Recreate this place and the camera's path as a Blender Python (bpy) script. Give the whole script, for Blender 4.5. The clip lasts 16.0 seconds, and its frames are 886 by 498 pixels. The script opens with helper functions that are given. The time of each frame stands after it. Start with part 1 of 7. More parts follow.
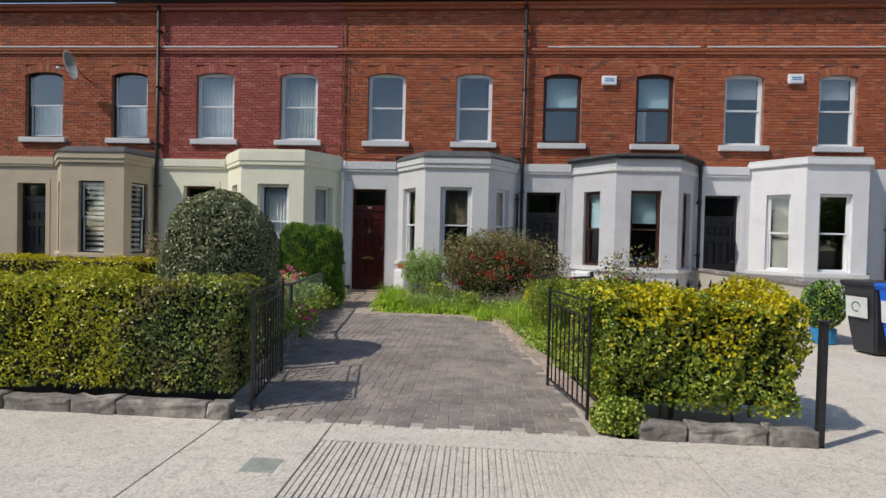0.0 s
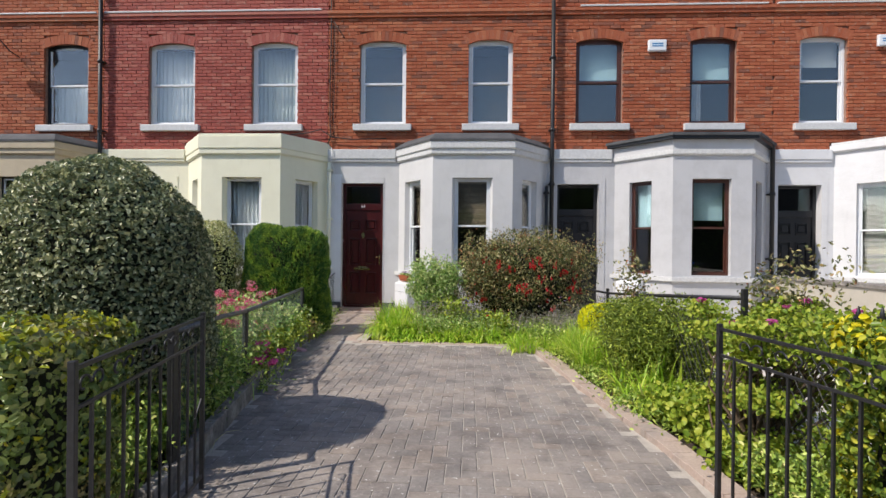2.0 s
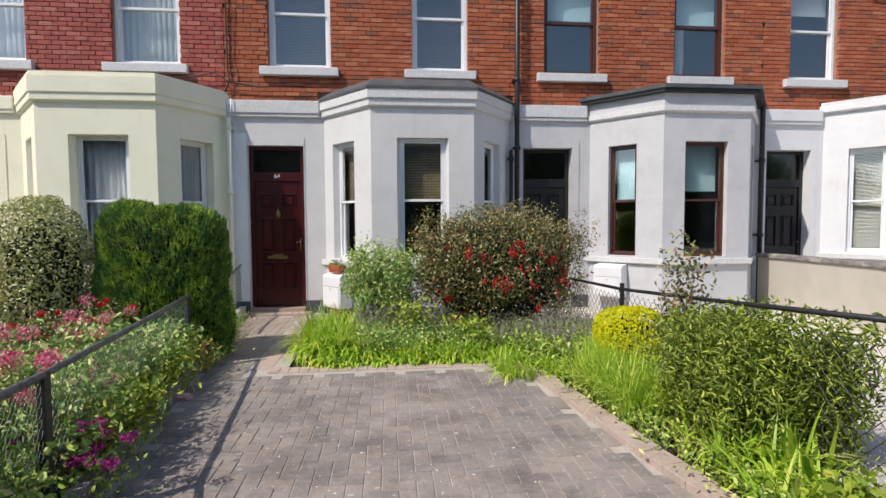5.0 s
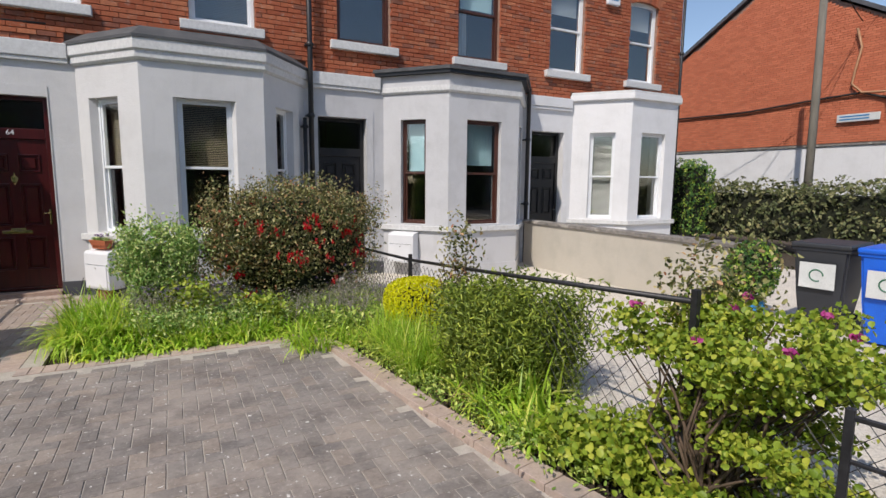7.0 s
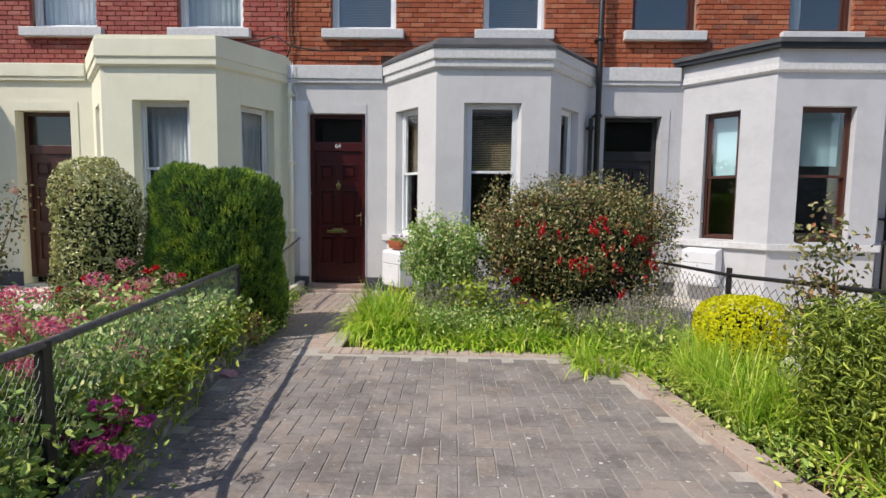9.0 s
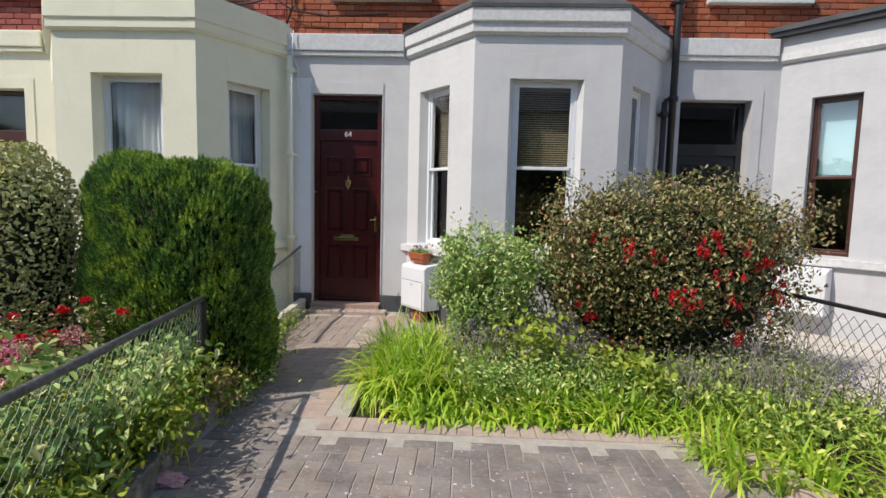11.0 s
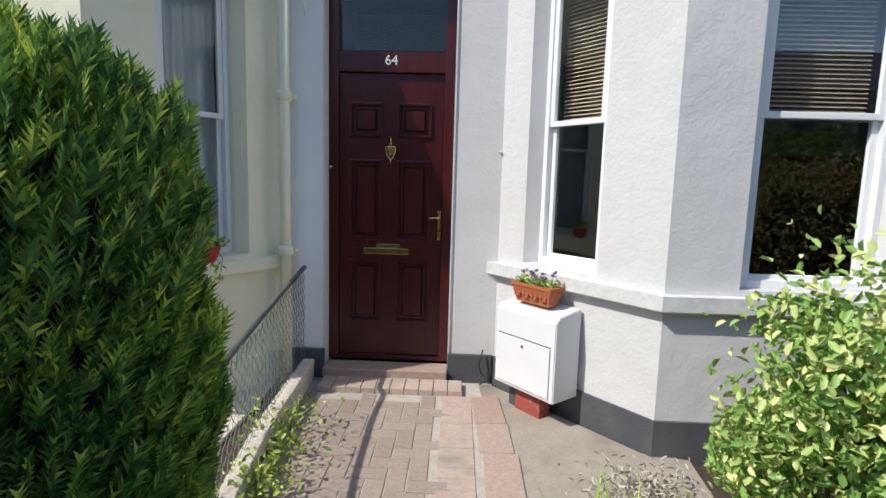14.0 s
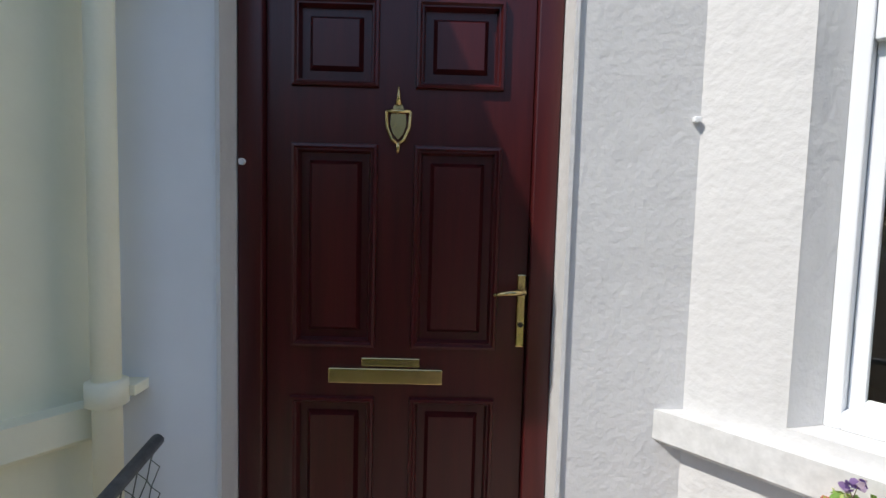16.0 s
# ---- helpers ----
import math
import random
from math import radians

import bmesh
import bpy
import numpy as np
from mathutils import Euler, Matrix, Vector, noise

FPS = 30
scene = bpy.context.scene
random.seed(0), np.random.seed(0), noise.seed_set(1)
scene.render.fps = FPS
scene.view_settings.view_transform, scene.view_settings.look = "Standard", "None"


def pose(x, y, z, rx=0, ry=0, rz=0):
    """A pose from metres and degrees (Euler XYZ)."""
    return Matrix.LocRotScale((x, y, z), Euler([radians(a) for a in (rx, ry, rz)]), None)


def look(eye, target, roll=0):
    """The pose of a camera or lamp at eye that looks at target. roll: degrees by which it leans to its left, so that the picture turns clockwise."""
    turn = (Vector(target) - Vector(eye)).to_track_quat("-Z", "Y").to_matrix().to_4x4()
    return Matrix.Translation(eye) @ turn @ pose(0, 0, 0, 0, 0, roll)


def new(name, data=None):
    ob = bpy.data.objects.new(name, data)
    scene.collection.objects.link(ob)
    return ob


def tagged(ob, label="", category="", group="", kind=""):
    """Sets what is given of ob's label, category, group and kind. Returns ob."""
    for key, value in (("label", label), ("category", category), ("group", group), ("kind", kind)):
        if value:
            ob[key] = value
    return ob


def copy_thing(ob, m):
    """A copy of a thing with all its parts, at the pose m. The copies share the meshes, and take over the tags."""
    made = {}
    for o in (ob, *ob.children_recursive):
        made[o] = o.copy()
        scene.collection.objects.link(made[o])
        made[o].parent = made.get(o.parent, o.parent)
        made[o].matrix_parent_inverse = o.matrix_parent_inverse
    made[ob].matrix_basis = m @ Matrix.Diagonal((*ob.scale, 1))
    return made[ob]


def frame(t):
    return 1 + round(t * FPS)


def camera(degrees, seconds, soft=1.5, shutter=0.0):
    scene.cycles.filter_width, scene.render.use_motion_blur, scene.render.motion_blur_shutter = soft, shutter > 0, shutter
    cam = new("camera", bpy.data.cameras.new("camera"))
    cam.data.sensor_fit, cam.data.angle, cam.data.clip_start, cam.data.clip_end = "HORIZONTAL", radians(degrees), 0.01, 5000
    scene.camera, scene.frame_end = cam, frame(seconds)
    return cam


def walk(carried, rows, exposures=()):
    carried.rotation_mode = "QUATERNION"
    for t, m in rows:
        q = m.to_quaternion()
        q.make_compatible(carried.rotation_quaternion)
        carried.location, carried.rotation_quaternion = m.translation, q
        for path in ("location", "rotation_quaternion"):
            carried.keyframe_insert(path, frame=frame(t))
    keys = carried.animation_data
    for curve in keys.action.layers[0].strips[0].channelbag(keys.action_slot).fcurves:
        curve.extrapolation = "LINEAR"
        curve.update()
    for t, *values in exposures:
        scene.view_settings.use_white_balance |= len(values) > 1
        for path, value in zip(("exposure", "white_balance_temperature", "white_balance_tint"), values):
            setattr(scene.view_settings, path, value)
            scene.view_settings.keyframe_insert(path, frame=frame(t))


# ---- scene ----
cam = camera(81.5, 16.0)
PATH = [
    (0, (3.522, -14.292, 1.455), (3.392, -12.297, 1.418), 1.4),
    (0.5, (3.34, -13.669, 1.432), (3.219, -11.673, 1.4), 1.3),
    (1, (3.248, -12.966, 1.352), (3.127, -10.97, 1.341), 0.9),
    (1.5, (3.092, -12.284, 1.354), (2.977, -10.287, 1.352), 0.6),
    (2, (2.944, -11.592, 1.377), (2.837, -9.595, 1.371), 0.6),
    (2.5, (2.842, -10.91, 1.386), (2.741, -8.913, 1.365), 0.7),
    (3, (2.729, -10.274, 1.412), (2.638, -8.276, 1.384), 0.8),
    (5.5, (2.422, -9.224, 1.534), (2.879, -7.282, 1.387), -0.6),
    (6, (2.457, -9.375, 1.625), (3.241, -7.547, 1.417), -0.3),
    (6.5, (2.483, -9.445, 1.659), (3.457, -7.716, 1.415), 0.3),
    (7, (2.484, -9.421, 1.656), (3.406, -7.665, 1.399), 0.6),
    (7.5, (2.508, -9.296, 1.587), (3.114, -7.405, 1.347), 0.1),
    (8, (2.489, -8.965, 1.37), (2.718, -6.986, 1.192), 0.0),
    (8.5, (2.462, -8.79, 1.324), (2.454, -6.797, 1.157), 0.1),
    (11, (2.074, -6.98, 1.415), (1.998, -4.99, 1.232), 1.4),
    (11.5, (1.909, -6.45, 1.436), (1.826, -4.46, 1.248), 1.3),
    (12, (1.771, -5.869, 1.384), (1.672, -3.879, 1.216), 1.5),
    (12.5, (1.587, -5.237, 1.421), (1.48, -3.248, 1.236), 1.3),
    (13, (1.504, -4.601, 1.386), (1.331, -2.618, 1.187), 1.0),
    (13.5, (1.223, -4.002, 1.354), (1.087, -2.018, 1.136), 0.9),
    (14, (1.0, -3.84, 1.4), (0.945, -1.855, 1.15), 1.6),
    (14.5, (0.871, -2.937, 1.39), (0.794, -0.952, 1.161), 1.0),
    (15, (0.764, -2.414, 1.368), (0.712, -0.424, 1.176), 1.0),
    (15.5, (0.67, -1.895, 1.365), (0.659, 0.099, 1.205), 1.2),
    (16, (0.591, -1.426, 1.38), (0.619, 0.568, 1.234), 1.5),
]
EXPOSURES = [(0, -0.12, 6600, 11), (1.5, 0.18, 6600, 12), (3, 0.4, 6600, 13), (5.5, 0.2, 6600, 13), (7, 0.05, 6600, 13), (8.5, 0.22, 6600, 13), (11, 0.2, 6600, 12), (12.5, 0.22, 6500, 11), (13.5, 0.36, 6400, 10), (14.5, 0.32, 6400, 10), (15, 0.2, 6400, 10), (16, 0.32, 6400, 10)]
walk(cam, [(t, look(eye, target, roll)) for t, eye, target, roll in PATH], EXPOSURES)

# ---- world and sun ----
world = bpy.data.worlds.new("sky")
scene.world = world
world.use_nodes = True
SUN_DIR = Vector((-0.74, -0.44, 0.96)).normalized()
elev = math.asin(SUN_DIR.z)
wn = world.node_tree
sky = wn.nodes.new("ShaderNodeTexSky")
sky.sky_type, sky.sun_disc = "NISHITA", False
sky.sun_elevation = elev
sky.sun_rotation = math.atan2(SUN_DIR.x, SUN_DIR.y)
sky.air_density, sky.dust_density, sky.ozone_density = 1.0, 0.6, 1.5
wn.links.new(sky.outputs[0], wn.nodes["Background"].inputs[0])
wn.nodes["Background"].inputs[1].default_value = 0.135
lamp = bpy.data.lights.new("sun", "SUN")
lamp.energy, lamp.angle, lamp.color = 3.5, radians(0.5), (1.0, 0.94, 0.85)
sun = new("sun", lamp)
sun.matrix_world = look((0, 0, 30), Vector((0, 0, 30)) - SUN_DIR)
scene.view_settings.exposure = 0.0

G = -0.11  # level of the paving; the door's threshold is at zero
rng = np.random.default_rng(7)


# ---- materials ----
def base_mat(name, rough=0.8, metal=0.0):
    m = bpy.data.materials.new(name)
    m.use_nodes = True
    nt = m.node_tree
    b = nt.nodes["Principled BSDF"]
    b.inputs["Roughness"].default_value = rough
    b.inputs["Metallic"].default_value = metal
    return m, nt, b


def node(nt, kind, **sets):
    n = nt.nodes.new(kind)
    for k, v in sets.items():
        n.inputs[k.replace("_", " ")].default_value = v
    return n


def ramp(nt, fac, stops):
    r = nt.nodes.new("ShaderNodeValToRGB")
    while len(r.color_ramp.elements) < len(stops):
        r.color_ramp.elements.new(0.5)
    for e, (p, c) in zip(r.color_ramp.elements, stops):
        e.position, e.color = p, (*c, 1)
    nt.links.new(fac, r.inputs[0])
    return r.outputs[0]


def mixc(nt, fac, a, b, mode="MIX"):
    m = nt.nodes.new("ShaderNodeMix")
    m.data_type, m.blend_type = "RGBA", mode
    for sock, v in ((0, fac), (6, a), (7, b)):
        if isinstance(v, (float, int)):
            m.inputs[sock].default_value = v
        elif isinstance(v, tuple):
            m.inputs[sock].default_value = (*v, 1)
        else:
            nt.links.new(v, m.inputs[sock])
    return m.outputs[2]


def noise_of(nt, scale, detail=4.0, rough=0.55, stretch=None):
    co = nt.nodes.new("ShaderNodeNewGeometry").outputs["Position"]
    if stretch:
        mp = nt.nodes.new("ShaderNodeMapping")
        mp.inputs["Scale"].default_value = stretch
        nt.links.new(co, mp.inputs[0])
        co = mp.outputs[0]
    n = node(nt, "ShaderNodeTexNoise", Scale=scale, Detail=detail, Roughness=rough)
    nt.links.new(co, n.inputs["Vector"])
    return n.outputs[0]


def bump(nt, b, height, strength, dist=0.01, below=None):
    n = nt.nodes.new("ShaderNodeBump")
    n.inputs["Strength"].default_value = strength
    n.inputs["Distance"].default_value = dist
    nt.links.new(height, n.inputs["Height"])
    if below:
        nt.links.new(below, n.inputs["Normal"])
    nt.links.new(n.outputs[0], b.inputs["Normal"])
    return n.outputs[0]


def mottled(name, c1, c2, scale=6.0, rough=0.8, fine=80.0, bumps=0.3, dist=0.004, stain=None, stain_at=(0.55, 0.75), metal=0.0, stretch=None):
    """A surface that wanders between two colours, with fine relief and an optional stain of its own."""
    m, nt, b = base_mat(name, rough, metal)
    col = mixc(nt, ramp(nt, noise_of(nt, scale, 6, 0.6, stretch), [(0.3, (0, 0, 0)), (0.7, (1, 1, 1))]), c1, c2)
    col = mixc(nt, 0.6, col, ramp(nt, noise_of(nt, fine * 0.7, 3, 0.7), [(0.35, (0.72, 0.72, 0.72)), (0.65, (1.0, 1.0, 1.0))]), "MULTIPLY")
    if stain:
        col = mixc(nt, ramp(nt, noise_of(nt, scale * 0.37, 8, 0.65), [(stain_at[0], (0, 0, 0)), (stain_at[1], (1, 1, 1))]), col, stain)
    nt.links.new(col, b.inputs["Base Color"])
    if bumps:
        bump(nt, b, noise_of(nt, fine, 5, 0.6), bumps, dist)
    return m


def render_coat(name, c, dirty, rough_relief=0.6, sc=55.0):
    """Painted cement render with a pebbly float finish and faint dirt."""
    m, nt, b = base_mat(name, 0.72)
    col = mixc(nt, ramp(nt, noise_of(nt, 2.2, 7, 0.6), [(0.45, (0, 0, 0)), (0.8, (1, 1, 1))]), c, dirty)
    drip = noise_of(nt, 9.0, 6, 0.6, (1.0, 1.0, 0.12))
    col = mixc(nt, ramp(nt, drip, [(0.58, (0, 0, 0)), (0.78, (0.22, 0.22, 0.22))]), col, tuple(v * 0.72 for v in dirty))
    nt.links.new(col, b.inputs["Base Color"])
    h1 = bump(nt, b, noise_of(nt, sc, 3, 0.5), rough_relief, 0.006)
    bump(nt, b, noise_of(nt, 7.0, 3, 0.5), 0.35, 0.02, h1)
    return m


def island_mix(nt):
    """A number from 0 to 1 that differs from piece to piece, joined or single."""
    oi = nt.nodes.new("ShaderNodeObjectInfo").outputs["Random"]
    gi = nt.nodes.new("ShaderNodeNewGeometry").outputs["Random Per Island"]
    add = nt.nodes.new("ShaderNodeMath")
    add.operation = "ADD"
    nt.links.new(oi, add.inputs[0])
    nt.links.new(gi, add.inputs[1])
    fr = nt.nodes.new("ShaderNodeMath")
    fr.operation = "FRACT"
    nt.links.new(add.outputs[0], fr.inputs[0])
    return fr.outputs[0]


def brick_mat(name, stops, rough=0.9, worn=(0.42, 0.36, 0.3), amount=0.72, specks=False):
    m, nt, b = base_mat(name, rough)
    col = ramp(nt, island_mix(nt), stops)
    col = mixc(nt, 0.55, col, ramp(nt, noise_of(nt, 38.0, 6, 0.7), [(0.3, (0.45, 0.45, 0.45)), (0.7, (1.0, 1.0, 1.0))]), "MULTIPLY")
    col = mixc(nt, ramp(nt, noise_of(nt, 12.0, 8, 0.7), [(amount - 0.1, (0, 0, 0)), (amount + 0.05, (0.7, 0.7, 0.7))]), col, worn)
    if specks:
        col = mixc(nt, ramp(nt, noise_of(nt, 1.3, 5, 0.6), [(0.48, (0, 0, 0)), (0.66, (0.4, 0.4, 0.4))]), col, (0.44, 0.37, 0.31))
        col = mixc(nt, 0.8, col, ramp(nt, noise_of(nt, 2.6, 7, 0.7), [(0.36, (0.62, 0.60, 0.60)), (0.55, (1.0, 1.0, 1.0))]), "MULTIPLY")
        col = mixc(nt, ramp(nt, noise_of(nt, 16.0, 7, 0.8), [(0.58, (0, 0, 0)), (0.68, (0.55, 0.55, 0.55))]), col, (0.55, 0.50, 0.44))
        col = mixc(nt, ramp(nt, noise_of(nt, 30.0, 3, 0.5), [(0.68, (0, 0, 0)), (0.72, (0.9, 0.9, 0.9))]), col, (0.74, 0.72, 0.67))
    nt.links.new(col, b.inputs["Base Color"])
    bump(nt, b, noise_of(nt, 90.0, 5, 0.65), 0.7, 0.005)
    return m


def leaf_mat(name, stops, rough=0.42, glow=0.22, patch=None, patch_scale=1.6, at=(0.45, 0.6), gain=1.75):
    """Leaves: each has its own shade; light passes through in part. patch: a second set of shades in drifts."""
    m, nt, b = base_mat(name, rough)
    fac = island_mix(nt)
    warm = (1.10, 0.97, 0.85)
    stops = [(p, tuple(min(v * gain * w, 0.8) for v, w in zip(c, warm))) for p, c in stops]
    patch = [(p, tuple(min(v * gain * w, 0.8) for v, w in zip(c, warm))) for p, c in patch] if patch else None
    col = ramp(nt, fac, stops)
    if patch:
        col = mixc(nt, ramp(nt, noise_of(nt, patch_scale, 3, 0.6), [(at[0], (0, 0, 0)), (at[1], (1, 1, 1))]), col, ramp(nt, fac, patch))
    nt.links.new(col, b.inputs["Base Color"])
    b.inputs["Specular IOR Level"].default_value = 0.35
    tr = nt.nodes.new("ShaderNodeBsdfTranslucent")
    nt.links.new(col, tr.inputs[0])
    mx = nt.nodes.new("ShaderNodeMixShader")
    mx.inputs[0].default_value = glow
    nt.links.new(b.outputs[0], mx.inputs[1])
    nt.links.new(tr.outputs[0], mx.inputs[2])
    nt.links.new(mx.outputs[0], nt.nodes["Material Output"].inputs[0])
    return m


def smooth_paint(name, c, rough=0.35):
    m, nt, b = base_mat(name, rough)
    nt.links.new(mixc(nt, ramp(nt, noise_of(nt, 3.0, 4), [(0.35, (0, 0, 0)), (0.7, (1, 1, 1))]), c, tuple(v * 0.94 for v in c)), b.inputs["Base Color"])
    bump(nt, b, noise_of(nt, 18.0, 3), 0.08, 0.004)
    return m


def plain(name, c, rough=0.5, metal=0.0, fine=120.0, bumps=0.08, vary=0.85):
    return mottled(name, c, tuple(v * vary for v in c), 5.0, rough, fine, bumps, 0.002, metal=metal)


M = {}
M["grey"] = render_coat("grey_white_render", (0.64, 0.635, 0.63), (0.56, 0.555, 0.55), 0.5, 45.0)
M["cream"] = render_coat("cream_render", (0.88, 0.855, 0.66), (0.82, 0.79, 0.60), 0.3, 40.0)
M["tan"] = render_coat("tan_render", (0.56, 0.47, 0.33), (0.47, 0.39, 0.27), 0.3)
M["tan_wall"] = render_coat("beige_wall_render", (0.50, 0.46, 0.39), (0.42, 0.39, 0.33), 0.3)
M["cool"] = render_coat("cool_grey_render", (0.56, 0.56, 0.57), (0.46, 0.46, 0.465), 0.35)
M["white"] = render_coat("white_render", (0.74, 0.74, 0.745), (0.66, 0.66, 0.66), 0.25)
M["plinth"] = render_coat("dark_plinth_paint", (0.07, 0.075, 0.085), (0.12, 0.12, 0.12), 0.4)
M["band"] = mottled("smooth_white_paint", (0.72, 0.72, 0.71), (0.67, 0.67, 0.66), 7.0, 0.6, 30.0, 0.25, 0.004, (0.60, 0.60, 0.57), (0.62, 0.8))
# Lighter and bluer than the wall coat: lifts a shaded strip by colour.
M["pier"] = smooth_paint("shade_lift_white_paint", (0.82, 0.83, 0.85), 0.7)
M["lead"] = mottled("grey_roof_felt", (0.06, 0.065, 0.07), (0.11, 0.11, 0.115), 4.0, 0.8, 60.0, 0.4)
M["mortar"] = mottled("old_mortar", (0.27, 0.15, 0.11), (0.38, 0.25, 0.19), 9.0, 0.95, 90.0, 0.5)
RED = [(0.0, (0.36, 0.085, 0.035)), (0.3, (0.47, 0.135, 0.06)), (0.62, (0.42, 0.11, 0.05)), (0.82, (0.55, 0.19, 0.09)), (0.93, (0.30, 0.10, 0.06)), (1.0, (0.24, 0.09, 0.055))]
M["brick"] = brick_mat("orange_red_brick", RED, amount=0.66)
M["brick_far"] = brick_mat("bright_red_brick", [(0.0, (0.60, 0.17, 0.085)), (0.6, (0.72, 0.23, 0.12)), (1.0, (0.56, 0.16, 0.08))], amount=0.9)
M["brick_dark"] = brick_mat("crimson_painted_brick", [(0.0, (0.33, 0.065, 0.05)), (0.4, (0.45, 0.10, 0.07)), (0.75, (0.38, 0.08, 0.06)), (1.0, (0.52, 0.17, 0.12))], 0.8, amount=0.66)
M["paver"] = brick_mat("weathered_block_paver", [(0.0, (0.27, 0.245, 0.225)), (0.35, (0.33, 0.295, 0.265)), (0.6, (0.30, 0.265, 0.24)), (0.85, (0.38, 0.32, 0.27)), (1.0, (0.25, 0.23, 0.215))], 0.9, (0.66, 0.63, 0.56), 0.72, True)
M["paver_pink"] = brick_mat("pinkish_brick_paver", [(0.0, (0.42, 0.30, 0.24)), (0.5, (0.50, 0.37, 0.30)), (1.0, (0.45, 0.35, 0.29))], 0.9, (0.45, 0.40, 0.34), 0.7)
M["paver_warm"] = brick_mat("warm_worn_block_paver", [(0.0, (0.36, 0.28, 0.23)), (0.5, (0.42, 0.34, 0.28)), (1.0, (0.38, 0.31, 0.27))], 0.9, (0.50, 0.44, 0.38), 0.72)
M["joint"] = mottled("sandy_joint", (0.42, 0.38, 0.33), (0.56, 0.51, 0.44), 14.0, 0.95, 160.0, 0.6)
def aggregate(name, c1, c2):
    """Worn concrete: drifts of tone, pale and dark stones, dirt in blotches."""
    m, nt, b = base_mat(name, 0.9)
    col = mixc(nt, ramp(nt, noise_of(nt, 1.3, 7, 0.65), [(0.35, (0, 0, 0)), (0.65, (1, 1, 1))]), c1, c2)
    col = mixc(nt, ramp(nt, noise_of(nt, 11.0, 7, 0.75), [(0.52, (0, 0, 0)), (0.66, (0.6, 0.6, 0.6))]), col, (0.42, 0.38, 0.33))
    col = mixc(nt, 0.75, col, ramp(nt, noise_of(nt, 48.0, 4, 0.8), [(0.36, (0.50, 0.48, 0.45)), (0.52, (0.95, 0.95, 0.95)), (0.68, (1.0, 1.0, 1.0))]), "MULTIPLY")
    nt.links.new(col, b.inputs["Base Color"])
    bump(nt, b, noise_of(nt, 60.0, 5, 0.75), 0.9, 0.008)
    return m


M["concrete"] = aggregate("pale_concrete", (0.78, 0.72, 0.62), (0.66, 0.61, 0.54))
M["apron"] = mottled("dirty_brown_grey_cement", (0.44, 0.39, 0.32), (0.34, 0.30, 0.25), 3.5, 0.9, 80.0, 0.7, 0.006, (0.22, 0.19, 0.16), (0.52, 0.7))
M["edging"] = mottled("pinkish_grey_cast_edging", (0.46, 0.35, 0.29), (0.54, 0.43, 0.36), 6.0, 0.9, 70.0, 0.6, 0.005, (0.30, 0.26, 0.23), (0.55, 0.7))
M["kerb"] = mottled("old_granite_kerb", (0.34, 0.31, 0.28), (0.13, 0.12, 0.11), 9.0, 0.9, 70.0, 0.9, 0.012, (0.50, 0.46, 0.41), (0.52, 0.66))
M["cover"] = mottled("pale_green_grey_metal_cover", (0.42, 0.45, 0.40), (0.32, 0.34, 0.30), 12.0, 0.7, 90.0, 0.4)
M["soil"] = mottled("garden_soil", (0.055, 0.04, 0.028), (0.10, 0.075, 0.05), 8.0, 1.0, 60.0, 1.0, 0.02)
M["asphalt"] = mottled("asphalt", (0.05, 0.05, 0.05), (0.075, 0.073, 0.07), 3.0, 0.9, 200.0, 0.7)
M["upvc"] = smooth_paint("white_window_plastic", (0.80, 0.82, 0.84))
M["brown_wood"] = plain("dark_brown_varnished_frame", (0.085, 0.03, 0.02), 0.35)
M["black_frame"] = plain("black_painted_frame", (0.015, 0.015, 0.017), 0.4)
M["iron"] = mottled("black_painted_iron", (0.012, 0.012, 0.013), (0.03, 0.03, 0.032), 30.0, 0.45, 150.0, 0.3, 0.002)
M["galv"] = mottled("green_grey_tube", (0.09, 0.12, 0.12), (0.16, 0.19, 0.18), 20.0, 0.5, 150.0, 0.3, 0.002)
M["tube_dark"] = mottled("weathered_dark_tube", (0.05, 0.055, 0.058), (0.16, 0.165, 0.165), 24.0, 0.5, 150.0, 0.4, 0.002)
M["wire"] = plain("dull_green_wire", (0.12, 0.15, 0.13), 0.5, 0.3)
M["slate"] = mottled("roof_slate", (0.07, 0.075, 0.085), (0.12, 0.12, 0.13), 5.0, 0.6, 60.0, 0.4)
# Near-black rooms: the indoor dimness is in this colour.
M["dark_room"] = plain("room_shade_paint", (0.06, 0.055, 0.05), 0.9)
M["blind"] = plain("beige_blind_slat", (0.42, 0.35, 0.24), 0.5)
# Blind darkened in its colour so the upstairs windows look dim.
M["dim_blind"] = plain("shade_dark_blind_slat", (0.10, 0.095, 0.08), 0.6)
M["blind_white"] = plain("white_blind", (0.75, 0.75, 0.73), 0.6)
M["blue_blind"] = plain("pale_blue_roller_blind", (0.36, 0.55, 0.62), 0.7)
M["brass"] = mottled("worn_brass", (0.78, 0.60, 0.28), (0.62, 0.47, 0.22), 30.0, 0.25, 200.0, 0.1, 0.001, metal=1.0)
M["chrome"] = plain("chrome", (0.8, 0.8, 0.8), 0.15, 1.0)
M["terracotta"] = mottled("terracotta", (0.50, 0.15, 0.06), (0.42, 0.12, 0.05), 12.0, 0.75, 120.0, 0.3)
M["red_pot"] = plain("red_plastic_pot", (0.45, 0.02, 0.02), 0.35)
M["meter"] = smooth_paint("white_meter_box", (0.78, 0.79, 0.81), 0.5)
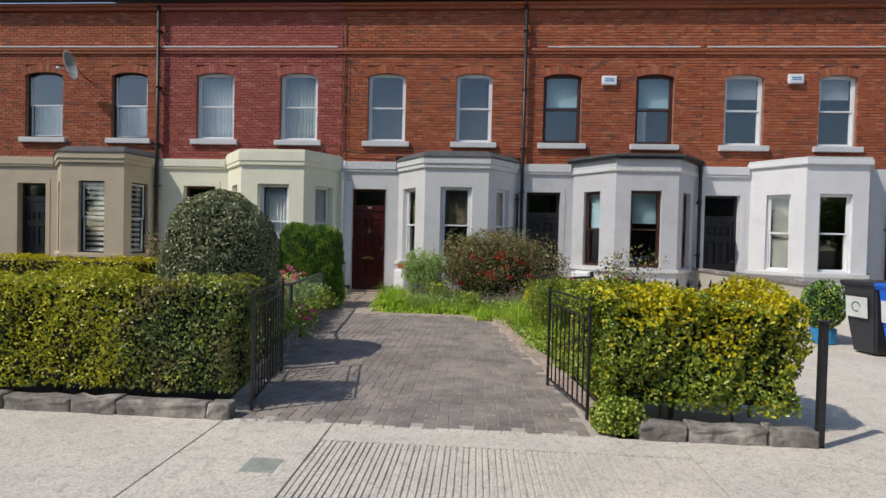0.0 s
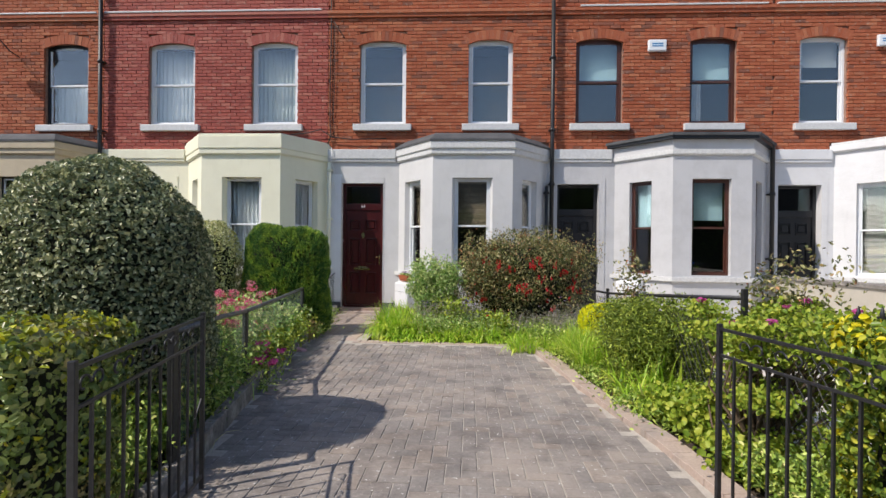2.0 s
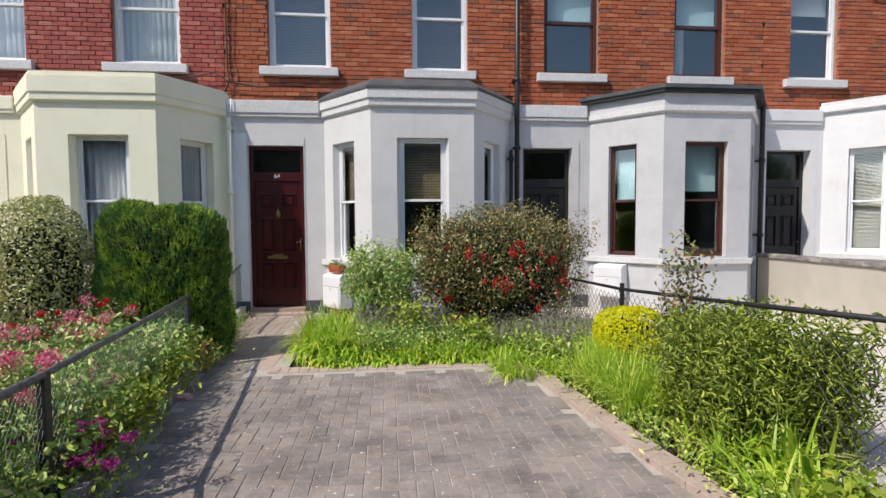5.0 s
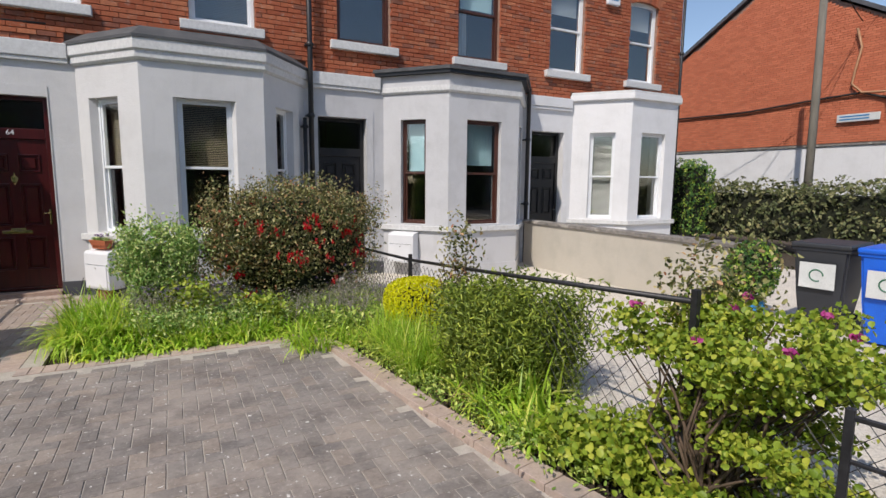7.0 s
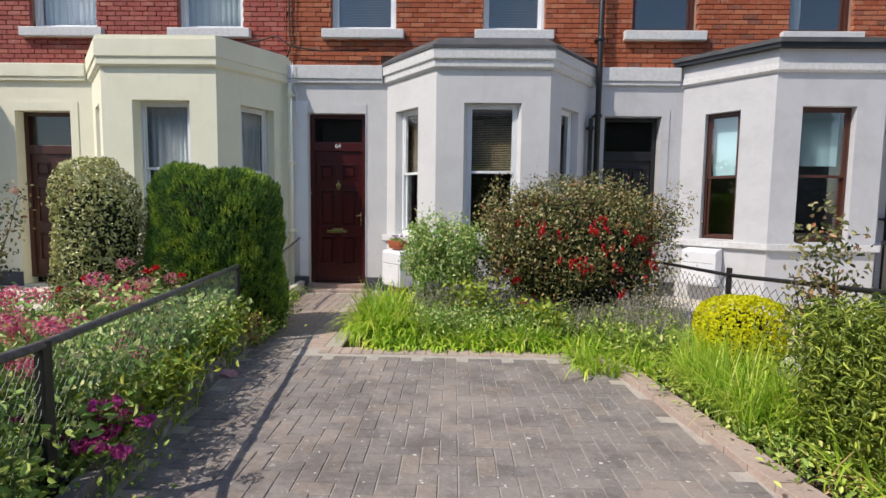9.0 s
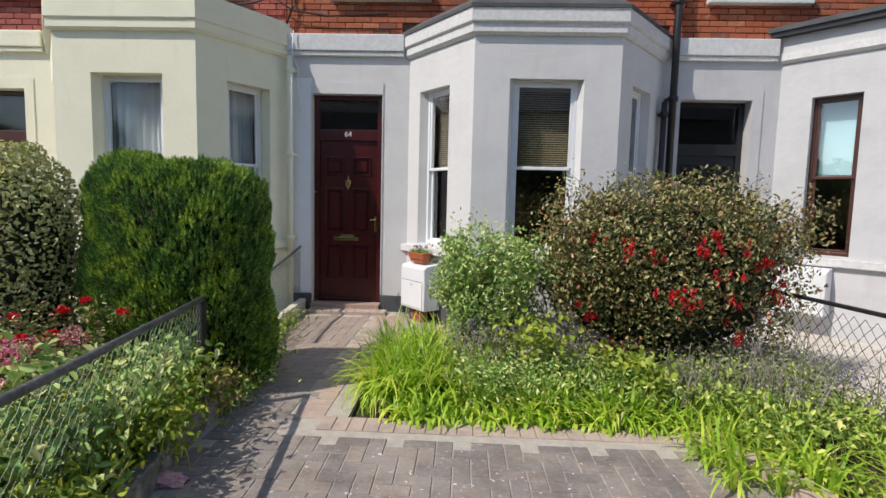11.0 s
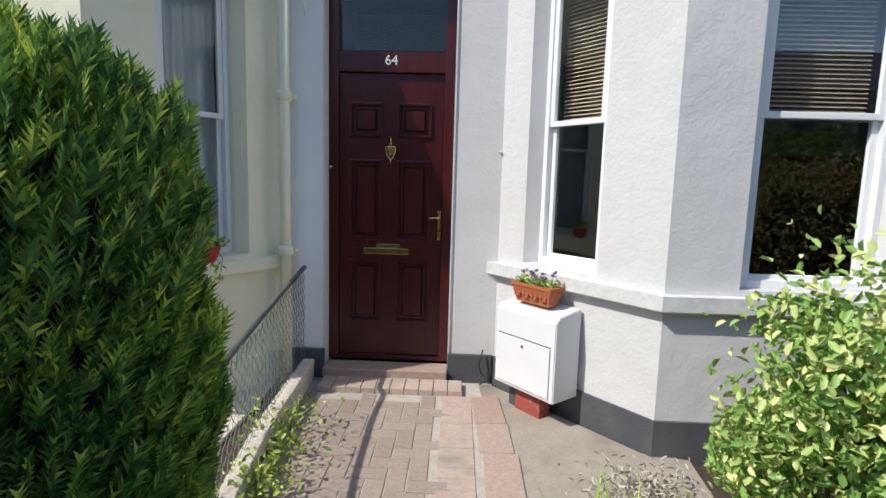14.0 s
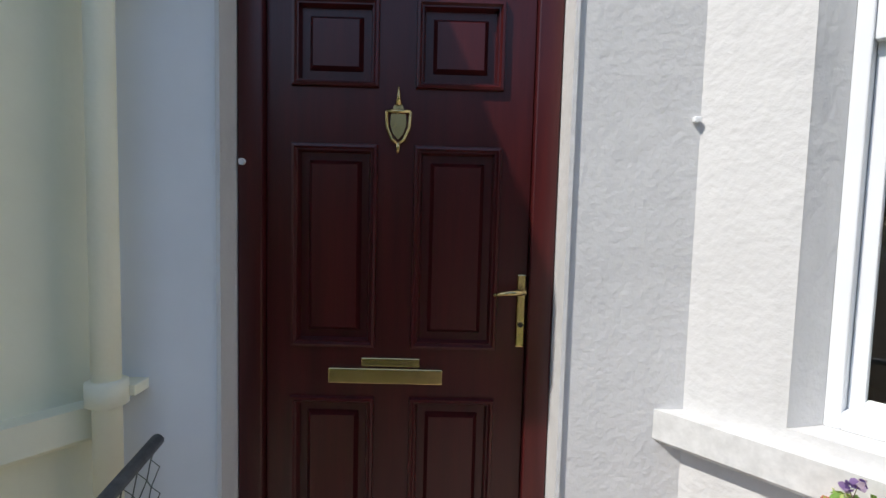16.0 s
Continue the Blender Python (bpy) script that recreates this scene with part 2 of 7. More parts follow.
M["bin_grey"] = plain("dark_grey_bin_plastic", (0.035, 0.038, 0.045), 0.5)
M["bin_blue"] = plain("blue_bin_plastic", (0.01, 0.15, 0.80), 0.4)
M["paper"] = plain("white_sticker", (0.75, 0.77, 0.75), 0.5)
M["green_ink"] = plain("green_print", (0.02, 0.16, 0.08), 0.5)
M["sign_blue"] = plain("blue_sign_print", (0.03, 0.25, 0.55), 0.5)
M["pole_wood"] = mottled("weathered_pole_wood", (0.24, 0.22, 0.18), (0.16, 0.145, 0.12), 10.0, 0.9, 60.0, 0.5, stretch=(1, 1, 0.15))
M["bark"] = mottled("twig_bark", (0.12, 0.08, 0.05), (0.20, 0.14, 0.10), 20.0, 0.9, 90.0, 0.6)
M["dish"] = plain("grey_dish_paint", (0.33, 0.34, 0.34), 0.5)
M["cable"] = plain("black_cable", (0.02, 0.02, 0.02), 0.6)
M["orange_cable"] = plain("tan_cable", (0.55, 0.30, 0.16), 0.6)
M["cloth"] = mottled("pink_litter_cloth", (0.70, 0.32, 0.34), (0.78, 0.50, 0.50), 15.0, 0.9, 60.0, 0.5)


def door_wood():
    m, nt, b = base_mat("mahogany_red_door_paint", 0.28)
    g = noise_of(nt, 26.0, 6, 0.65, (1.0, 1.0, 0.06))
    nt.links.new(ramp(nt, g, [(0.3, (0.040, 0.005, 0.006)), (0.7, (0.075, 0.010, 0.010))]), b.inputs["Base Color"])
    bump(nt, b, noise_of(nt, 160.0, 3, 0.5, (1, 1, 0.05)), 0.12, 0.002)
    return m


M["door"] = door_wood()


def cloth_folds(name, c):
    m, nt, b = base_mat(name, 0.9)
    nt.links.new(mixc(nt, noise_of(nt, 60.0, 3), c, tuple(v * 0.85 for v in c)), b.inputs["Base Color"])
    return m


M["net"] = cloth_folds("white_net_curtain", (0.62, 0.65, 0.68))
M["net_grey"] = cloth_folds("greenish_grey_curtain", (0.42, 0.46, 0.44))


def glass(ior=1.85):
    m, nt, b = base_mat("window_glass", 0.01)
    b.inputs["Base Color"].default_value = (0.9, 0.95, 0.95, 1)
    b.inputs["Transmission Weight"].default_value = 1.0
    b.inputs["IOR"].default_value = ior
    return m


M["glass"] = glass()
M["thin_glass"] = glass(1.42)
FOL = {
    "privet": leaf_mat("green_privet_leaf", [(0.0, (0.045, 0.075, 0.025)), (0.5, (0.075, 0.12, 0.035)), (0.85, (0.12, 0.17, 0.05)), (1.0, (0.20, 0.24, 0.08))], 0.26,
                       patch=[(0.0, (0.075, 0.085, 0.04)), (0.5, (0.11, 0.12, 0.05)), (1.0, (0.20, 0.17, 0.08))], patch_scale=2.2, at=(0.50, 0.62), gain=2.15),
    "privet_light": leaf_mat("yellow_green_privet_leaf", [(0.0, (0.08, 0.13, 0.015)), (0.5, (0.15, 0.22, 0.02)), (0.85, (0.26, 0.32, 0.03)), (1.0, (0.38, 0.42, 0.05))], 0.28, 0.3, gain=1.9),
    "privet_sunny": leaf_mat("sunny_yellow_green_privet_leaf", [(0.0, (0.14, 0.19, 0.015)), (0.5, (0.26, 0.31, 0.02)), (0.85, (0.38, 0.40, 0.03)), (1.0, (0.48, 0.46, 0.05))], 0.28, 0.22, gain=1.6),
    "privet_mid": leaf_mat("mid_green_privet_leaf", [(0.0, (0.04, 0.08, 0.015)), (0.5, (0.09, 0.15, 0.02)), (0.85, (0.20, 0.26, 0.04)), (1.0, (0.36, 0.38, 0.05))], 0.24, 0.2, gain=1.8),
    "golden": leaf_mat("golden_privet_leaf", [(0.0, (0.26, 0.26, 0.01)), (0.5, (0.42, 0.40, 0.012)), (1.0, (0.58, 0.50, 0.02))], 0.3, 0.3, gain=1.5),
    "dome": leaf_mat("grey_green_leaf", [(0.0, (0.045, 0.07, 0.035)), (0.5, (0.10, 0.13, 0.075)), (0.85, (0.20, 0.23, 0.14)), (1.0, (0.38, 0.37, 0.25))], 0.3, gain=2.2),
    "cypress": leaf_mat("dark_cypress_scale_leaf", [(0.0, (0.008, 0.026, 0.010)), (0.5, (0.022, 0.060, 0.018)), (0.85, (0.05, 0.11, 0.026)), (1.0, (0.14, 0.20, 0.04))], 0.5, glow=0.3, gain=3.2,
                        patch=[(0.0, (0.02, 0.05, 0.012)), (0.6, (0.07, 0.14, 0.02)), (1.0, (0.22, 0.27, 0.05))], patch_scale=5.0, at=(0.46, 0.60)),
    "street": leaf_mat("dull_green_street_leaf", [(0.0, (0.05, 0.075, 0.035)), (0.5, (0.10, 0.13, 0.06)), (1.0, (0.24, 0.26, 0.14))], 0.5, gain=1.5),
    "variegated": leaf_mat("cream_edged_leaf", [(0.0, (0.10, 0.15, 0.06)), (0.4, (0.28, 0.32, 0.14)), (0.8, (0.50, 0.50, 0.27)), (1.0, (0.62, 0.60, 0.38))], 0.45, gain=1.6),
    "fuchsia": leaf_mat("fuchsia_leaf", patch=[(0.0, (0.05, 0.03, 0.015)), (0.5, (0.13, 0.085, 0.04)), (0.85, (0.24, 0.18, 0.09)), (1.0, (0.26, 0.09, 0.05))], patch_scale=3.2, at=(0.54, 0.72), gain=1.55, stops=[(0.0, (0.035, 0.055, 0.02)), (0.4, (0.10, 0.125, 0.05)), (0.72, (0.24, 0.26, 0.12)), (0.9, (0.34, 0.33, 0.18)), (1.0, (0.26, 0.10, 0.06))], rough=0.30),
    "rose": leaf_mat("light_rose_leaf", [(0.0, (0.07, 0.15, 0.04)), (0.5, (0.14, 0.24, 0.07)), (1.0, (0.34, 0.44, 0.18))], 0.40, gain=2.3),
    "grass": leaf_mat("bright_strap_leaf", [(0.0, (0.10, 0.20, 0.02)), (0.5, (0.20, 0.34, 0.04)), (0.9, (0.32, 0.45, 0.07)), (1.0, (0.45, 0.42, 0.18))], 0.4, 0.4, gain=2.1),
    "yellow": leaf_mat("bright_yellow_leaf", [(0.0, (0.52, 0.56, 0.01)), (0.5, (0.68, 0.72, 0.01)), (1.0, (0.78, 0.80, 0.03))], 0.5, 0.5, gain=1.35),
    "willow": leaf_mat("mid_green_narrow_leaf", [(0.0, (0.06, 0.10, 0.02)), (0.5, (0.13, 0.20, 0.035)), (1.0, (0.26, 0.33, 0.06))], 0.42, gain=1.9),
    "geranium": leaf_mat("yellow_green_round_leaf", [(0.0, (0.10, 0.19, 0.02)), (0.5, (0.22, 0.33, 0.04)), (1.0, (0.38, 0.45, 0.07))], 0.5, 0.3, gain=1.25),
    "weed": leaf_mat("mixed_weed_leaf", [(0.0, (0.05, 0.10, 0.02)), (0.5, (0.14, 0.23, 0.045)), (0.9, (0.30, 0.40, 0.11)), (1.0, (0.40, 0.36, 0.18))], 0.42, gain=2.0),
    "lavender": leaf_mat("grey_lavender_stem", [(0.0, (0.10, 0.13, 0.08)), (0.6, (0.22, 0.24, 0.18)), (1.0, (0.28, 0.26, 0.34))], 0.7),
    "red": leaf_mat("red_petal", [(0.0, (0.45, 0.01, 0.015)), (0.6, (0.65, 0.015, 0.03)), (1.0, (0.70, 0.05, 0.10))], 0.5, 0.4, gain=1.0),
    "pink": leaf_mat("pink_petal", [(0.0, (0.62, 0.09, 0.24)), (0.5, (0.74, 0.18, 0.36)), (1.0, (0.80, 0.48, 0.56))], 0.6, 0.4, gain=1.0),
    "magenta": leaf_mat("magenta_petal", [(0.0, (0.42, 0.04, 0.30)), (1.0, (0.65, 0.15, 0.48))], 0.6, 0.4, gain=1.0),
    "pale": leaf_mat("pale_pink_petal", [(0.0, (0.70, 0.45, 0.42)), (1.0, (0.80, 0.68, 0.62))], 0.6, 0.4, gain=1.0),
    "violet": leaf_mat("violet_petal", [(0.0, (0.10, 0.07, 0.30)), (0.6, (0.25, 0.18, 0.45)), (1.0, (0.70, 0.66, 0.78))], 0.6, 0.4, gain=1.0),
    "silver": leaf_mat("silver_leaf", [(0.0, (0.40, 0.43, 0.42)), (1.0, (0.62, 0.66, 0.64))], 0.8, 0.2, gain=1.0),
    "dry": leaf_mat("dry_straw_leaf", [(0.0, (0.22, 0.16, 0.08)), (1.0, (0.42, 0.33, 0.18))], 0.8, 0.2),
    "far": leaf_mat("far_tree_leaf", [(0.0, (0.03, 0.06, 0.015)), (0.6, (0.06, 0.11, 0.025)), (1.0, (0.10, 0.16, 0.04))], 0.6),
}
# Near-black, so the shade deep inside hedges and shrubs is in the colour.
M["core"] = mottled("painted_inner_shade", (0.012, 0.018, 0.007), (0.03, 0.03, 0.015), 20.0, 1.0, 40.0, 1.0, 0.03)


# ---- mesh helpers ----
def part(name, bm, material, parent=None, label="", smooth=False, matrix=None):
    me = bpy.data.meshes.new(name)
    if isinstance(bm, tuple):
        me.from_pydata(bm[0], [], bm[1])
    else:
        bmesh.ops.recalc_face_normals(bm, faces=bm.faces)
        bm.to_mesh(me)
        bm.free()
    me.materials.append(material)
    if smooth:
        me.polygons.foreach_set("use_smooth", [True] * len(me.polygons))
    me.update()
    ob = new(name, me)
    ob.parent = parent
    if matrix:
        ob.matrix_basis = matrix
    if label:
        tagged(ob, label)
    return ob


def holder(name, at=(0, 0, 0), label="", category="", group="", kind="", matrix=None):
    ob = new(name)
    ob.matrix_basis = matrix or Matrix.Translation(at)
    ob.empty_display_size = 0.1
    return tagged(ob, label, category, group, kind)


def box(bm, x0, x1, y0, y1, z0, z1, bevel=0.0):
    v = [bm.verts.new((x, y, z)) for z in (z0, z1) for y in (y0, y1) for x in (x0, x1)]
    fs = [bm.faces.new([v[i] for i in f]) for f in ((0, 2, 3, 1), (4, 5, 7, 6), (0, 1, 5, 4), (1, 3, 7, 5), (3, 2, 6, 7), (2, 0, 4, 6))]
    if bevel:
        es = list({e for f in fs for e in f.edges})
        bmesh.ops.bevel(bm, geom=es, offset=bevel, segments=2, affect="EDGES", profile=0.5)
    return bm


def prism(bm, pts, z0, z1):
    lo, hi = [bm.verts.new((x, y, z0)) for x, y in pts], [bm.verts.new((x, y, z1)) for x, y in pts]
    n = len(pts)
    bm.faces.new(lo[::-1])
    bm.faces.new(hi)
    for i in range(n):
        bm.faces.new([lo[i], lo[(i + 1) % n], hi[(i + 1) % n], hi[i]])
    return bm


def tube(bm, pts, r, n=8, caps=True):
    """A round bar along a list of points."""
    pts = [Vector(p) for p in pts]
    rings = []
    for i, p in enumerate(pts):
        d = ((pts[min(i + 1, len(pts) - 1)] - pts[max(i - 1, 0)])).normalized()
        a = d.orthogonal().normalized() if not rings else (last - d * last.dot(d)).normalized()
        last = a
        b = d.cross(a)
        rr = r[i] if isinstance(r, (list, tuple)) else r
        rings.append([bm.verts.new(p + (a * math.cos(2 * math.pi * k / n) + b * math.sin(2 * math.pi * k / n)) * rr) for k in range(n)])
    for u, w in zip(rings, rings[1:]):
        for k in range(n):
            bm.faces.new([u[k], u[(k + 1) % n], w[(k + 1) % n], w[k]])
    if caps:
        bm.faces.new(rings[0][::-1])
        bm.faces.new(rings[-1])
    return bm


def offset_line(pts, d):
    """The open line pts moved outwards (to the street side, right of its way) by d."""
    out = []
    P = [Vector((x, y)) for x, y in pts]
    N = [Vector(((b - a).y, -(b - a).x)).normalized() for a, b in zip(P, P[1:])]
    for i, p in enumerate(P):
        if i in (0, len(P) - 1):
            n = N[0] if i == 0 else N[-1]
            if abs(n.y) < 0.99:
                u = Vector((math.copysign(1, n.x), 0)) * (d / abs(n.x))
                out.append(tuple(p + u))
            else:
                out.append(tuple(p + n * d))
        else:
            b = (N[i - 1] + N[i]).normalized()
            out.append(tuple(p + b * (d / b.dot(N[i]))))
    return out


def band(bm, pts, d_in, d_out, z0, z1, chamfer=0.0):
    """A ledge that runs along the line pts between two offsets."""
    o, i = offset_line(pts, d_out), offset_line(pts, d_in)
    oc = offset_line(pts, d_out - chamfer) if chamfer else o
    rows = [[(x, y, z0) for x, y in i], [(x, y, z0) for x, y in oc], [(x, y, z0 + chamfer) for x, y in o], [(x, y, z1) for x, y in o], [(x, y, z1) for x, y in i]]
    if not chamfer:
        rows.pop(1)
        rows[1] = [(x, y, z0) for x, y in o]
    V = [[bm.verts.new(p) for p in r] for r in rows]
    m = len(rows)
    for a in range(m):
        for k in range(len(pts) - 1):
            bm.faces.new([V[a][k], V[a][k + 1], V[(a + 1) % m][k + 1], V[(a + 1) % m][k]])
    bm.faces.new([r[0] for r in V])
    bm.faces.new([r[-1] for r in V][::-1])
    return bm


def seg_matrix(p, q):
    """x along the wall from p to q, y into the house, z up."""
    d = (Vector(q) - Vector(p)).normalized()
    return Matrix(((d.x, -d.y, 0, p[0]), (d.y, d.x, 0, p[1]), (0, 0, 1, 0), (0, 0, 0, 1)))


def holed(bm, length, z0, z1, thick, holes, y0=0.0, M4=None, mitre=(0.0, 0.0)):
    """A wall in a segment's own axes with openings (u0, u1, v0, v1), as one closed shell."""
    us = sorted({0.0, length, *[h[0] for h in holes], *[h[1] for h in holes]})
    zs = sorted({z0, z1, *[min(max(v, z0), z1) for h in holes for v in h[2:]]})
    solid = {(i, j) for i in range(len(us) - 1) for j in range(len(zs) - 1)
             if not any(h[0] <= us[i] + 1e-6 and h[1] >= us[i + 1] - 1e-6 and h[2] <= zs[j] + 1e-6 and h[3] >= zs[j + 1] - 1e-6 for h in holes)}
    made = {}

    def v(i, k, j):
        if (i, k, j) not in made:
            x = us[i]
            if k:
                x += mitre[0] if i == 0 else 0.0
                x -= mitre[1] if i == len(us) - 1 else 0.0
            co = Vector((x, y0 + thick * k, zs[j]))
            made[i, k, j] = bm.verts.new(M4 @ co if M4 else co)
        return made[i, k, j]

    for i, j in solid:
        bm.faces.new([v(i, 0, j), v(i + 1, 0, j), v(i + 1, 0, j + 1), v(i, 0, j + 1)])
        bm.faces.new([v(i, 1, j), v(i, 1, j + 1), v(i + 1, 1, j + 1), v(i + 1, 1, j)])
        if (i - 1, j) not in solid:
            bm.faces.new([v(i, 0, j), v(i, 0, j + 1), v(i, 1, j + 1), v(i, 1, j)])
        if (i + 1, j) not in solid:
            bm.faces.new([v(i + 1, 0, j), v(i + 1, 1, j), v(i + 1, 1, j + 1), v(i + 1, 0, j + 1)])
        if (i, j - 1) not in solid:
            bm.faces.new([v(i, 0, j), v(i, 1, j), v(i + 1, 1, j), v(i + 1, 0, j)])
        if (i, j + 1) not in solid:
            bm.faces.new([v(i, 0, j + 1), v(i + 1, 0, j + 1), v(i + 1, 1, j + 1), v(i, 1, j + 1)])
    return bm


# ---- ground, pavement, drive ----
def plane_box(name, x0, x1, y0, y1, z0, z1, mat, label, category=""):
    return tagged(part(name, box(bmesh.new(), x0, x1, y0, y1, z0, z1), mat), label, category, kind="structure")


plane_box("ground", -400, 400, -400, 400, G - 0.30, G - 0.045, M["soil"], "bare brown garden soil under the beds")
plane_box("road", -400, 400, -22.5, -13.95, G - 0.2, G - 0.03, M["asphalt"], "grey asphalt street")
EDGE = -10.10  # the line between plots and pavement


def pavement():
    pv = tagged(holder("pavement"), "pale cast concrete pavement in bays with a grooved crossover", kind="structure")
    xs = [-14, -9.2, -5.4, -2.0, 1.43, 2.36]
    for a, b in zip(xs, xs[1:]):
        part("concrete_bay", box(bmesh.new(), a + 0.006, b - 0.006, -13.9, EDGE, G - 0.2, G, 0.004), M["concrete"], pv)
    for a, b in zip([5.15, 6.6, 9.6, 13.2], [6.6, 9.6, 13.2, 30.0]):
        part("concrete_bay", box(bmesh.new(), a + 0.006, b - 0.006, -13.9, EDGE, G - 0.2, G, 0.004), M["concrete"], pv)
    part("concrete_bay", box(bmesh.new(), 2.366, 5.144, -10.42, EDGE, G - 0.2, G, 0.004), M["concrete"], pv)
    bm = bmesh.new()
    x, i = 2.37, 0
    while x < 5.12:
        w = 0.030 + 0.006 * math.sin(i * 2.3)
        y = -13.88
        while y < -10.44:
            y1 = min(y + random.uniform(0.25, 0.6), -10.43)
            h = random.uniform(-0.002, 0.003)
            box(bm, x + random.uniform(-.003, .003), x + w, y, y1, G - 0.02, G - h)
            y = y1
        x += w + 0.016
        i += 1
    box(bm, 2.366, 5.144, -13.9, -10.43, G - 0.2, G - 0.009)
    part("grooved_concrete", bm, M["concrete"], pv)
    lid = tagged(holder("water_cover", (2.10, -10.91, G)), "small square grey metal utility cover set in the pavement", "cover")
    bm = box(bmesh.new(), -0.115, 0.115, -0.11, 0.11, -0.02, 0.004, 0.002)
    part("cover_frame", bm, M["cover"], lid)
    bm = bmesh.new()
    for k in range(9):
        box(bm, -0.09, 0.09, -0.085 + k * 0.02, -0.073 + k * 0.02, 0.004, 0.007)
    part("rib_plate", bm, M["cover"], lid)


pavement()

RIGHT_EDGE = [(3.66, -3.72), (3.90, -4.2), (4.03, -5.2), (4.14, -6.1), (4.27, -6.9), (4.40, -7.6), (4.52, -8.8), (4.60, EDGE)]
LEFT_EDGE = [(-0.06, -0.12), (0.02, -1.2), (0.20, -2.4), (0.42, -3.6), (0.62, -5.0), (0.78, -6.2), (1.02, -7.6), (1.25, -8.8), (1.45, EDGE)]


def edge_x(line, y):
    pts = sorted((b, a) for a, b in line)
    return float(np.interp(y, [p[0] for p in pts], [p[1] for p in pts]))


def in_drive(x, y):
    if y > -0.3 or y < EDGE:
        return False
    right = edge_x(RIGHT_EDGE, y) - 0.03 if y < -3.78 else 1.0
    return edge_x(LEFT_EDGE, y) - 0.05 < x < right


def block_mesh(name, a, b, h=0.06):
    bm = box(bmesh.new(), -a / 2, a / 2, -b / 2, b / 2, -h, 0)
    es = [e for e in bm.edges if all(v.co.z > -h / 2 for v in e.verts)]
    bmesh.ops.bevel(bm, geom=es, offset=0.0035, segments=1, affect="EDGES")
    me = bpy.data.meshes.new(name)
    bmesh.ops.recalc_face_normals(bm, faces=bm.faces)
    bm.to_mesh(me)
    bm.free()
    return me


def joined(name, mesh, poses, mat, parent, label=""):
    """Many like pieces in one mesh."""
    co = np.empty(len(mesh.vertices) * 3)
    mesh.vertices.foreach_get("co", co)
    co = co.reshape(-1, 3)
    faces = [tuple(p.vertices) for p in mesh.polygons]
    vs, fs = [], []
    for k, m in enumerate(poses):
        A = np.array(m)
        vs.append(co @ A[:3, :3].T + A[:3, 3])
        fs += [tuple(i + k * len(co) for i in f) for f in faces]
    ob = part(name, (np.concatenate(vs).tolist(), fs), mat, parent, label)
    ob["kind"] = "stuff"
    return ob


def tilt_pose(x, y, z, rz, amount=0.35):
    return pose(x, y, z + random.uniform(-0.0012, 0.0022), random.uniform(-amount, amount), random.uniform(-amount, amount), rz + random.uniform(-0.5, 0.5))


def front_garden_ground():
    bm = prism(bmesh.new(), [(-0.2, 0.0), (1.3, 0.0), (1.3, -3.5), (3.75, -3.6)] + [(x + 0.1, y) for x, y in RIGHT_EDGE] + [(x - 0.15, y) for x, y in LEFT_EDGE[::-1]], G - 0.1, G - 0.0055)
    tagged(part("driveway_bed", bm, M["joint"]), "sandy joint bed under the block paving", kind="structure")


front_garden_ground()


# ---- walls of bricks ----
COURSE, BRICK = 0.0765, 0.225


def brick_spots(x0, x1, z0, z1, holes, arches=()):
    """Bricks of a stretcher-bond wall, cut at the openings: (centre x, centre z, length)."""
    out, row, z = [], 0, z0
    while z + COURSE * 0.6 < z1:
        zc = z + COURSE / 2
        cuts = sorted([(max(h[0], x0), min(h[1], x1)) for h in holes if h[2] - 0.02 < zc < h[3] + 0.01])
        spans, a = [], x0
        for lo, hi in cuts:
            if lo > a:
                spans.append((a, lo))
            a = max(a, hi)
        if a < x1:
            spans.append((a, x1))
        shift = (row % 2) * BRICK / 2 + (0.03 if row % 5 == 0 else 0)
        for a, b in spans:
            k = math.floor((a - x0 - shift) / BRICK)
            x = x0 + shift + k * BRICK
            while x < b:
                l, r = max(x, a), min(x + BRICK, b)
                if r - l > 0.03:
                    out.append(((l + r) / 2, zc, r - l - 0.009))
                x += BRICK
        z += COURSE
        row += 1
    return out


def bricks_mesh(spots, y_face, depth=0.05, h=COURSE - 0.010):
    vs, fs = [], []
    for x, z, w in spots:
        y = y_face + random.uniform(-0.003, 0.004)
        hw, hh, c = w / 2, h / 2, 0.004
        k = len(vs)
        tx = random.uniform(-0.002, 0.002)
        vs += [(x - hw, y_face + depth, z - hh), (x + hw, y_face + depth, z - hh), (x + hw, y_face + depth, z + hh), (x - hw, y_face + depth, z + hh),
               (x - hw, y + c, z - hh), (x + hw, y + c, z - hh), (x + hw, y + c, z + hh), (x - hw, y + c, z + hh),
               (x - hw + c, y + tx, z - hh + c), (x + hw - c, y - tx, z - hh + c), (x + hw - c, y - tx, z + hh - c), (x - hw + c, y + tx, z + hh - c)]
        for f in ((0, 1, 5, 4), (1, 2, 6, 5), (2, 3, 7, 6), (3, 0, 4, 7), (4, 5, 9, 8), (5, 6, 10, 9), (6, 7, 11, 10), (7, 4, 8, 11), (8, 9, 10, 11)):
            fs.append(tuple(i + k for i in f))
    return vs, fs


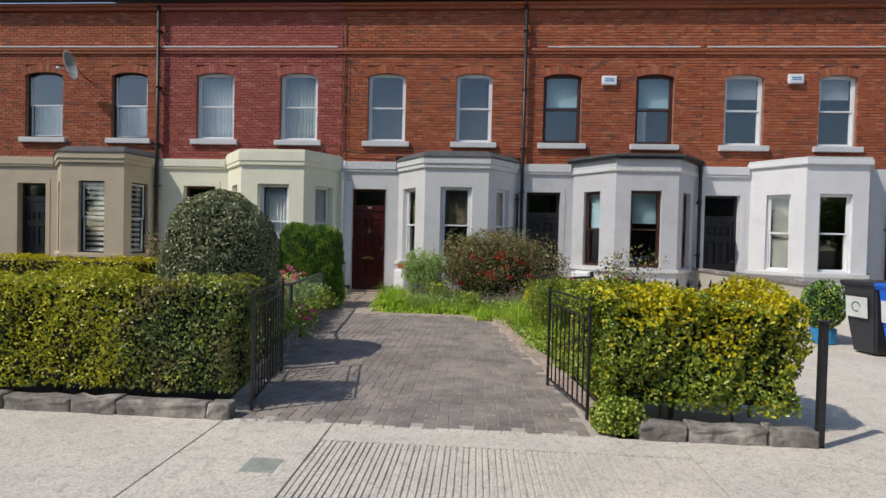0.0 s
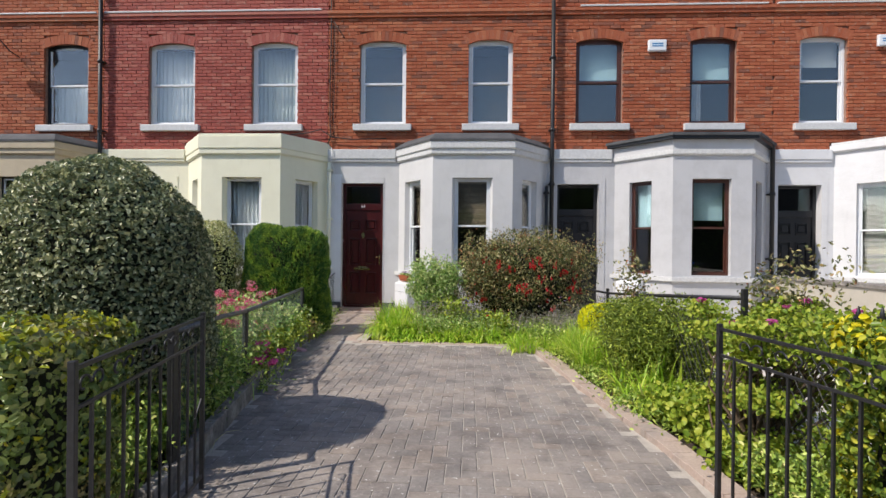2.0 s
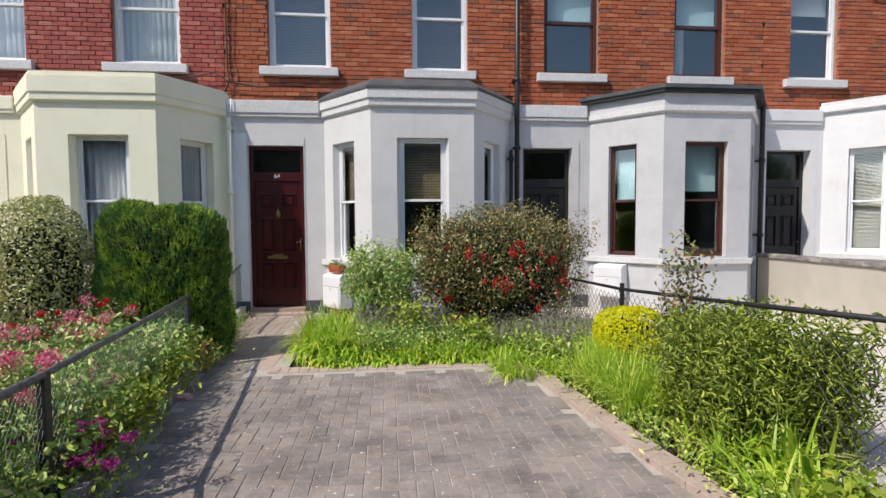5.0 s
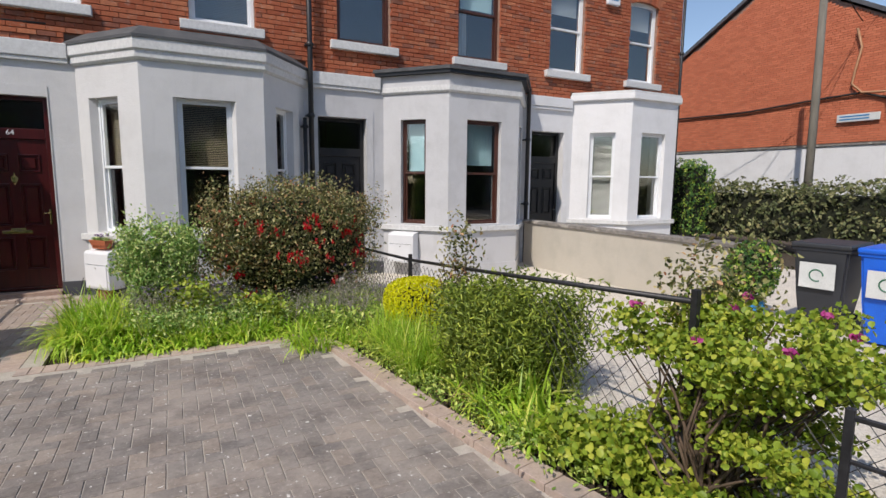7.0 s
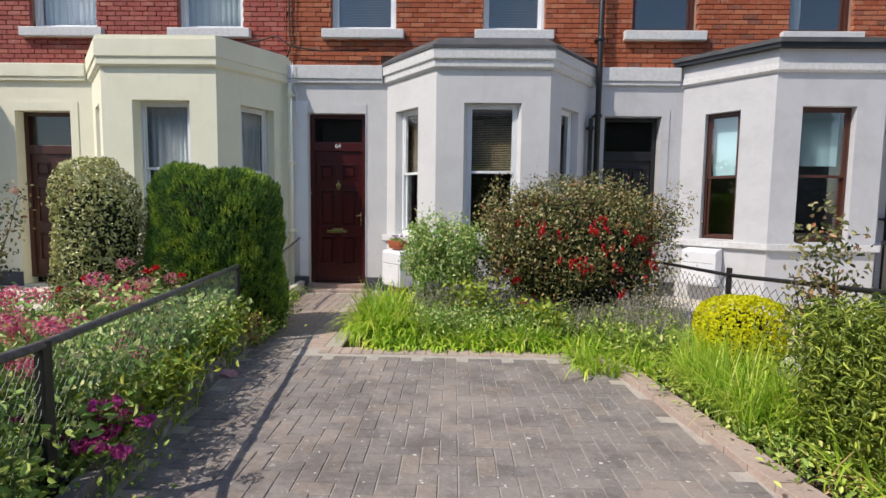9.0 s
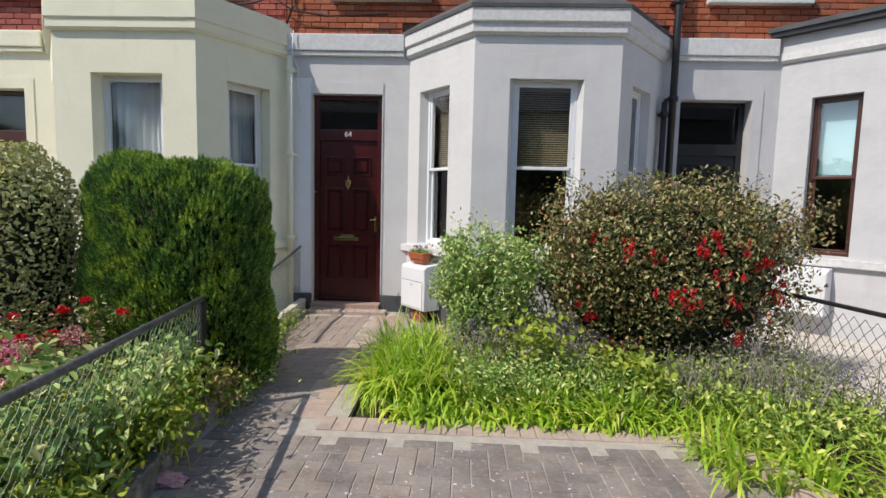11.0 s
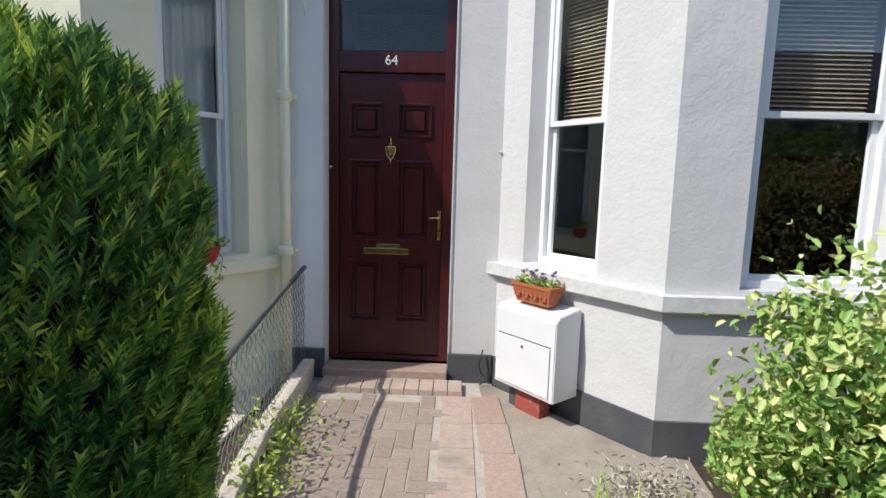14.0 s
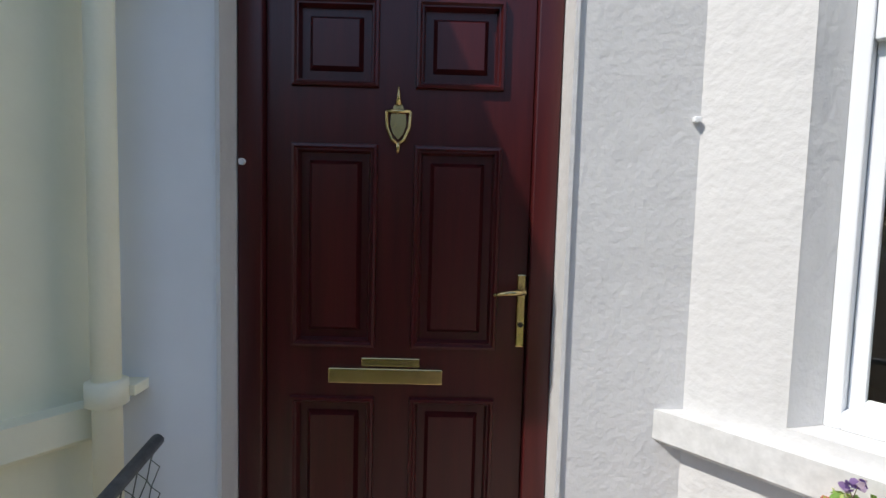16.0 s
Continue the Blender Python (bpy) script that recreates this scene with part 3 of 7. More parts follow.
HOUSES = [
    dict(x0=-10.95, x1=-5.66, win=[(-9.76, -8.62), (-7.12, -6.05)], door=(-9.98, -9.10), bay=[(-8.75, 0.0), (-7.80, -1.0), (-6.00, -1.0), (-5.72, -0.0)],
         coat="tan", brick="brick", frame="black_frame", sash="upvc", roof="felt"),
    dict(x0=-5.66, x1=-0.34, win=[(-4.58, -3.48), (-2.13, -1.06)], door=(-4.92, -3.98), bay=[(-3.60, 0.0), (-2.75, -1.02), (-1.05, -1.02), (-0.36, 0.0)],
         coat="cream", brick="brick_dark", frame="upvc", sash="upvc", roof="parapet"),
    dict(x0=-0.34, x1=4.72, win=[(0.39, 1.44), (2.86, 3.85)], door=(0.0, 0.95), bay=[(1.31, 0.0), (2.15, -1.02), (3.79, -1.02), (4.62, 0.0)],
         coat="grey", brick="brick", frame="upvc", sash="upvc", roof="felt"),
    dict(x0=4.72, x1=9.50, win=[(5.25, 6.27), (7.73, 8.73)], door=(4.86, 5.78), bay=[(6.12, 0.0), (7.00, -1.0), (8.55, -1.0), (9.38, 0.0)],
         coat="cool", brick="brick", frame="brown_wood", sash="brown_wood", roof="flat"),
    dict(x0=9.50, x1=14.30, win=[(10.06, 11.06), (12.48, 13.44)], door=(9.62, 10.54), bay=[(10.80, 0.0), (11.62, -1.0), (13.10, -1.0), (13.85, 0.0)],
         coat="white", brick="brick", frame="upvc", sash="upvc", roof="parapet"),
]
WIN_Z = (4.155, 6.06)
BAY_WIN_Z = (0.865, 2.815)


def window(n, mat4, w, z0, z1, frame, sash, reveal=0.12, split=0.5, arch=0.0, glazing="glass", f=0.036, s=0.036):
    """A sliding sash window in an opening w wide, in the axes of its wall."""
    h = z1 - z0
    win = tagged(holder("window_%d" % n, matrix=mat4 @ Matrix.Translation((0, reveal, z0))), kind="structure")
    bm = bmesh.new()
    for a in ((0, f, 0, h), (w - f, w, 0, h), (f, w - f, 0, f + 0.01), (f, w - f, h - f, h)):
        box(bm, a[0], a[1], 0.0, 0.09, a[2], a[3], 0.004)
    if arch:
        for k in range(10):
            a, b = w * k / 10, w * (k + 1) / 10
            drop = lambda x: arch * (2 * x / w - 1) ** 2
            zz = h - f - max(drop(a), drop(b)) * 0.9
            box(bm, a + (f + 0.0005 if k == 0 else 0), b - (f + 0.0005 if k == 9 else 0), 0.004, 0.085, zz, h - f + 0.003)
    part("window_frame", bm, M[frame], win)
    mid = h * split
    for name, lo, hi, y in (("lower_sash", f, mid + 0.02, 0.045), ("upper_sash", mid - 0.02, h - f, 0.012)):
        bm = bmesh.new()
        box(bm, f + 0.001, f + s, y, y + 0.032, lo, hi, 0.003)
        box(bm, w - f - s, w - f - 0.001, y, y + 0.032, lo, hi, 0.003)
        box(bm, f + s, w - f - s, y, y + 0.032, lo, lo + s, 0.003)
        box(bm, f + s, w - f - s, y, y + 0.032, hi - s, hi, 0.003)
        sa = part(name, bm, M[sash], win)
        p = part("pane", box(bmesh.new(), f + s - 0.004, w - f - s + 0.004, y + 0.012, y + 0.018, lo + s - 0.004, hi - s + 0.004), M[glazing], sa)
        p.visible_shadow = False
    return win


def curtain(name, mat4, w, z0, z1, y, mat, label, folds=9, amp=0.02, gap=0.0):
    bm = bmesh.new()
    n = folds * 8
    sides = [(0.02, w - 0.02)] if not gap else [(0.02, w / 2 - gap / 2), (w / 2 + gap / 2, w - 0.02)]
    for a, b in sides:
        prev = None
        for i in range(n + 1):
            u = i / n
            x = a + (b - a) * u
            yy = y + amp * math.sin(u * folds * 6.283 + math.sin(u * 9)) + amp * 0.5 * math.sin(u * folds * 14.1)
            col = [bm.verts.new((x, yy + 0.012 * math.sin(k * 1.7 + u * 20), z0 + (z1 - z0) * k / 6)) for k in range(7)]
            if prev:
                for k in range(6):
                    bm.faces.new([prev[k], col[k], col[k + 1], prev[k + 1]])
            prev = col
    ob = part(name, bm, M[mat], None, label, True, mat4)
    ob["category"] = "curtain"
    so = ob.modifiers.new("thick", "SOLIDIFY")
    so.thickness = 0.003
    return ob


def blind(mat4, w, z0, z1, y, mat="blind", tilt=35, label="beige slatted venetian blind behind the glass"):
    top = tagged(holder("venetian_blind", matrix=mat4 @ Matrix.Translation((0, y, 0))), label, "blind")
    part("head_rail", box(bmesh.new(), 0.03, w - 0.03, -0.012, 0.02, z1 - 0.03, z1), M[mat], top)
    bm = box(bmesh.new(), 0.035, w - 0.035, -0.012, 0.012, -0.0006, 0.0006)
    me = None
    z = z1 - 0.05
    while z > z0:
        if me is None:
            s = part("slat", bm, M[mat], top)
            me = s.data
        else:
            s = new("slat", me)
            s.parent = top
        s.matrix_basis = pose(0, 0, z, tilt)
        z -= 0.026
    return top


def bay_band(H, name, d_in, d_out, z0, z1, mat, chamfer=0.0, parent=None):
    return part(name, band(bmesh.new(), H["bay"], d_in, d_out, z0, z1, chamfer), M[mat], parent)


win_no = [0]


def next_no():
    win_no[0] += 1
    return win_no[0]


# where the openings lie along some of the bays' faces, and how far their reveals splay
OPENINGS = {1: {"F": (0.45, 1.30), "R": (0.385, 0.985)}, 2: {"L": (0.255, 0.875), "F": (0.405, 1.235)}, 3: {"L": (0.365, 0.875), "F": (0.385, 1.15)}}
SPLAY = {1: 0.045, 2: 0.05, 3: 0.0}


def house(k, H):
    coat = M[H["coat"]]
    x0, x1 = H["x0"], H["x1"]
    L = x1 - x0
    root = tagged(holder("terraced_house", (0, 0, 0)), {
        "tan": "red brick terraced house with tan painted ground floor and bay",
        "cream": "terraced house with crimson brick upstairs and pale cream bay",
        "grey": "orange brick terraced house with grey-white ground floor and bay",
        "cool": "terraced house with cool grey rendered ground floor and brown window frames",
        "white": "end terraced house with bright white rendered ground floor and bay"}[H["coat"]], "house", "terrace of houses")
    A, B, C, D = H["bay"]
    # ground floor wall: door opening and the bay's mouth
    holes = [(H["door"][0] - x0, H["door"][1] - x0, G, 2.82), (A[0] + 0.12 - x0, D[0] - 0.12 - x0, G, 2.95)]
    bm = holed(bmesh.new(), L, G - 0.2, 3.58, 0.3, holes)
    for v in bm.verts:
        v.co.x += x0
    part("ground_floor_wall", bm, coat, root)
    up = [(a - x0, b - x0, *WIN_Z) for a, b in H["win"]]
    bm = holed(bmesh.new(), L, 3.581, 8.0, 0.25, up, y0=0.05)
    for v in bm.verts:
        v.co.x += x0
    part("upper_wall", bm, M["mortar"], root)
    # the bay
    W = {}
    for key, p, q in (("L", A, B), ("F", B, C), ("R", C, D)):
        ln = (Vector(q) - Vector(p)).length
        mw = 0.78 if key == "F" else min(0.56, ln * 0.5)
        if key == "F" and H["coat"] == "tan":
            mw = 0.74
        c = ln / 2 + (0.03 if key == "L" else 0.0) - (0.03 if key == "R" else 0)
        if key == "F":
            c = ln / 2 - 0.02
        if k in OPENINGS and key in OPENINGS[k]:
            lo, hi = OPENINGS[k][key]
            c, mw = (lo + hi) / 2, hi - lo
        W[key] = (c - mw / 2, c + mw / 2)
        bm = holed(bmesh.new(), ln, G - 0.2, 3.52, 0.2, [(*W[key], *BAY_WIN_Z)], M4=seg_matrix(p, q), mitre=(0.0 if key == "L" else 0.083, 0.0 if key == "R" else 0.083))
        part("bay_wall", bm, coat, root)
        sp = SPLAY.get(k, 0.0)
        if sp:
            a, b = W[key]
            bm = bmesh.new()
            for e, d in ((a, 1), (b, -1)):
                pts = [(e + 0.0005 * d, 0.002), (e + 0.0005 * d, 0.198), (e + sp * d, 0.198), (e + sp * d, 0.10)]
                prism(bm, pts if d > 0 else pts[::-1], BAY_WIN_Z[0] + 0.001, BAY_WIN_Z[1] - 0.001)
            part("splayed_reveal", bm, coat, root, matrix=seg_matrix(p, q))
            W[key] = (a + sp, b - sp)
    sill_mat = "band" if H["coat"] in ("grey", "cool", "white") else H["coat"]
    bay_band(H, "bay_sill", -0.05, 0.065, 0.735, 0.832, sill_mat, 0.012, root)
    bay_band(H, "bay_plinth", -0.02, 0.018, G - 0.1, 0.10, "plinth" if H["coat"] in ("grey", "tan") else H["coat"], 0, root)
    if k != 4:
        bay_band(H, "bay_cornice", -0.05, 0.055, 3.28, 3.40, H["coat"] if H["coat"] in ("tan", "cream") else "band", 0.03, root)
    if H["roof"] == "felt":
        bay_band(H, "bay_fascia", -0.05, 0.085, 3.40, 3.56, H["coat"] if H["coat"] == "tan" else "band", 0.02, root)
        o = offset_line(H["bay"], 0.10)
        inner = [(x, 0.0) for x in (o[0][0] + 0.35, o[1][0] + 0.25, o[2][0] - 0.25, o[3][0] - 0.35)]
        bm = bmesh.new()
        lo = [bm.verts.new((x, y, 3.56)) for x, y in o]
        mi = [bm.verts.new((x, y, 3.60)) for x, y in o]
        t2 = offset_line(H["bay"], -0.12)
        hi = [bm.verts.new((x, y, 3.76)) for x, y in t2]
        for a, b in ((lo, mi), (mi, hi)):
            for i in range(3):
                bm.faces.new([a[i], a[i + 1], b[i + 1], b[i]])
        bm.faces.new(hi)
        bm.faces.new(lo[::-1])
        bm.faces.new([lo[0], mi[0], hi[0], hi[3], mi[3], lo[3]])
        part("bay_roof", bm, M["lead"], root)
    elif H["roof"] == "flat":
        bay_band(H, "bay_fascia", -0.05, 0.03, 3.40, 3.60, H["coat"], 0.0, root)
        bay_band(H, "bay_gutter", -0.02, 0.13, 3.60, 3.66, "black_frame", 0.0, root)
        part("bay_roof", prism(bmesh.new(), offset_line(H["bay"], 0.16), 3.66, 3.72), M["lead"], root)
    else:
        bay_band(H, "bay_parapet", -0.12, 0.075, 3.40 if k == 1 else 3.52, 3.66, H["coat"], 0.02, root)
        bay_band(H, "parapet_cap", -0.14, 0.05, 3.66, 3.72, H["coat"] if H["coat"] == "cream" else "band", 0.0, root)
        part("bay_roof", prism(bmesh.new(), offset_line(H["bay"], -0.1), 3.50, 3.55), M["lead"], root)
    # cornice along the flat part of the wall, beside the bay
    o = offset_line(H["bay"], 0.055)[0][0]
    bm = bmesh.new()
    box(bm, x0 + 0.02, o - 0.002, -0.05, -0.002, 3.30, 3.36, 0.01)
    box(bm, x0 + 0.02, o - 0.002, -0.07, -0.002, 3.361, 3.58, 0.012)
    part("wall_cornice", bm, M["band"] if H["coat"] in ("grey", "cool") else coat, root)
    # raised flat surround of the door
    d0, d1 = H["door"]
    bm = bmesh.new()
    sw = 0.012 if k == 2 else 0.13
    prof = [(d0 - sw, 0.12), (d0, 0.12), (d0, 2.82), (d1, 2.82), (d1, 0.12), (d1 + sw, 0.12), (d1 + sw, 2.965), (d0 - sw, 2.965)]
    fr, bk = [[bm.verts.new((x, y, z)) for x, z in prof] for y in (-0.012, -0.001)]
    bm.faces.new(fr)
    bm.faces.new(bk[::-1])
    for i in range(8):
        bm.faces.new([fr[i], bk[i], bk[(i + 1) % 8], fr[(i + 1) % 8]])
    part("door_surround", bm, coat, root)
    for a, b in ((x0 + 0.02, d0 - 0.002), (d1 + 0.002, A[0] - 0.02)):
        part("wall_plinth", box(bmesh.new(), a, b, -0.03, -0.001, G - 0.1, 0.11, 0.006), M["plinth"], root)
    # string course, eaves, gutter, roof
    bm = bmesh.new()
    box(bm, x0 + 0.001, x1 - 0.001, -0.07, 0.049, 6.66, 6.735)
    box(bm, x0 + 0.001, x1 - 0.001, -0.045, 0.049, 6.58, 6.658)
    part("string_course", bm, M[H["brick"]], root)
    if k != 2:
        part("string_cap", box(bmesh.new(), x0 + (0.6 if k == 3 else 0.05), x1 - 0.15, -0.085, 0.049, 6.737, 6.775, 0.008), M["band"], root)
    bm = bmesh.new()
    box(bm, x0, x1, -0.10, 0.048, 7.80, 7.88)
    box(bm, x0, x1, -0.16, 0.048, 7.882, 7.96)
    part("eaves_corbel", bm, M[H["brick"]], root)
    bm = bmesh.new()
    g = []
    for a in range(7):
        t = math.pi * a / 6
        g.append((-0.225 - 0.06 * math.cos(t) * -1, 7.97 + 0.06 - 0.06 * math.sin(t)))
    for xa, xb in ((x0, x1),):
        lo = [bm.verts.new((xa, y, z)) for y, z in g]
        hi = [bm.verts.new((xb, y, z)) for y, z in g]
        for i in range(6):
            bm.faces.new([lo[i], lo[i + 1], hi[i + 1], hi[i]])
    gut = part("gutter", bm, M["iron"], root)
    gut.modifiers.new("thick", "SOLIDIFY").thickness = 0.006
    bm = bmesh.new()
    P = [(-0.22, 8.03), (4.2, 11.4), (8.6, 8.03), (8.6, 7.95), (4.2, 11.3), (-0.22, 7.965)]
    lo, hi = [bm.verts.new((x0, y, z)) for y, z in P], [bm.verts.new((x1, y, z)) for y, z in P]
    for i in range(6):
        bm.faces.new([lo[i], lo[(i + 1) % 6], hi[(i + 1) % 6], hi[i]])
    bm.faces.new(lo[::-1])
    bm.faces.new(hi)
    part("roof", bm, M["slate"], root)
    # rooms behind: party walls, floors, back wall; near-black paint stands in for indoor gloom
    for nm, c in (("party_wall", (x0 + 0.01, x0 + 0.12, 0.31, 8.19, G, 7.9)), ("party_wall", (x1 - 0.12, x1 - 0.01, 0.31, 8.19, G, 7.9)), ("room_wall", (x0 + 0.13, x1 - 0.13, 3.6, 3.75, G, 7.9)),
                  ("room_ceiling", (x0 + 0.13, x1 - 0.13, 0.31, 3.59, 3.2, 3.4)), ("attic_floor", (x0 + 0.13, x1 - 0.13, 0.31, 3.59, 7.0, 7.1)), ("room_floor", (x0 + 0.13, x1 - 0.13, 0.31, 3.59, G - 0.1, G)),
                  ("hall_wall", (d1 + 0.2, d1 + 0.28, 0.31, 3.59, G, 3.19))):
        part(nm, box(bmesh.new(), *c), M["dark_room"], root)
    part("back_wall", box(bmesh.new(), x0 + 0.13, x1 - 0.13, 8.2, 8.5, G, 8.0), M["mortar"], root)
    return root, W


HW = [house(k, H) for k, H in enumerate(HOUSES)]

# upper windows with stone sills
for k, H in enumerate(HOUSES):
    root = HW[k][0]
    for j, (a, b) in enumerate(H["win"]):
        mt = Matrix.Translation((a, 0.0, 0))
        window(next_no(), mt, b - a, *WIN_Z, H["frame"], H["sash"], reveal=0.11, split=0.5, arch=0.09, f=0.052, s=0.044)
        sill = part("window_sill", box(bmesh.new(), a - 0.14, b + 0.14, -0.09, 0.12, WIN_Z[0] - 0.15, WIN_Z[0] - 0.002, 0.012), M["band"], root)
        if k == 1:
            curtain("net_curtain", mt, b - a, WIN_Z[0] + 0.06, WIN_Z[1] - 0.08, 0.32, "net" if j == 0 else "net_grey", "pale pleated net curtain behind an upstairs window", 10, gap=0.0)
        elif k == 0:
            curtain("net_curtain", mt, b - a, WIN_Z[0] + 0.06, WIN_Z[0] + 1.0, 0.40, "net", "half-height white net curtain behind the window", 8)
        elif k == 2:
            blind(mt, b - a, WIN_Z[0] + 0.08, WIN_Z[1] - 0.1, 0.30, "dim_blind", 38, "closed venetian blind behind an upstairs window")
        elif k == 3:
            part("roller_blind", box(bmesh.new(), 0.06, b - a - 0.06, 0.27, 0.274, WIN_Z[0] + 1.05, WIN_Z[1] - 0.05), M["blue_blind"], None, "pale blue roller blind drawn halfway behind a brown window", matrix=mt)["category"] = "blind"
            if j == 1:
                curtain("side_curtain", mt, 0.4, WIN_Z[0] + 0.05, WIN_Z[0] + 1.05, 0.35, "net", "white curtain gathered behind a brown window", 5)
        else:
            part("roller_blind", box(bmesh.new(), 0.06, b - a - 0.06, 0.27, 0.274, WIN_Z[0] + 1.3, WIN_Z[1] - 0.05), M["net"], None, "white blind drawn a little down", matrix=mt)["category"] = "blind"

# bay windows
for k, H in enumerate(HOUSES):
    A, B, C, D = H["bay"]
    for key, p, q in (("L", A, B), ("F", B, C), ("R", C, D)):
        a, b = HW[k][1][key]
        mt = seg_matrix(p, q) @ Matrix.Translation((a, 0, 0))
        z0, z1 = BAY_WIN_Z
        window(next_no(), mt, b - a, z0, z1, H["frame"], H["sash"], reveal=0.10 if H["coat"] != "cream" else 0.14, split=0.495, glazing="thin_glass" if k == 1 else "glass")
        if k == 2:
            blind(mt, b - a, z0 + 0.98, z1 - 0.06, 0.26)
        elif k == 1:
            curtain("net_curtain", mt, b - a, z0 + 0.05, z1 - 0.06, 0.28, "net", "pale blue-white net curtain hanging behind the bay window", 7)
        elif k == 0:
            top = tagged(holder("striped_blind", matrix=mt), "black and white striped day-night blind behind the bay window", "blind")
            z = z0 + 0.06
            while z < z1 - 0.08:
                part("strip", box(bmesh.new(), 0.06, b - a - 0.06, 0.24, 0.244, z, z + 0.075), M["blind_white"], top)
                z += 0.14
        elif k == 3:
            part("roller_blind", box(bmesh.new(), 0.06, b - a - 0.06, 0.25, 0.254, z0 + (1.12 if key == "F" else 1.0), z1 - 0.05), M["blue_blind"], None, "pale blue roller blind half drawn behind a brown bay window", matrix=mt)["category"] = "blind"
        else:
            if key == "L":
                blind(mt, b - a, z0 + 0.05, z1 - 0.06, 0.26, "blind_white", 30, "white slatted blind behind the end house's bay window")
            else:
                curtain("side_curtain", mt, 0.22, z0 + 0.05, z1 - 0.05, 0.28, "net", "white curtain drawn aside behind the bay window", 4)


def panel_door(n, x0, x1, leaf_top, mat, recess=0.16, panels=True, label=""):
    """A six-panel door with frame and fanlight in the opening x0 to x1, 2.82 high."""
    w = x1 - x0
    dr = tagged(holder("door_%d" % n, (x0, recess, 0)), label, kind="structure")
    f = 0.075
    bm = bmesh.new()
    box(bm, 0.002, f, -0.055, 0.05, 0.0, 2.818, 0.005)
    box(bm, w - f, w - 0.002, -0.055, 0.05, 0.0, 2.818, 0.005)
    box(bm, f, w - f, -0.05, 0.05, 2.76, 2.818, 0.004)
    box(bm, f, w - f, -0.052, 0.05, leaf_top, leaf_top + 0.15, 0.006)
    box(bm, f, w - f, -0.05, 0.05, 0.0, 0.035, 0.004)
    part("door_frame", bm, M[mat], dr)
    p = part("fanlight_pane", box(bmesh.new(), f - 0.01, w - f + 0.01, -0.005, 0.002, leaf_top + 0.14, 2.77), M["thin_glass"], dr)
    p.visible_shadow = False
    lw = w - 2 * f
    lx = f
    bm = bmesh.new()
    st, mid = 0.115, 0.105
    rows = [(0.30, 0.80), (0.955, 1.575), (1.74, 2.00)] if panels else []
    zt = leaf_top - 0.003
    cols = [(lx + lw * 0.095, lx + lw * 0.42), (lx + lw * 0.555, lx + lw * 0.885)]
    if panels:
        box(bm, lx + 0.003, cols[0][0], -0.022, 0.03, 0.037, zt)
        box(bm, cols[0][1], cols[1][0], -0.022, 0.03, 0.037, zt)
        box(bm, cols[1][1], lx + lw - 0.003, -0.022, 0.03, 0.037, zt)
        for c0, c1 in cols:
            zs = [0.037] + [v for r in rows for v in r] + [zt]
            for a, b in zip(zs[::2], zs[1::2]):
                box(bm, c0, c1, -0.022, 0.03, a, b)
    else:
        box(bm, lx + 0.003, lx + lw - 0.003, -0.022, 0.03, 0.037, zt, 0.004)
    leaf = part("leaf", bm, M[mat], dr)
    for c0, c1 in cols if panels else []:
        for r0, r1 in rows:
            bm = bmesh.new()
            # moulding: raised outer bead, sunk ground, raised field
            rings = [(0.0, -0.0225), (0.003, -0.036), (0.011, -0.037), (0.017, -0.028), (0.021, -0.028), (0.027, -0.004), (0.050, -0.004), (0.062, -0.022), (0.064, -0.022)]
            prev = None
            for d, y in rings:
                ring = [bm.verts.new(c) for c in ((c0 + d, y, r0 + d), (c1 - d, y, r0 + d), (c1 - d, y, r1 - d), (c0 + d, y, r1 - d))]
                if prev:
                    for i in range(4):
                        bm.faces.new([prev[i], prev[(i + 1) % 4], ring[(i + 1) % 4], ring[i]])
                prev = ring
            bm.faces.new(prev)
            part("panel", bm, M[mat], dr)
    return dr, leaf


door, leaf = panel_door(3, 0.0, 0.95, 2.215, "door", label="closed dark red six-panel front door with brass fittings")


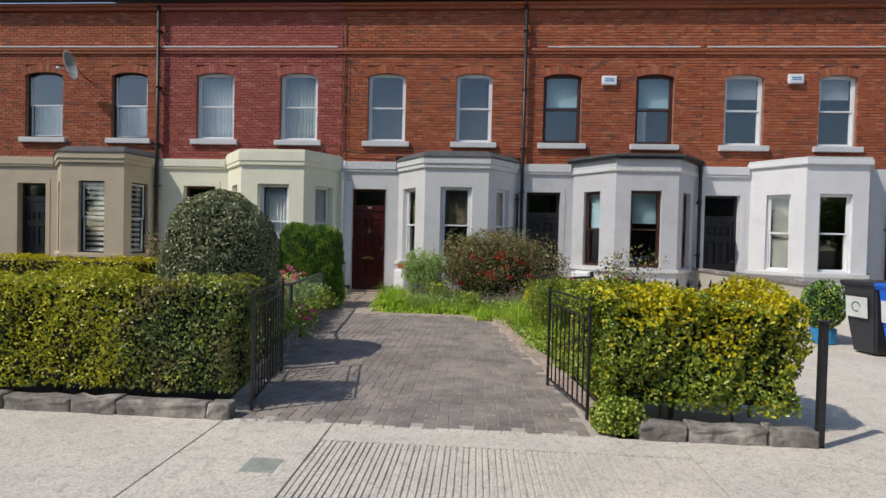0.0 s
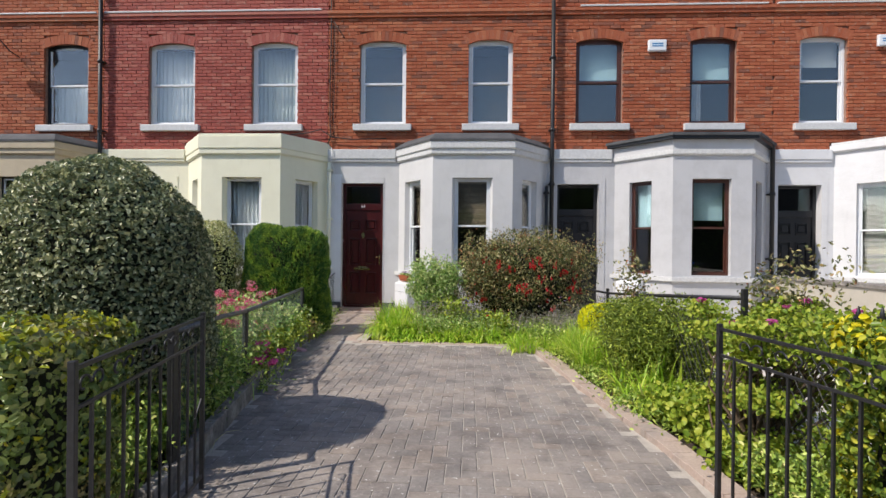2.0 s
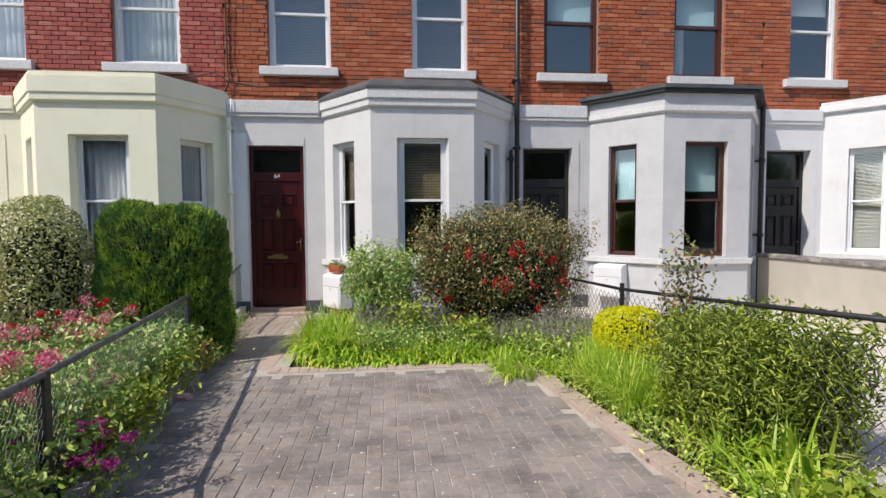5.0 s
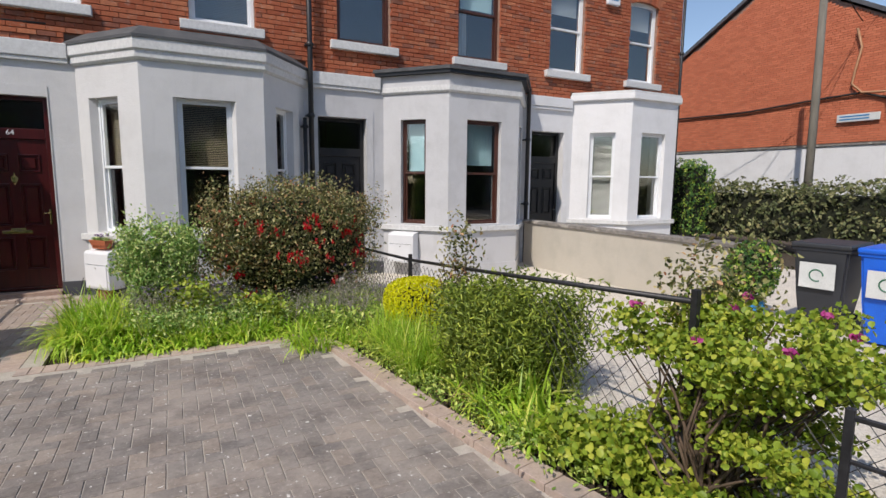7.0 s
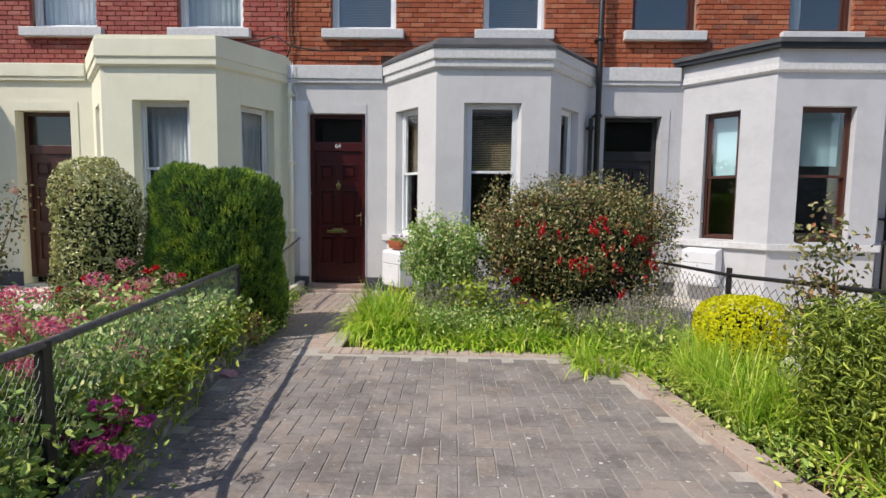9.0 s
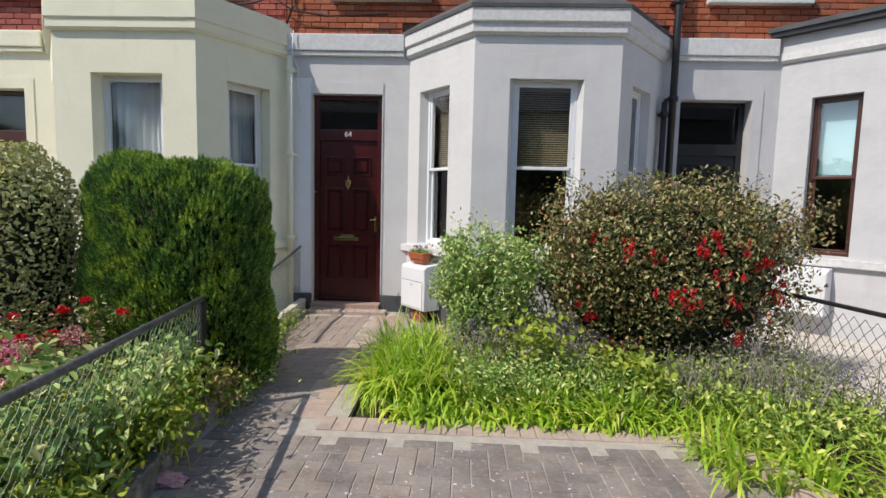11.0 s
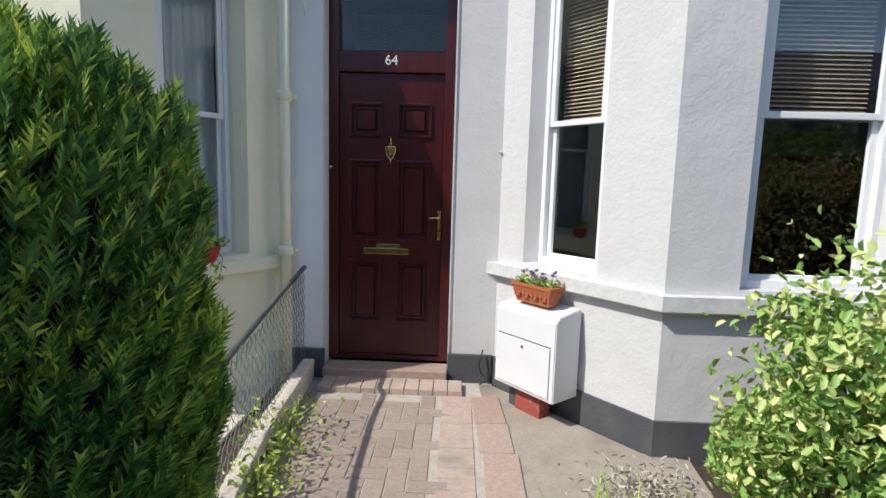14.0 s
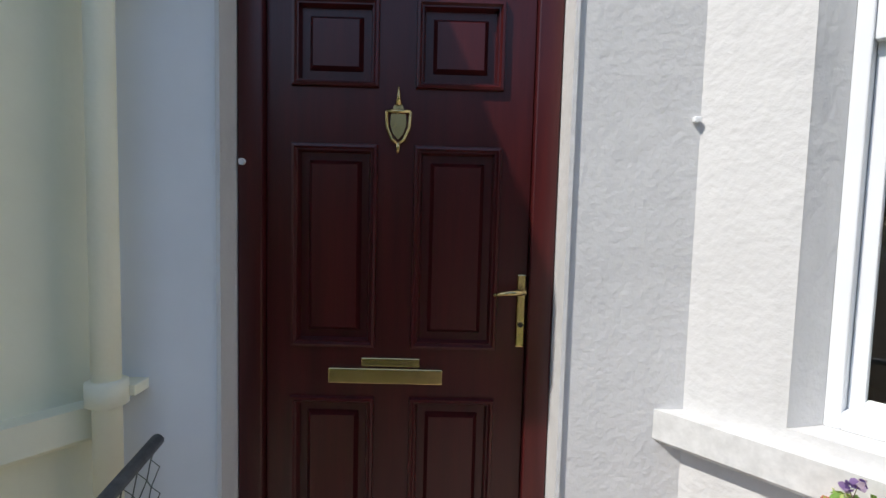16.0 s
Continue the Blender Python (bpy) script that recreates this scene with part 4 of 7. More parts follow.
def door_fittings():
    y = 0.16 - 0.022
    kn = part("knocker_back", prism(bmesh.new(), [(math.cos(a) * 0.016, math.sin(a) * 0.016) for a in [i * 0.785 for i in range(8)]], 0, 0.012), M["brass"], door, "brass urn-shaped knocker plate", matrix=pose(0.47, -0.024, 1.68, 90))
    bm = bmesh.new()
    tube(bm, [(0.47, -0.03, 1.57), (0.47, -0.034, 1.60)], [0.004, 0.008])
    for s in (-1, 1):
        tube(bm, [(0.47, -0.034, 1.595), (0.47 + s * 0.018, -0.036, 1.61), (0.47 + s * 0.033, -0.036, 1.645), (0.47 + s * 0.036, -0.036, 1.69), (0.47 + s * 0.020, -0.036, 1.695)], 0.005)
    tube(bm, [(0.435, -0.036, 1.692), (0.505, -0.036, 1.692)], 0.006)
    tube(bm, [(0.47, -0.034, 1.71), (0.47, -0.034, 1.74), (0.47, -0.034, 1.765)], [0.010, 0.005, 0.003])
    part("knocker", bm, M["brass"], door, "brass ring knocker", True, pose(0, 0, -0.02))
    bm = bmesh.new()
    prism(bm, [(-0.022, 0.03), (-0.024, 0.0), (-0.016, -0.028), (0, -0.045), (0.016, -0.028), (0.024, 0.0), (0.022, 0.03)], 0, 0.008)
    part("knocker_shield", bm, M["brass"], door, "brass shield behind the ring", matrix=pose(0.47, -0.024, 1.635, 90))
    bm = box(bmesh.new(), 0.27, 0.62, -0.036, -0.0225, 0.845, 0.893, 0.003)
    part("letter_plate", bm, M["brass"], door, "worn brass letter plate")
    bm = box(bmesh.new(), 0.37, 0.55, -0.030, -0.0225, 0.897, 0.925, 0.003)
    part("letter_flap", bm, M["brass"], door, "narrow brass bar above the letter plate")
    hd = part("handle_plate", box(bmesh.new(), 0.842, 0.869, -0.037, -0.0225, 0.97, 1.195, 0.004), M["brass"], door, "tall brass handle plate")
    bm = bmesh.new()
    tube(bm, [(0.855, -0.034, 1.145), (0.855, -0.078, 1.145)], 0.009, 10)
    tube(bm, [(0.857, -0.074, 1.145), (0.81, -0.078, 1.143), (0.765, -0.074, 1.135)], [0.009, 0.008, 0.006], 10)
    part("lever", bm, M["brass"], hd, "brass lever handle", True)
    part("keyhole", prism(bmesh.new(), [(math.cos(i * 0.785) * 0.008, math.sin(i * 0.785) * 0.008) for i in range(8)], 0, 0.004), M["black_frame"], hd, "dark keyhole", matrix=pose(0.855, -0.0375, 1.04, 90))
    part("bell_push", prism(bmesh.new(), [(math.cos(i * 0.6) * 0.010, math.sin(i * 0.6) * 0.010) for i in range(10)], 0, 0.012), M["upvc"], door, "small white bell push", matrix=pose(0.018, -0.056, 1.51, 90))
    tx = bpy.data.curves.new("number", "FONT")
    tx.body, tx.size, tx.extrude, tx.align_x = "64", 0.10, 0.003, "CENTER"
    t = new("house_number", tx)
    tx.materials.append(M["upvc"])
    t.parent = door
    t.matrix_basis = pose(0.47, -0.0565, 2.27, 90)
    tagged(t, "white house number 64 over the door")
    # Dark sheet put behind the door for the hall's darkness; no blind hangs here.
    part("hall_shade_sheet", box(bmesh.new(), 0.08, 0.87, 0.5, 0.51, G, 2.8), M["dark_room"], door, "near-black sheet painted as the unlit hall behind the fanlight")


door_fittings()
# Thin skin added over the wall, painted pale to brighten its shade.
tagged(part("door_pier_left", box(bmesh.new(), -0.335, -0.002, -0.004, 0.10, 0.12, 3.02, 0.002), M["pier"]), kind="structure")
for n, k, mat, lab in ((1, 0, "black_frame", "closed black front door with white frame"), (2, 1, "brown_wood", "closed dark brown front door"), (4, 3, "black_frame", "closed dark glazed front door in a grey wall"), (5, 4, "black_frame", "closed black front door in a white wall")):
    d0, d1 = HOUSES[k]["door"]
    dd, _ = panel_door(n, d0, d1, 2.12 if k != 0 else 2.3, mat, 0.22, True, lab)
    part("lever", tube(bmesh.new(), [(0.80, -0.06, 1.05), (0.86, -0.06, 1.05)], 0.01), M["chrome"], dd)

# door step with bricks set on edge
step = tagged(holder("door_step", (0, 0, 0)), "low red brick doorstep in front of the dark red door", "step")
part("step_slab", box(bmesh.new(), 0.002, 0.948, -0.10, 0.10, G - 0.1, -0.012, 0.006), M["paver_pink"], step)


# drain pipes
def drain_pipe(x, y, z0, z1, r, mat, label, collars=(), top=None):
    dp = tagged(holder("drainpipe", (x, y, 0)), label, "drainpipe")
    bm = tube(bmesh.new(), [(0, 0, z0), (0, 0, z1)] + (top or []), r, 14)
    part("pipe", bm, M[mat], dp, smooth=True)
    for z in collars:
        part("collar", tube(bmesh.new(), [(0, 0, z - 0.035), (0, 0, z - 0.03), (0, 0, z + 0.03), (0, 0, z + 0.035)], [r + 0.006, r + 0.016, r + 0.016, r + 0.008], 14), M[mat], dp, smooth=True)
        part("bracket", box(bmesh.new(), -r - 0.03, r + 0.03, r * 0.4, max(-y - 0.002, r * 0.5), z - 0.015, z + 0.015, 0.003), M[mat], dp)
    return dp


drain_pipe(-0.27, -0.085, -0.05, 3.28, 0.036, "cream", "cream painted round drainpipe beside the dark red door", (0.88, 2.0, 3.1))
drain_pipe(4.72, -0.12, G, 7.95, 0.045, "iron", "black iron downpipe running up between two houses", (1.2, 2.8, 4.0, 5.6, 7.2))
drain_pipe(-5.66, -0.12, G, 7.95, 0.045, "iron", "black iron downpipe running up between two houses", (1.2, 2.8, 4.0, 5.6, 7.2))
drain_pipe(4.60, -0.16, G, 2.75, 0.035, "iron", "short black waste pipe beside the bay", (1.0, 2.6))
drain_pipe(9.44, -0.12, G, 3.62, 0.045, "iron", "black downpipe from the bay gutter", (1.2, 2.6), [(-0.06, -0.05, 3.72)])
drain_pipe(14.28, -0.06, G, 7.95, 0.035, "iron", "thin black pipe at the end of the terrace", (2.0, 5.0))


# ---- plants: leaf and blade makers ----
def unit(a):
    return a / np.maximum(np.linalg.norm(a, axis=1, keepdims=True), 1e-9)


def leaves(name, P, N, size, mat, parent=None, label="", aspect=0.5, droop=0.2, lie=0.55, fold=0.18, kind="stuff", rounded=True):
    """Small folded leaves at P that face roughly along N."""
    n = len(P)
    size = np.broadcast_to(np.asarray(size, float), (n,)) * rng.uniform(0.7, 1.25, n)
    Nf = unit(unit(N) * lie + rng.normal(0, 0.42, (n, 3)))
    T = rng.normal(0, 1, (n, 3))
    T[:, 2] -= droop * 2
    T = unit(T - Nf * np.sum(T * Nf, axis=1, keepdims=True))
    B = np.cross(Nf, T)
    s = size[:, None]
    base, tip = P - T * s * 0.5, P + T * s * 0.5 - Nf * s * 0.14
    if rounded:
        side = B * s * aspect * 0.5 + Nf * s * fold
        other = -B * s * aspect * 0.5 + Nf * s * fold
        V = np.stack([base, P + side * 0.85 - T * s * 0.22, P + side * 0.9 + T * s * 0.18 - Nf * s * 0.05, tip, P + other * 0.9 + T * s * 0.18 - Nf * s * 0.05, P + other * 0.85 - T * s * 0.22], 1).reshape(-1, 3)
        k = np.arange(n)[:, None] * 6
        F = np.stack([k + [0, 1, 2], k + [0, 2, 3], k + [0, 3, 4], k + [0, 4, 5]], 1).reshape(-1, 3)
    else:
        left = P + B * s * aspect * 0.5 + Nf * s * fold - T * s * 0.05
        right = P - B * s * aspect * 0.5 + Nf * s * fold - T * s * 0.05
        V = np.stack([base, left, tip, right], 1).reshape(-1, 3)
        k = np.arange(n)[:, None] * 4
        F = np.stack([k + [0, 1, 2], k + [0, 2, 3]], 1).reshape(-1, 3)
    me = bpy.data.meshes.new(name)
    me.vertices.add(len(V))
    me.vertices.foreach_set("co", V.ravel())
    me.loops.add(F.size)
    me.loops.foreach_set("vertex_index", F.ravel().astype(np.int32))
    me.polygons.add(len(F))
    me.polygons.foreach_set("loop_start", np.arange(0, F.size, 3, dtype=np.int32))
    me.update(calc_edges=True)
    me.materials.append(FOL[mat] if mat in FOL else M[mat])
    ob = new(name, me)
    ob.parent = parent
    if kind:
        ob["kind"] = kind
    if label:
        ob["label"] = label
    return ob


def blades(name, bases, length, width, mat, parent=None, label="", spread=0.6, seg=4, curl=1.0, aim=None):
    """Strap leaves that rise from their bases and arch over."""
    n = len(bases)
    L = np.broadcast_to(length, (n,)) * rng.uniform(0.65, 1.2, n)
    az = rng.uniform(0, 2 * np.pi, n)
    D = np.stack([np.cos(az), np.sin(az), np.zeros(n)], 1)
    if aim is not None:
        D = unit(D + aim)
    S = np.stack([-D[:, 1], D[:, 0], np.zeros(n)], 1)
    lean = rng.uniform(0.1, 1.0, n) * spread
    V = []
    pos = bases.copy()
    ang = lean * 0.5
    for j in range(seg + 1):
        w = width * (1 - (j / seg) ** 1.6) * (0.6 + 0.4 * min(1, j * 2 / seg)) + 0.0005
        V += [pos - S * w / 2, pos + S * w / 2]
        step = (L / seg)[:, None]
        pos = pos + (D * np.sin(ang)[:, None] + np.array([0, 0, 1]) * np.cos(ang)[:, None]) * step
        ang = ang + lean * curl * rng.uniform(0.4, 0.9, n)
    V = np.stack(V, 1).reshape(-1, 3)
    m = 2 * (seg + 1)
    k = np.arange(n)[:, None] * m
    F = np.concatenate([np.stack([k[:, 0] + 2 * j, k[:, 0] + 2 * j + 1, k[:, 0] + 2 * j + 3, k[:, 0] + 2 * j + 2], 1) for j in range(seg)])
    me = bpy.data.meshes.new(name)
    me.vertices.add(len(V))
    me.vertices.foreach_set("co", V.ravel())
    me.loops.add(F.size)
    me.loops.foreach_set("vertex_index", F.ravel().astype(np.int32))
    me.polygons.add(len(F))
    me.polygons.foreach_set("loop_start", np.arange(0, F.size, 4, dtype=np.int32))
    me.update(calc_edges=True)
    me.materials.append(FOL[mat])
    ob = new(name, me)
    ob.parent = parent
    ob["kind"] = "stuff"
    if label:
        ob["label"] = label
    return ob


def wobble(P, amp, freq=3.0, seed=0.0):
    x, y, z = P.T * freq + seed
    return amp * (np.sin(x * 1.3 + y * 0.7 + z * 1.1) + 0.6 * np.sin(x * 2.9 - z * 2.3 + 1.0) + 0.6 * np.sin(y * 3.1 + z * 2.7 + x) + 0.35 * np.sin(7.1 * x + 5.3 * y - 6.1 * z)) / 1.6


def shell_box(n, x0, x1, y0, y1, z0, z1, rad=0.12, amp=0.04, depth=0.10, bottom=False, taper=0.0):
    """Points and outward normals over a clipped hedge."""
    lx, ly, lz = x1 - x0, y1 - y0, z1 - z0
    areas = np.array([lx * lz, lx * lz, ly * lz, ly * lz, lx * ly])
    face = rng.choice(5, n, p=areas / areas.sum())
    u, v = rng.uniform(0, 1, n), rng.uniform(0, 1, n)
    P, N = np.zeros((n, 3)), np.zeros((n, 3))
    for f, (a, nv) in enumerate([("y0", (0, -1, 0)), ("y1", (0, 1, 0)), ("x0", (-1, 0, 0)), ("x1", (1, 0, 0)), ("z1", (0, 0, 1))]):
        m = face == f
        N[m] = nv
        if f < 2:
            P[m] = np.stack([x0 + u[m] * lx, np.full(m.sum(), y0 if f == 0 else y1), z0 + v[m] * lz], 1)
        elif f < 4:
            P[m] = np.stack([np.full(m.sum(), x0 if f == 2 else x1), y0 + u[m] * ly, z0 + v[m] * lz], 1)
        else:
            P[m] = np.stack([x0 + u[m] * lx, y0 + v[m] * ly, np.full(m.sum(), z1)], 1)
    lo, hi = np.array([x0 + rad, y0 + rad, z0 - 1]), np.array([x1 - rad, y1 - rad, z1 - rad])
    core = np.clip(P, lo, hi)
    d = P - core
    Nn = unit(d + N * 1e-3)
    out = rad + wobble(P, amp) - rng.exponential(depth / 2.5, n).clip(0, depth * 2)
    return core + Nn * out[:, None], Nn


def shell_blob(n, c, r, amp=0.12, depth=0.25, zmin=-1.0, power=2.0, freq=2.5, seed=0.0):
    N = unit(rng.normal(0, 1, (int(n * 1.6), 3)))
    N = N[N[:, 2] > zmin][:n]
    k = (np.abs(N) ** power).sum(1) ** (-1 / power) if power != 2.0 else np.ones(len(N))
    s = k * (1 + wobble(N * np.array(r), amp, freq, seed)) * (1 - rng.exponential(depth / 2.5, len(N)).clip(0, 0.7))
    return np.array(c) + N * np.array(r) * s[:, None], unit(N / np.array(r))


# Dark rounded filler, its colour standing for shade within the foliage.
def blob_core(name, c, r, f, parent, power=2.0, zmin=-1.0):
    bm = bmesh.new()
    bmesh.ops.create_icosphere(bm, subdivisions=3, radius=1)
    for v in bm.verts:
        n = np.array(v.co)
        k = (np.abs(n) ** power).sum() ** (-1 / power)
        w = 1 + float(wobble(np.array([n * 3]), 0.10)[0])
        v.co = Vector(np.array(c) + n * np.array(r) * f * k * w)
        v.co.z = max(v.co.z, G - 0.02)
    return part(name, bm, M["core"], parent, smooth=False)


# Dark solid that fills a hedge with painted shade.
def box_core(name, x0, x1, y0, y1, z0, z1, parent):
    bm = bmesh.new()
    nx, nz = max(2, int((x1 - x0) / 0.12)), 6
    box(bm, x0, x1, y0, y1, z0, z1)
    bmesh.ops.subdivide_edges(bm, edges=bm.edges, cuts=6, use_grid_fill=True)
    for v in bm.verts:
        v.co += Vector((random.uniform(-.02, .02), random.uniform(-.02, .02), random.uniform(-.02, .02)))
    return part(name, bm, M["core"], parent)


def twigs(name, base, tips, r0, r1, mat="bark", parent=None, bend=0.12, label=""):
    bm = bmesh.new()
    for t in tips:
        b = Vector(base) + Vector((random.uniform(-.05, .05), random.uniform(-.05, .05), 0))
        t = Vector(t)
        mid = (b + t) / 2 + Vector((random.uniform(-bend, bend), random.uniform(-bend, bend), random.uniform(0, bend)))
        q = [b.lerp(mid, 0.5) + Vector((random.uniform(-.02, .02), 0, 0)), mid, mid.lerp(t, 0.5) + Vector((0, random.uniform(-.02, .02), 0))]
        tube(bm, [b, q[0], q[1], q[2], t], [r0, r0 * 0.8 + r1 * 0.2, (r0 + r1) / 2, r0 * 0.2 + r1 * 0.8, r1], 5, False)
    ob = part(name, bm, M[mat], parent, label, True)
    ob["kind"] = "stuff"
    return ob


# ---- front hedges on their kerbs ----
def kerb_row(label, x0, x1, y, lengths, h=0.125):
    k = tagged(holder("garden_kerb", (0, 0, 0)), label, "kerb")
    x, i = x0, 0
    while x < x1 - 0.05:
        l = min(lengths[i % len(lengths)], x1 - x)
        hh = h + random.uniform(-0.012, 0.012)
        bm = box(bmesh.new(), x + 0.006, x + l - 0.006, y, y + 0.15, G - 0.05, G + hh, 0.018)
        bmesh.ops.subdivide_edges(bm, edges=bm.edges, cuts=2, use_grid_fill=True)
        for v in bm.verts:
            w = float(wobble(np.array([v.co[:]]), 0.014, 11.0, i)[0])
            v.co += Vector((0, w, w * 0.6))
        part("kerb_stone", bm, M["kerb"], k)
        x += l
        i += 1
    return k


kerb_row("weathered granite kerb stones under the clipped green hedge", -5.0, 1.48, EDGE - 0.02, [0.95, 0.62, 0.42, 0.8, 0.7])
kerb_row("weathered granite kerb stones under the golden hedge", 4.86, 6.24, EDGE - 0.02, [0.38, 0.62, 0.46, 0.12], 0.135)


def hedge(name, label, boxdims, n, size, mat, core_in=0.10, amp=0.04, category="hedge", other=None, share=None, rad=0.12, depth=0.10):
    h = tagged(holder(name, ((boxdims[0] + boxdims[1]) / 2, (boxdims[2] + boxdims[3]) / 2, G)), label, category)
    inv = Matrix.Translation(-h.matrix_basis.translation)
    P, N = shell_box(n, *boxdims, amp=amp, rad=rad, depth=depth)
    second = rng.uniform(0, 1, n) < share(P) if other else np.zeros(n, bool)
    P = P - np.array(h.matrix_basis.translation)
    leaves("foliage", P[~second], N[~second], size, mat, h, aspect=0.6, lie=0.7)
    if other:
        leaves("young_foliage", P[second], N[second], size, other, h, "bright yellow-green young leaves", aspect=0.6, lie=0.7)
    x0, x1, y0, y1, z0, z1 = boxdims
    # Solid dark core in place of the shade between the leaves.
    c = box_core("shade_core", x0 + core_in, x1 - core_in, y0 + core_in, y1 - core_in, z0 + 0.02, z1 - core_in, h)
    c.matrix_basis = inv
    b = h.matrix_basis.translation
    tips, bm = [], bmesh.new()
    for i in range(int((x1 - x0) * 5)):
        x = random.uniform(x0 + 0.15, x1 - 0.15)
        y = random.uniform(y0 + 0.15, y1 - 0.15)
        tube(bm, [(x, y, G - 0.05), (x + random.uniform(-.06, .06), y + random.uniform(-.05, .05), z0 + 0.15)], [0.016, 0.010], 5, False)
    s = part("stems", bm, M["bark"], h, smooth=True, matrix=inv)
    s["kind"] = "stuff"
    return h


def left_share(P):
    return np.clip((0.66 - P[:, 0]) / 0.40, 0, 0.95) * np.clip(0.95 + wobble(P, 0.4, 2.6) + (P[:, 2] - 0.6) * 0.6, 0, 1) + 0.30 * (P[:, 2] > 0.97) + 0.05


def right_share(P):
    return np.clip(0.10 + (P[:, 2] - 0.70) * 1.7 + (P[:, 0] - 5.3) * 0.62 + wobble(P, 0.45, 2.6), 0.03, 0.95)


hedge("clipped_hedge", "clipped green privet hedge with yellow-green patches behind a granite kerb", (-5.0, 1.44, -9.98, -9.32, 0.06, 1.07), 58000, 0.034, "privet", 0.13, 0.065, other="privet_sunny", share=left_share, rad=0.17, depth=0.15)
hedge("golden_hedge", "clipped golden yellow privet hedge beside the open iron gate", (4.56, 6.27, -9.98, -9.15, 0.10, 1.06), 25000, 0.039, "privet_mid", 0.15, 0.10, other="golden", share=right_share, rad=0.16, depth=0.20)
hedge("boundary_hedge", "flat-topped golden hedge in the garden behind", (-9.0, -1.15, -7.6, -6.6, 0.1, 1.06), 20000, 0.04, "golden", 0.06)
ivy = tagged(holder("ground_ivy", (4.68, -10.02, G)), "small green trailing plant at the foot of the golden hedge", "plant")
P, N = shell_blob(2200, (0, 0.05, 0.06), (0.22, 0.15, 0.20), amp=0.35, depth=0.9, zmin=-0.2)
leaves("foliage", P, N, 0.03, "willow", ivy, aspect=0.8)


def bush(name, label, c, r, n, size, mat, category="shrub", power=2.0, aspect=0.55, amp=0.12, depth=0.25, core=0.72, zmin=-1.0, stems=10, droop=0.2, seed=0.0, lie=0.55, lobes=0):
    """A shrub whose foliage lies about the centre c, standing on the ground below it."""
    h = tagged(holder(name, (c[0], c[1], G)), label, category)
    c0 = (0, 0, c[2] - G)
    P, N = shell_blob(n if not lobes else n // 3, c0, np.array(r) * (0.9 if lobes else 1.0), amp, depth, zmin, power, seed=seed)
    for k in range(lobes):
        a = unit(rng.normal(0, 1, (1, 3)))[0]
        a[1] = -abs(a[1]) if k % 3 else abs(a[1])
        a[2] = a[2] * 0.8 + 0.25
        q = np.array(c0) + a * np.array(r) * rng.uniform(0.62, 0.82)
        p, nn = shell_blob(2 * n // (3 * lobes), q, np.array(r) * rng.uniform(0.22, 0.42), 0.2, 0.6, -1.0, 2.0, seed=k * 1.7)
        P, N = np.concatenate([P, p]), np.concatenate([N, nn])
    P[:, 2] = np.maximum(P[:, 2], 0.01)
    leaves("foliage", P, N, size, mat, h, aspect=aspect, droop=droop, lie=lie)
    # Dark blob behind the leaves, painted as the shade inside the shrub.
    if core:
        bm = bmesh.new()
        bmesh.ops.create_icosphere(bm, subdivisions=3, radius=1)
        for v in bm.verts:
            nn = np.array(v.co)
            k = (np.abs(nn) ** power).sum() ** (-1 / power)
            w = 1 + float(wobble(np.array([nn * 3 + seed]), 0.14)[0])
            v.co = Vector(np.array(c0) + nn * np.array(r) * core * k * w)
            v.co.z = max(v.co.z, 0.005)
        part("shade_core", bm, M["core"], h)
    if stems:
        tips = [(random.uniform(-.7, .7) * r[0], random.uniform(-.7, .7) * r[1], c0[2] + random.uniform(-.1, .5) * r[2]) for _ in range(stems)]
        twigs("stems", (0, 0, -0.03), tips, 0.016, 0.004, parent=h)
    return h


# the round evergreen, cypress, variegated bush and rose beside the fence
bush("domed_evergreen", "tall dome-shaped grey-green evergreen shrub with small glossy leaves", (0.31, -7.97, 0.93), (0.68, 0.74, 1.05), 42000, 0.034, "dome", power=2.3, amp=0.05, depth=0.20, core=0.86, aspect=0.6)


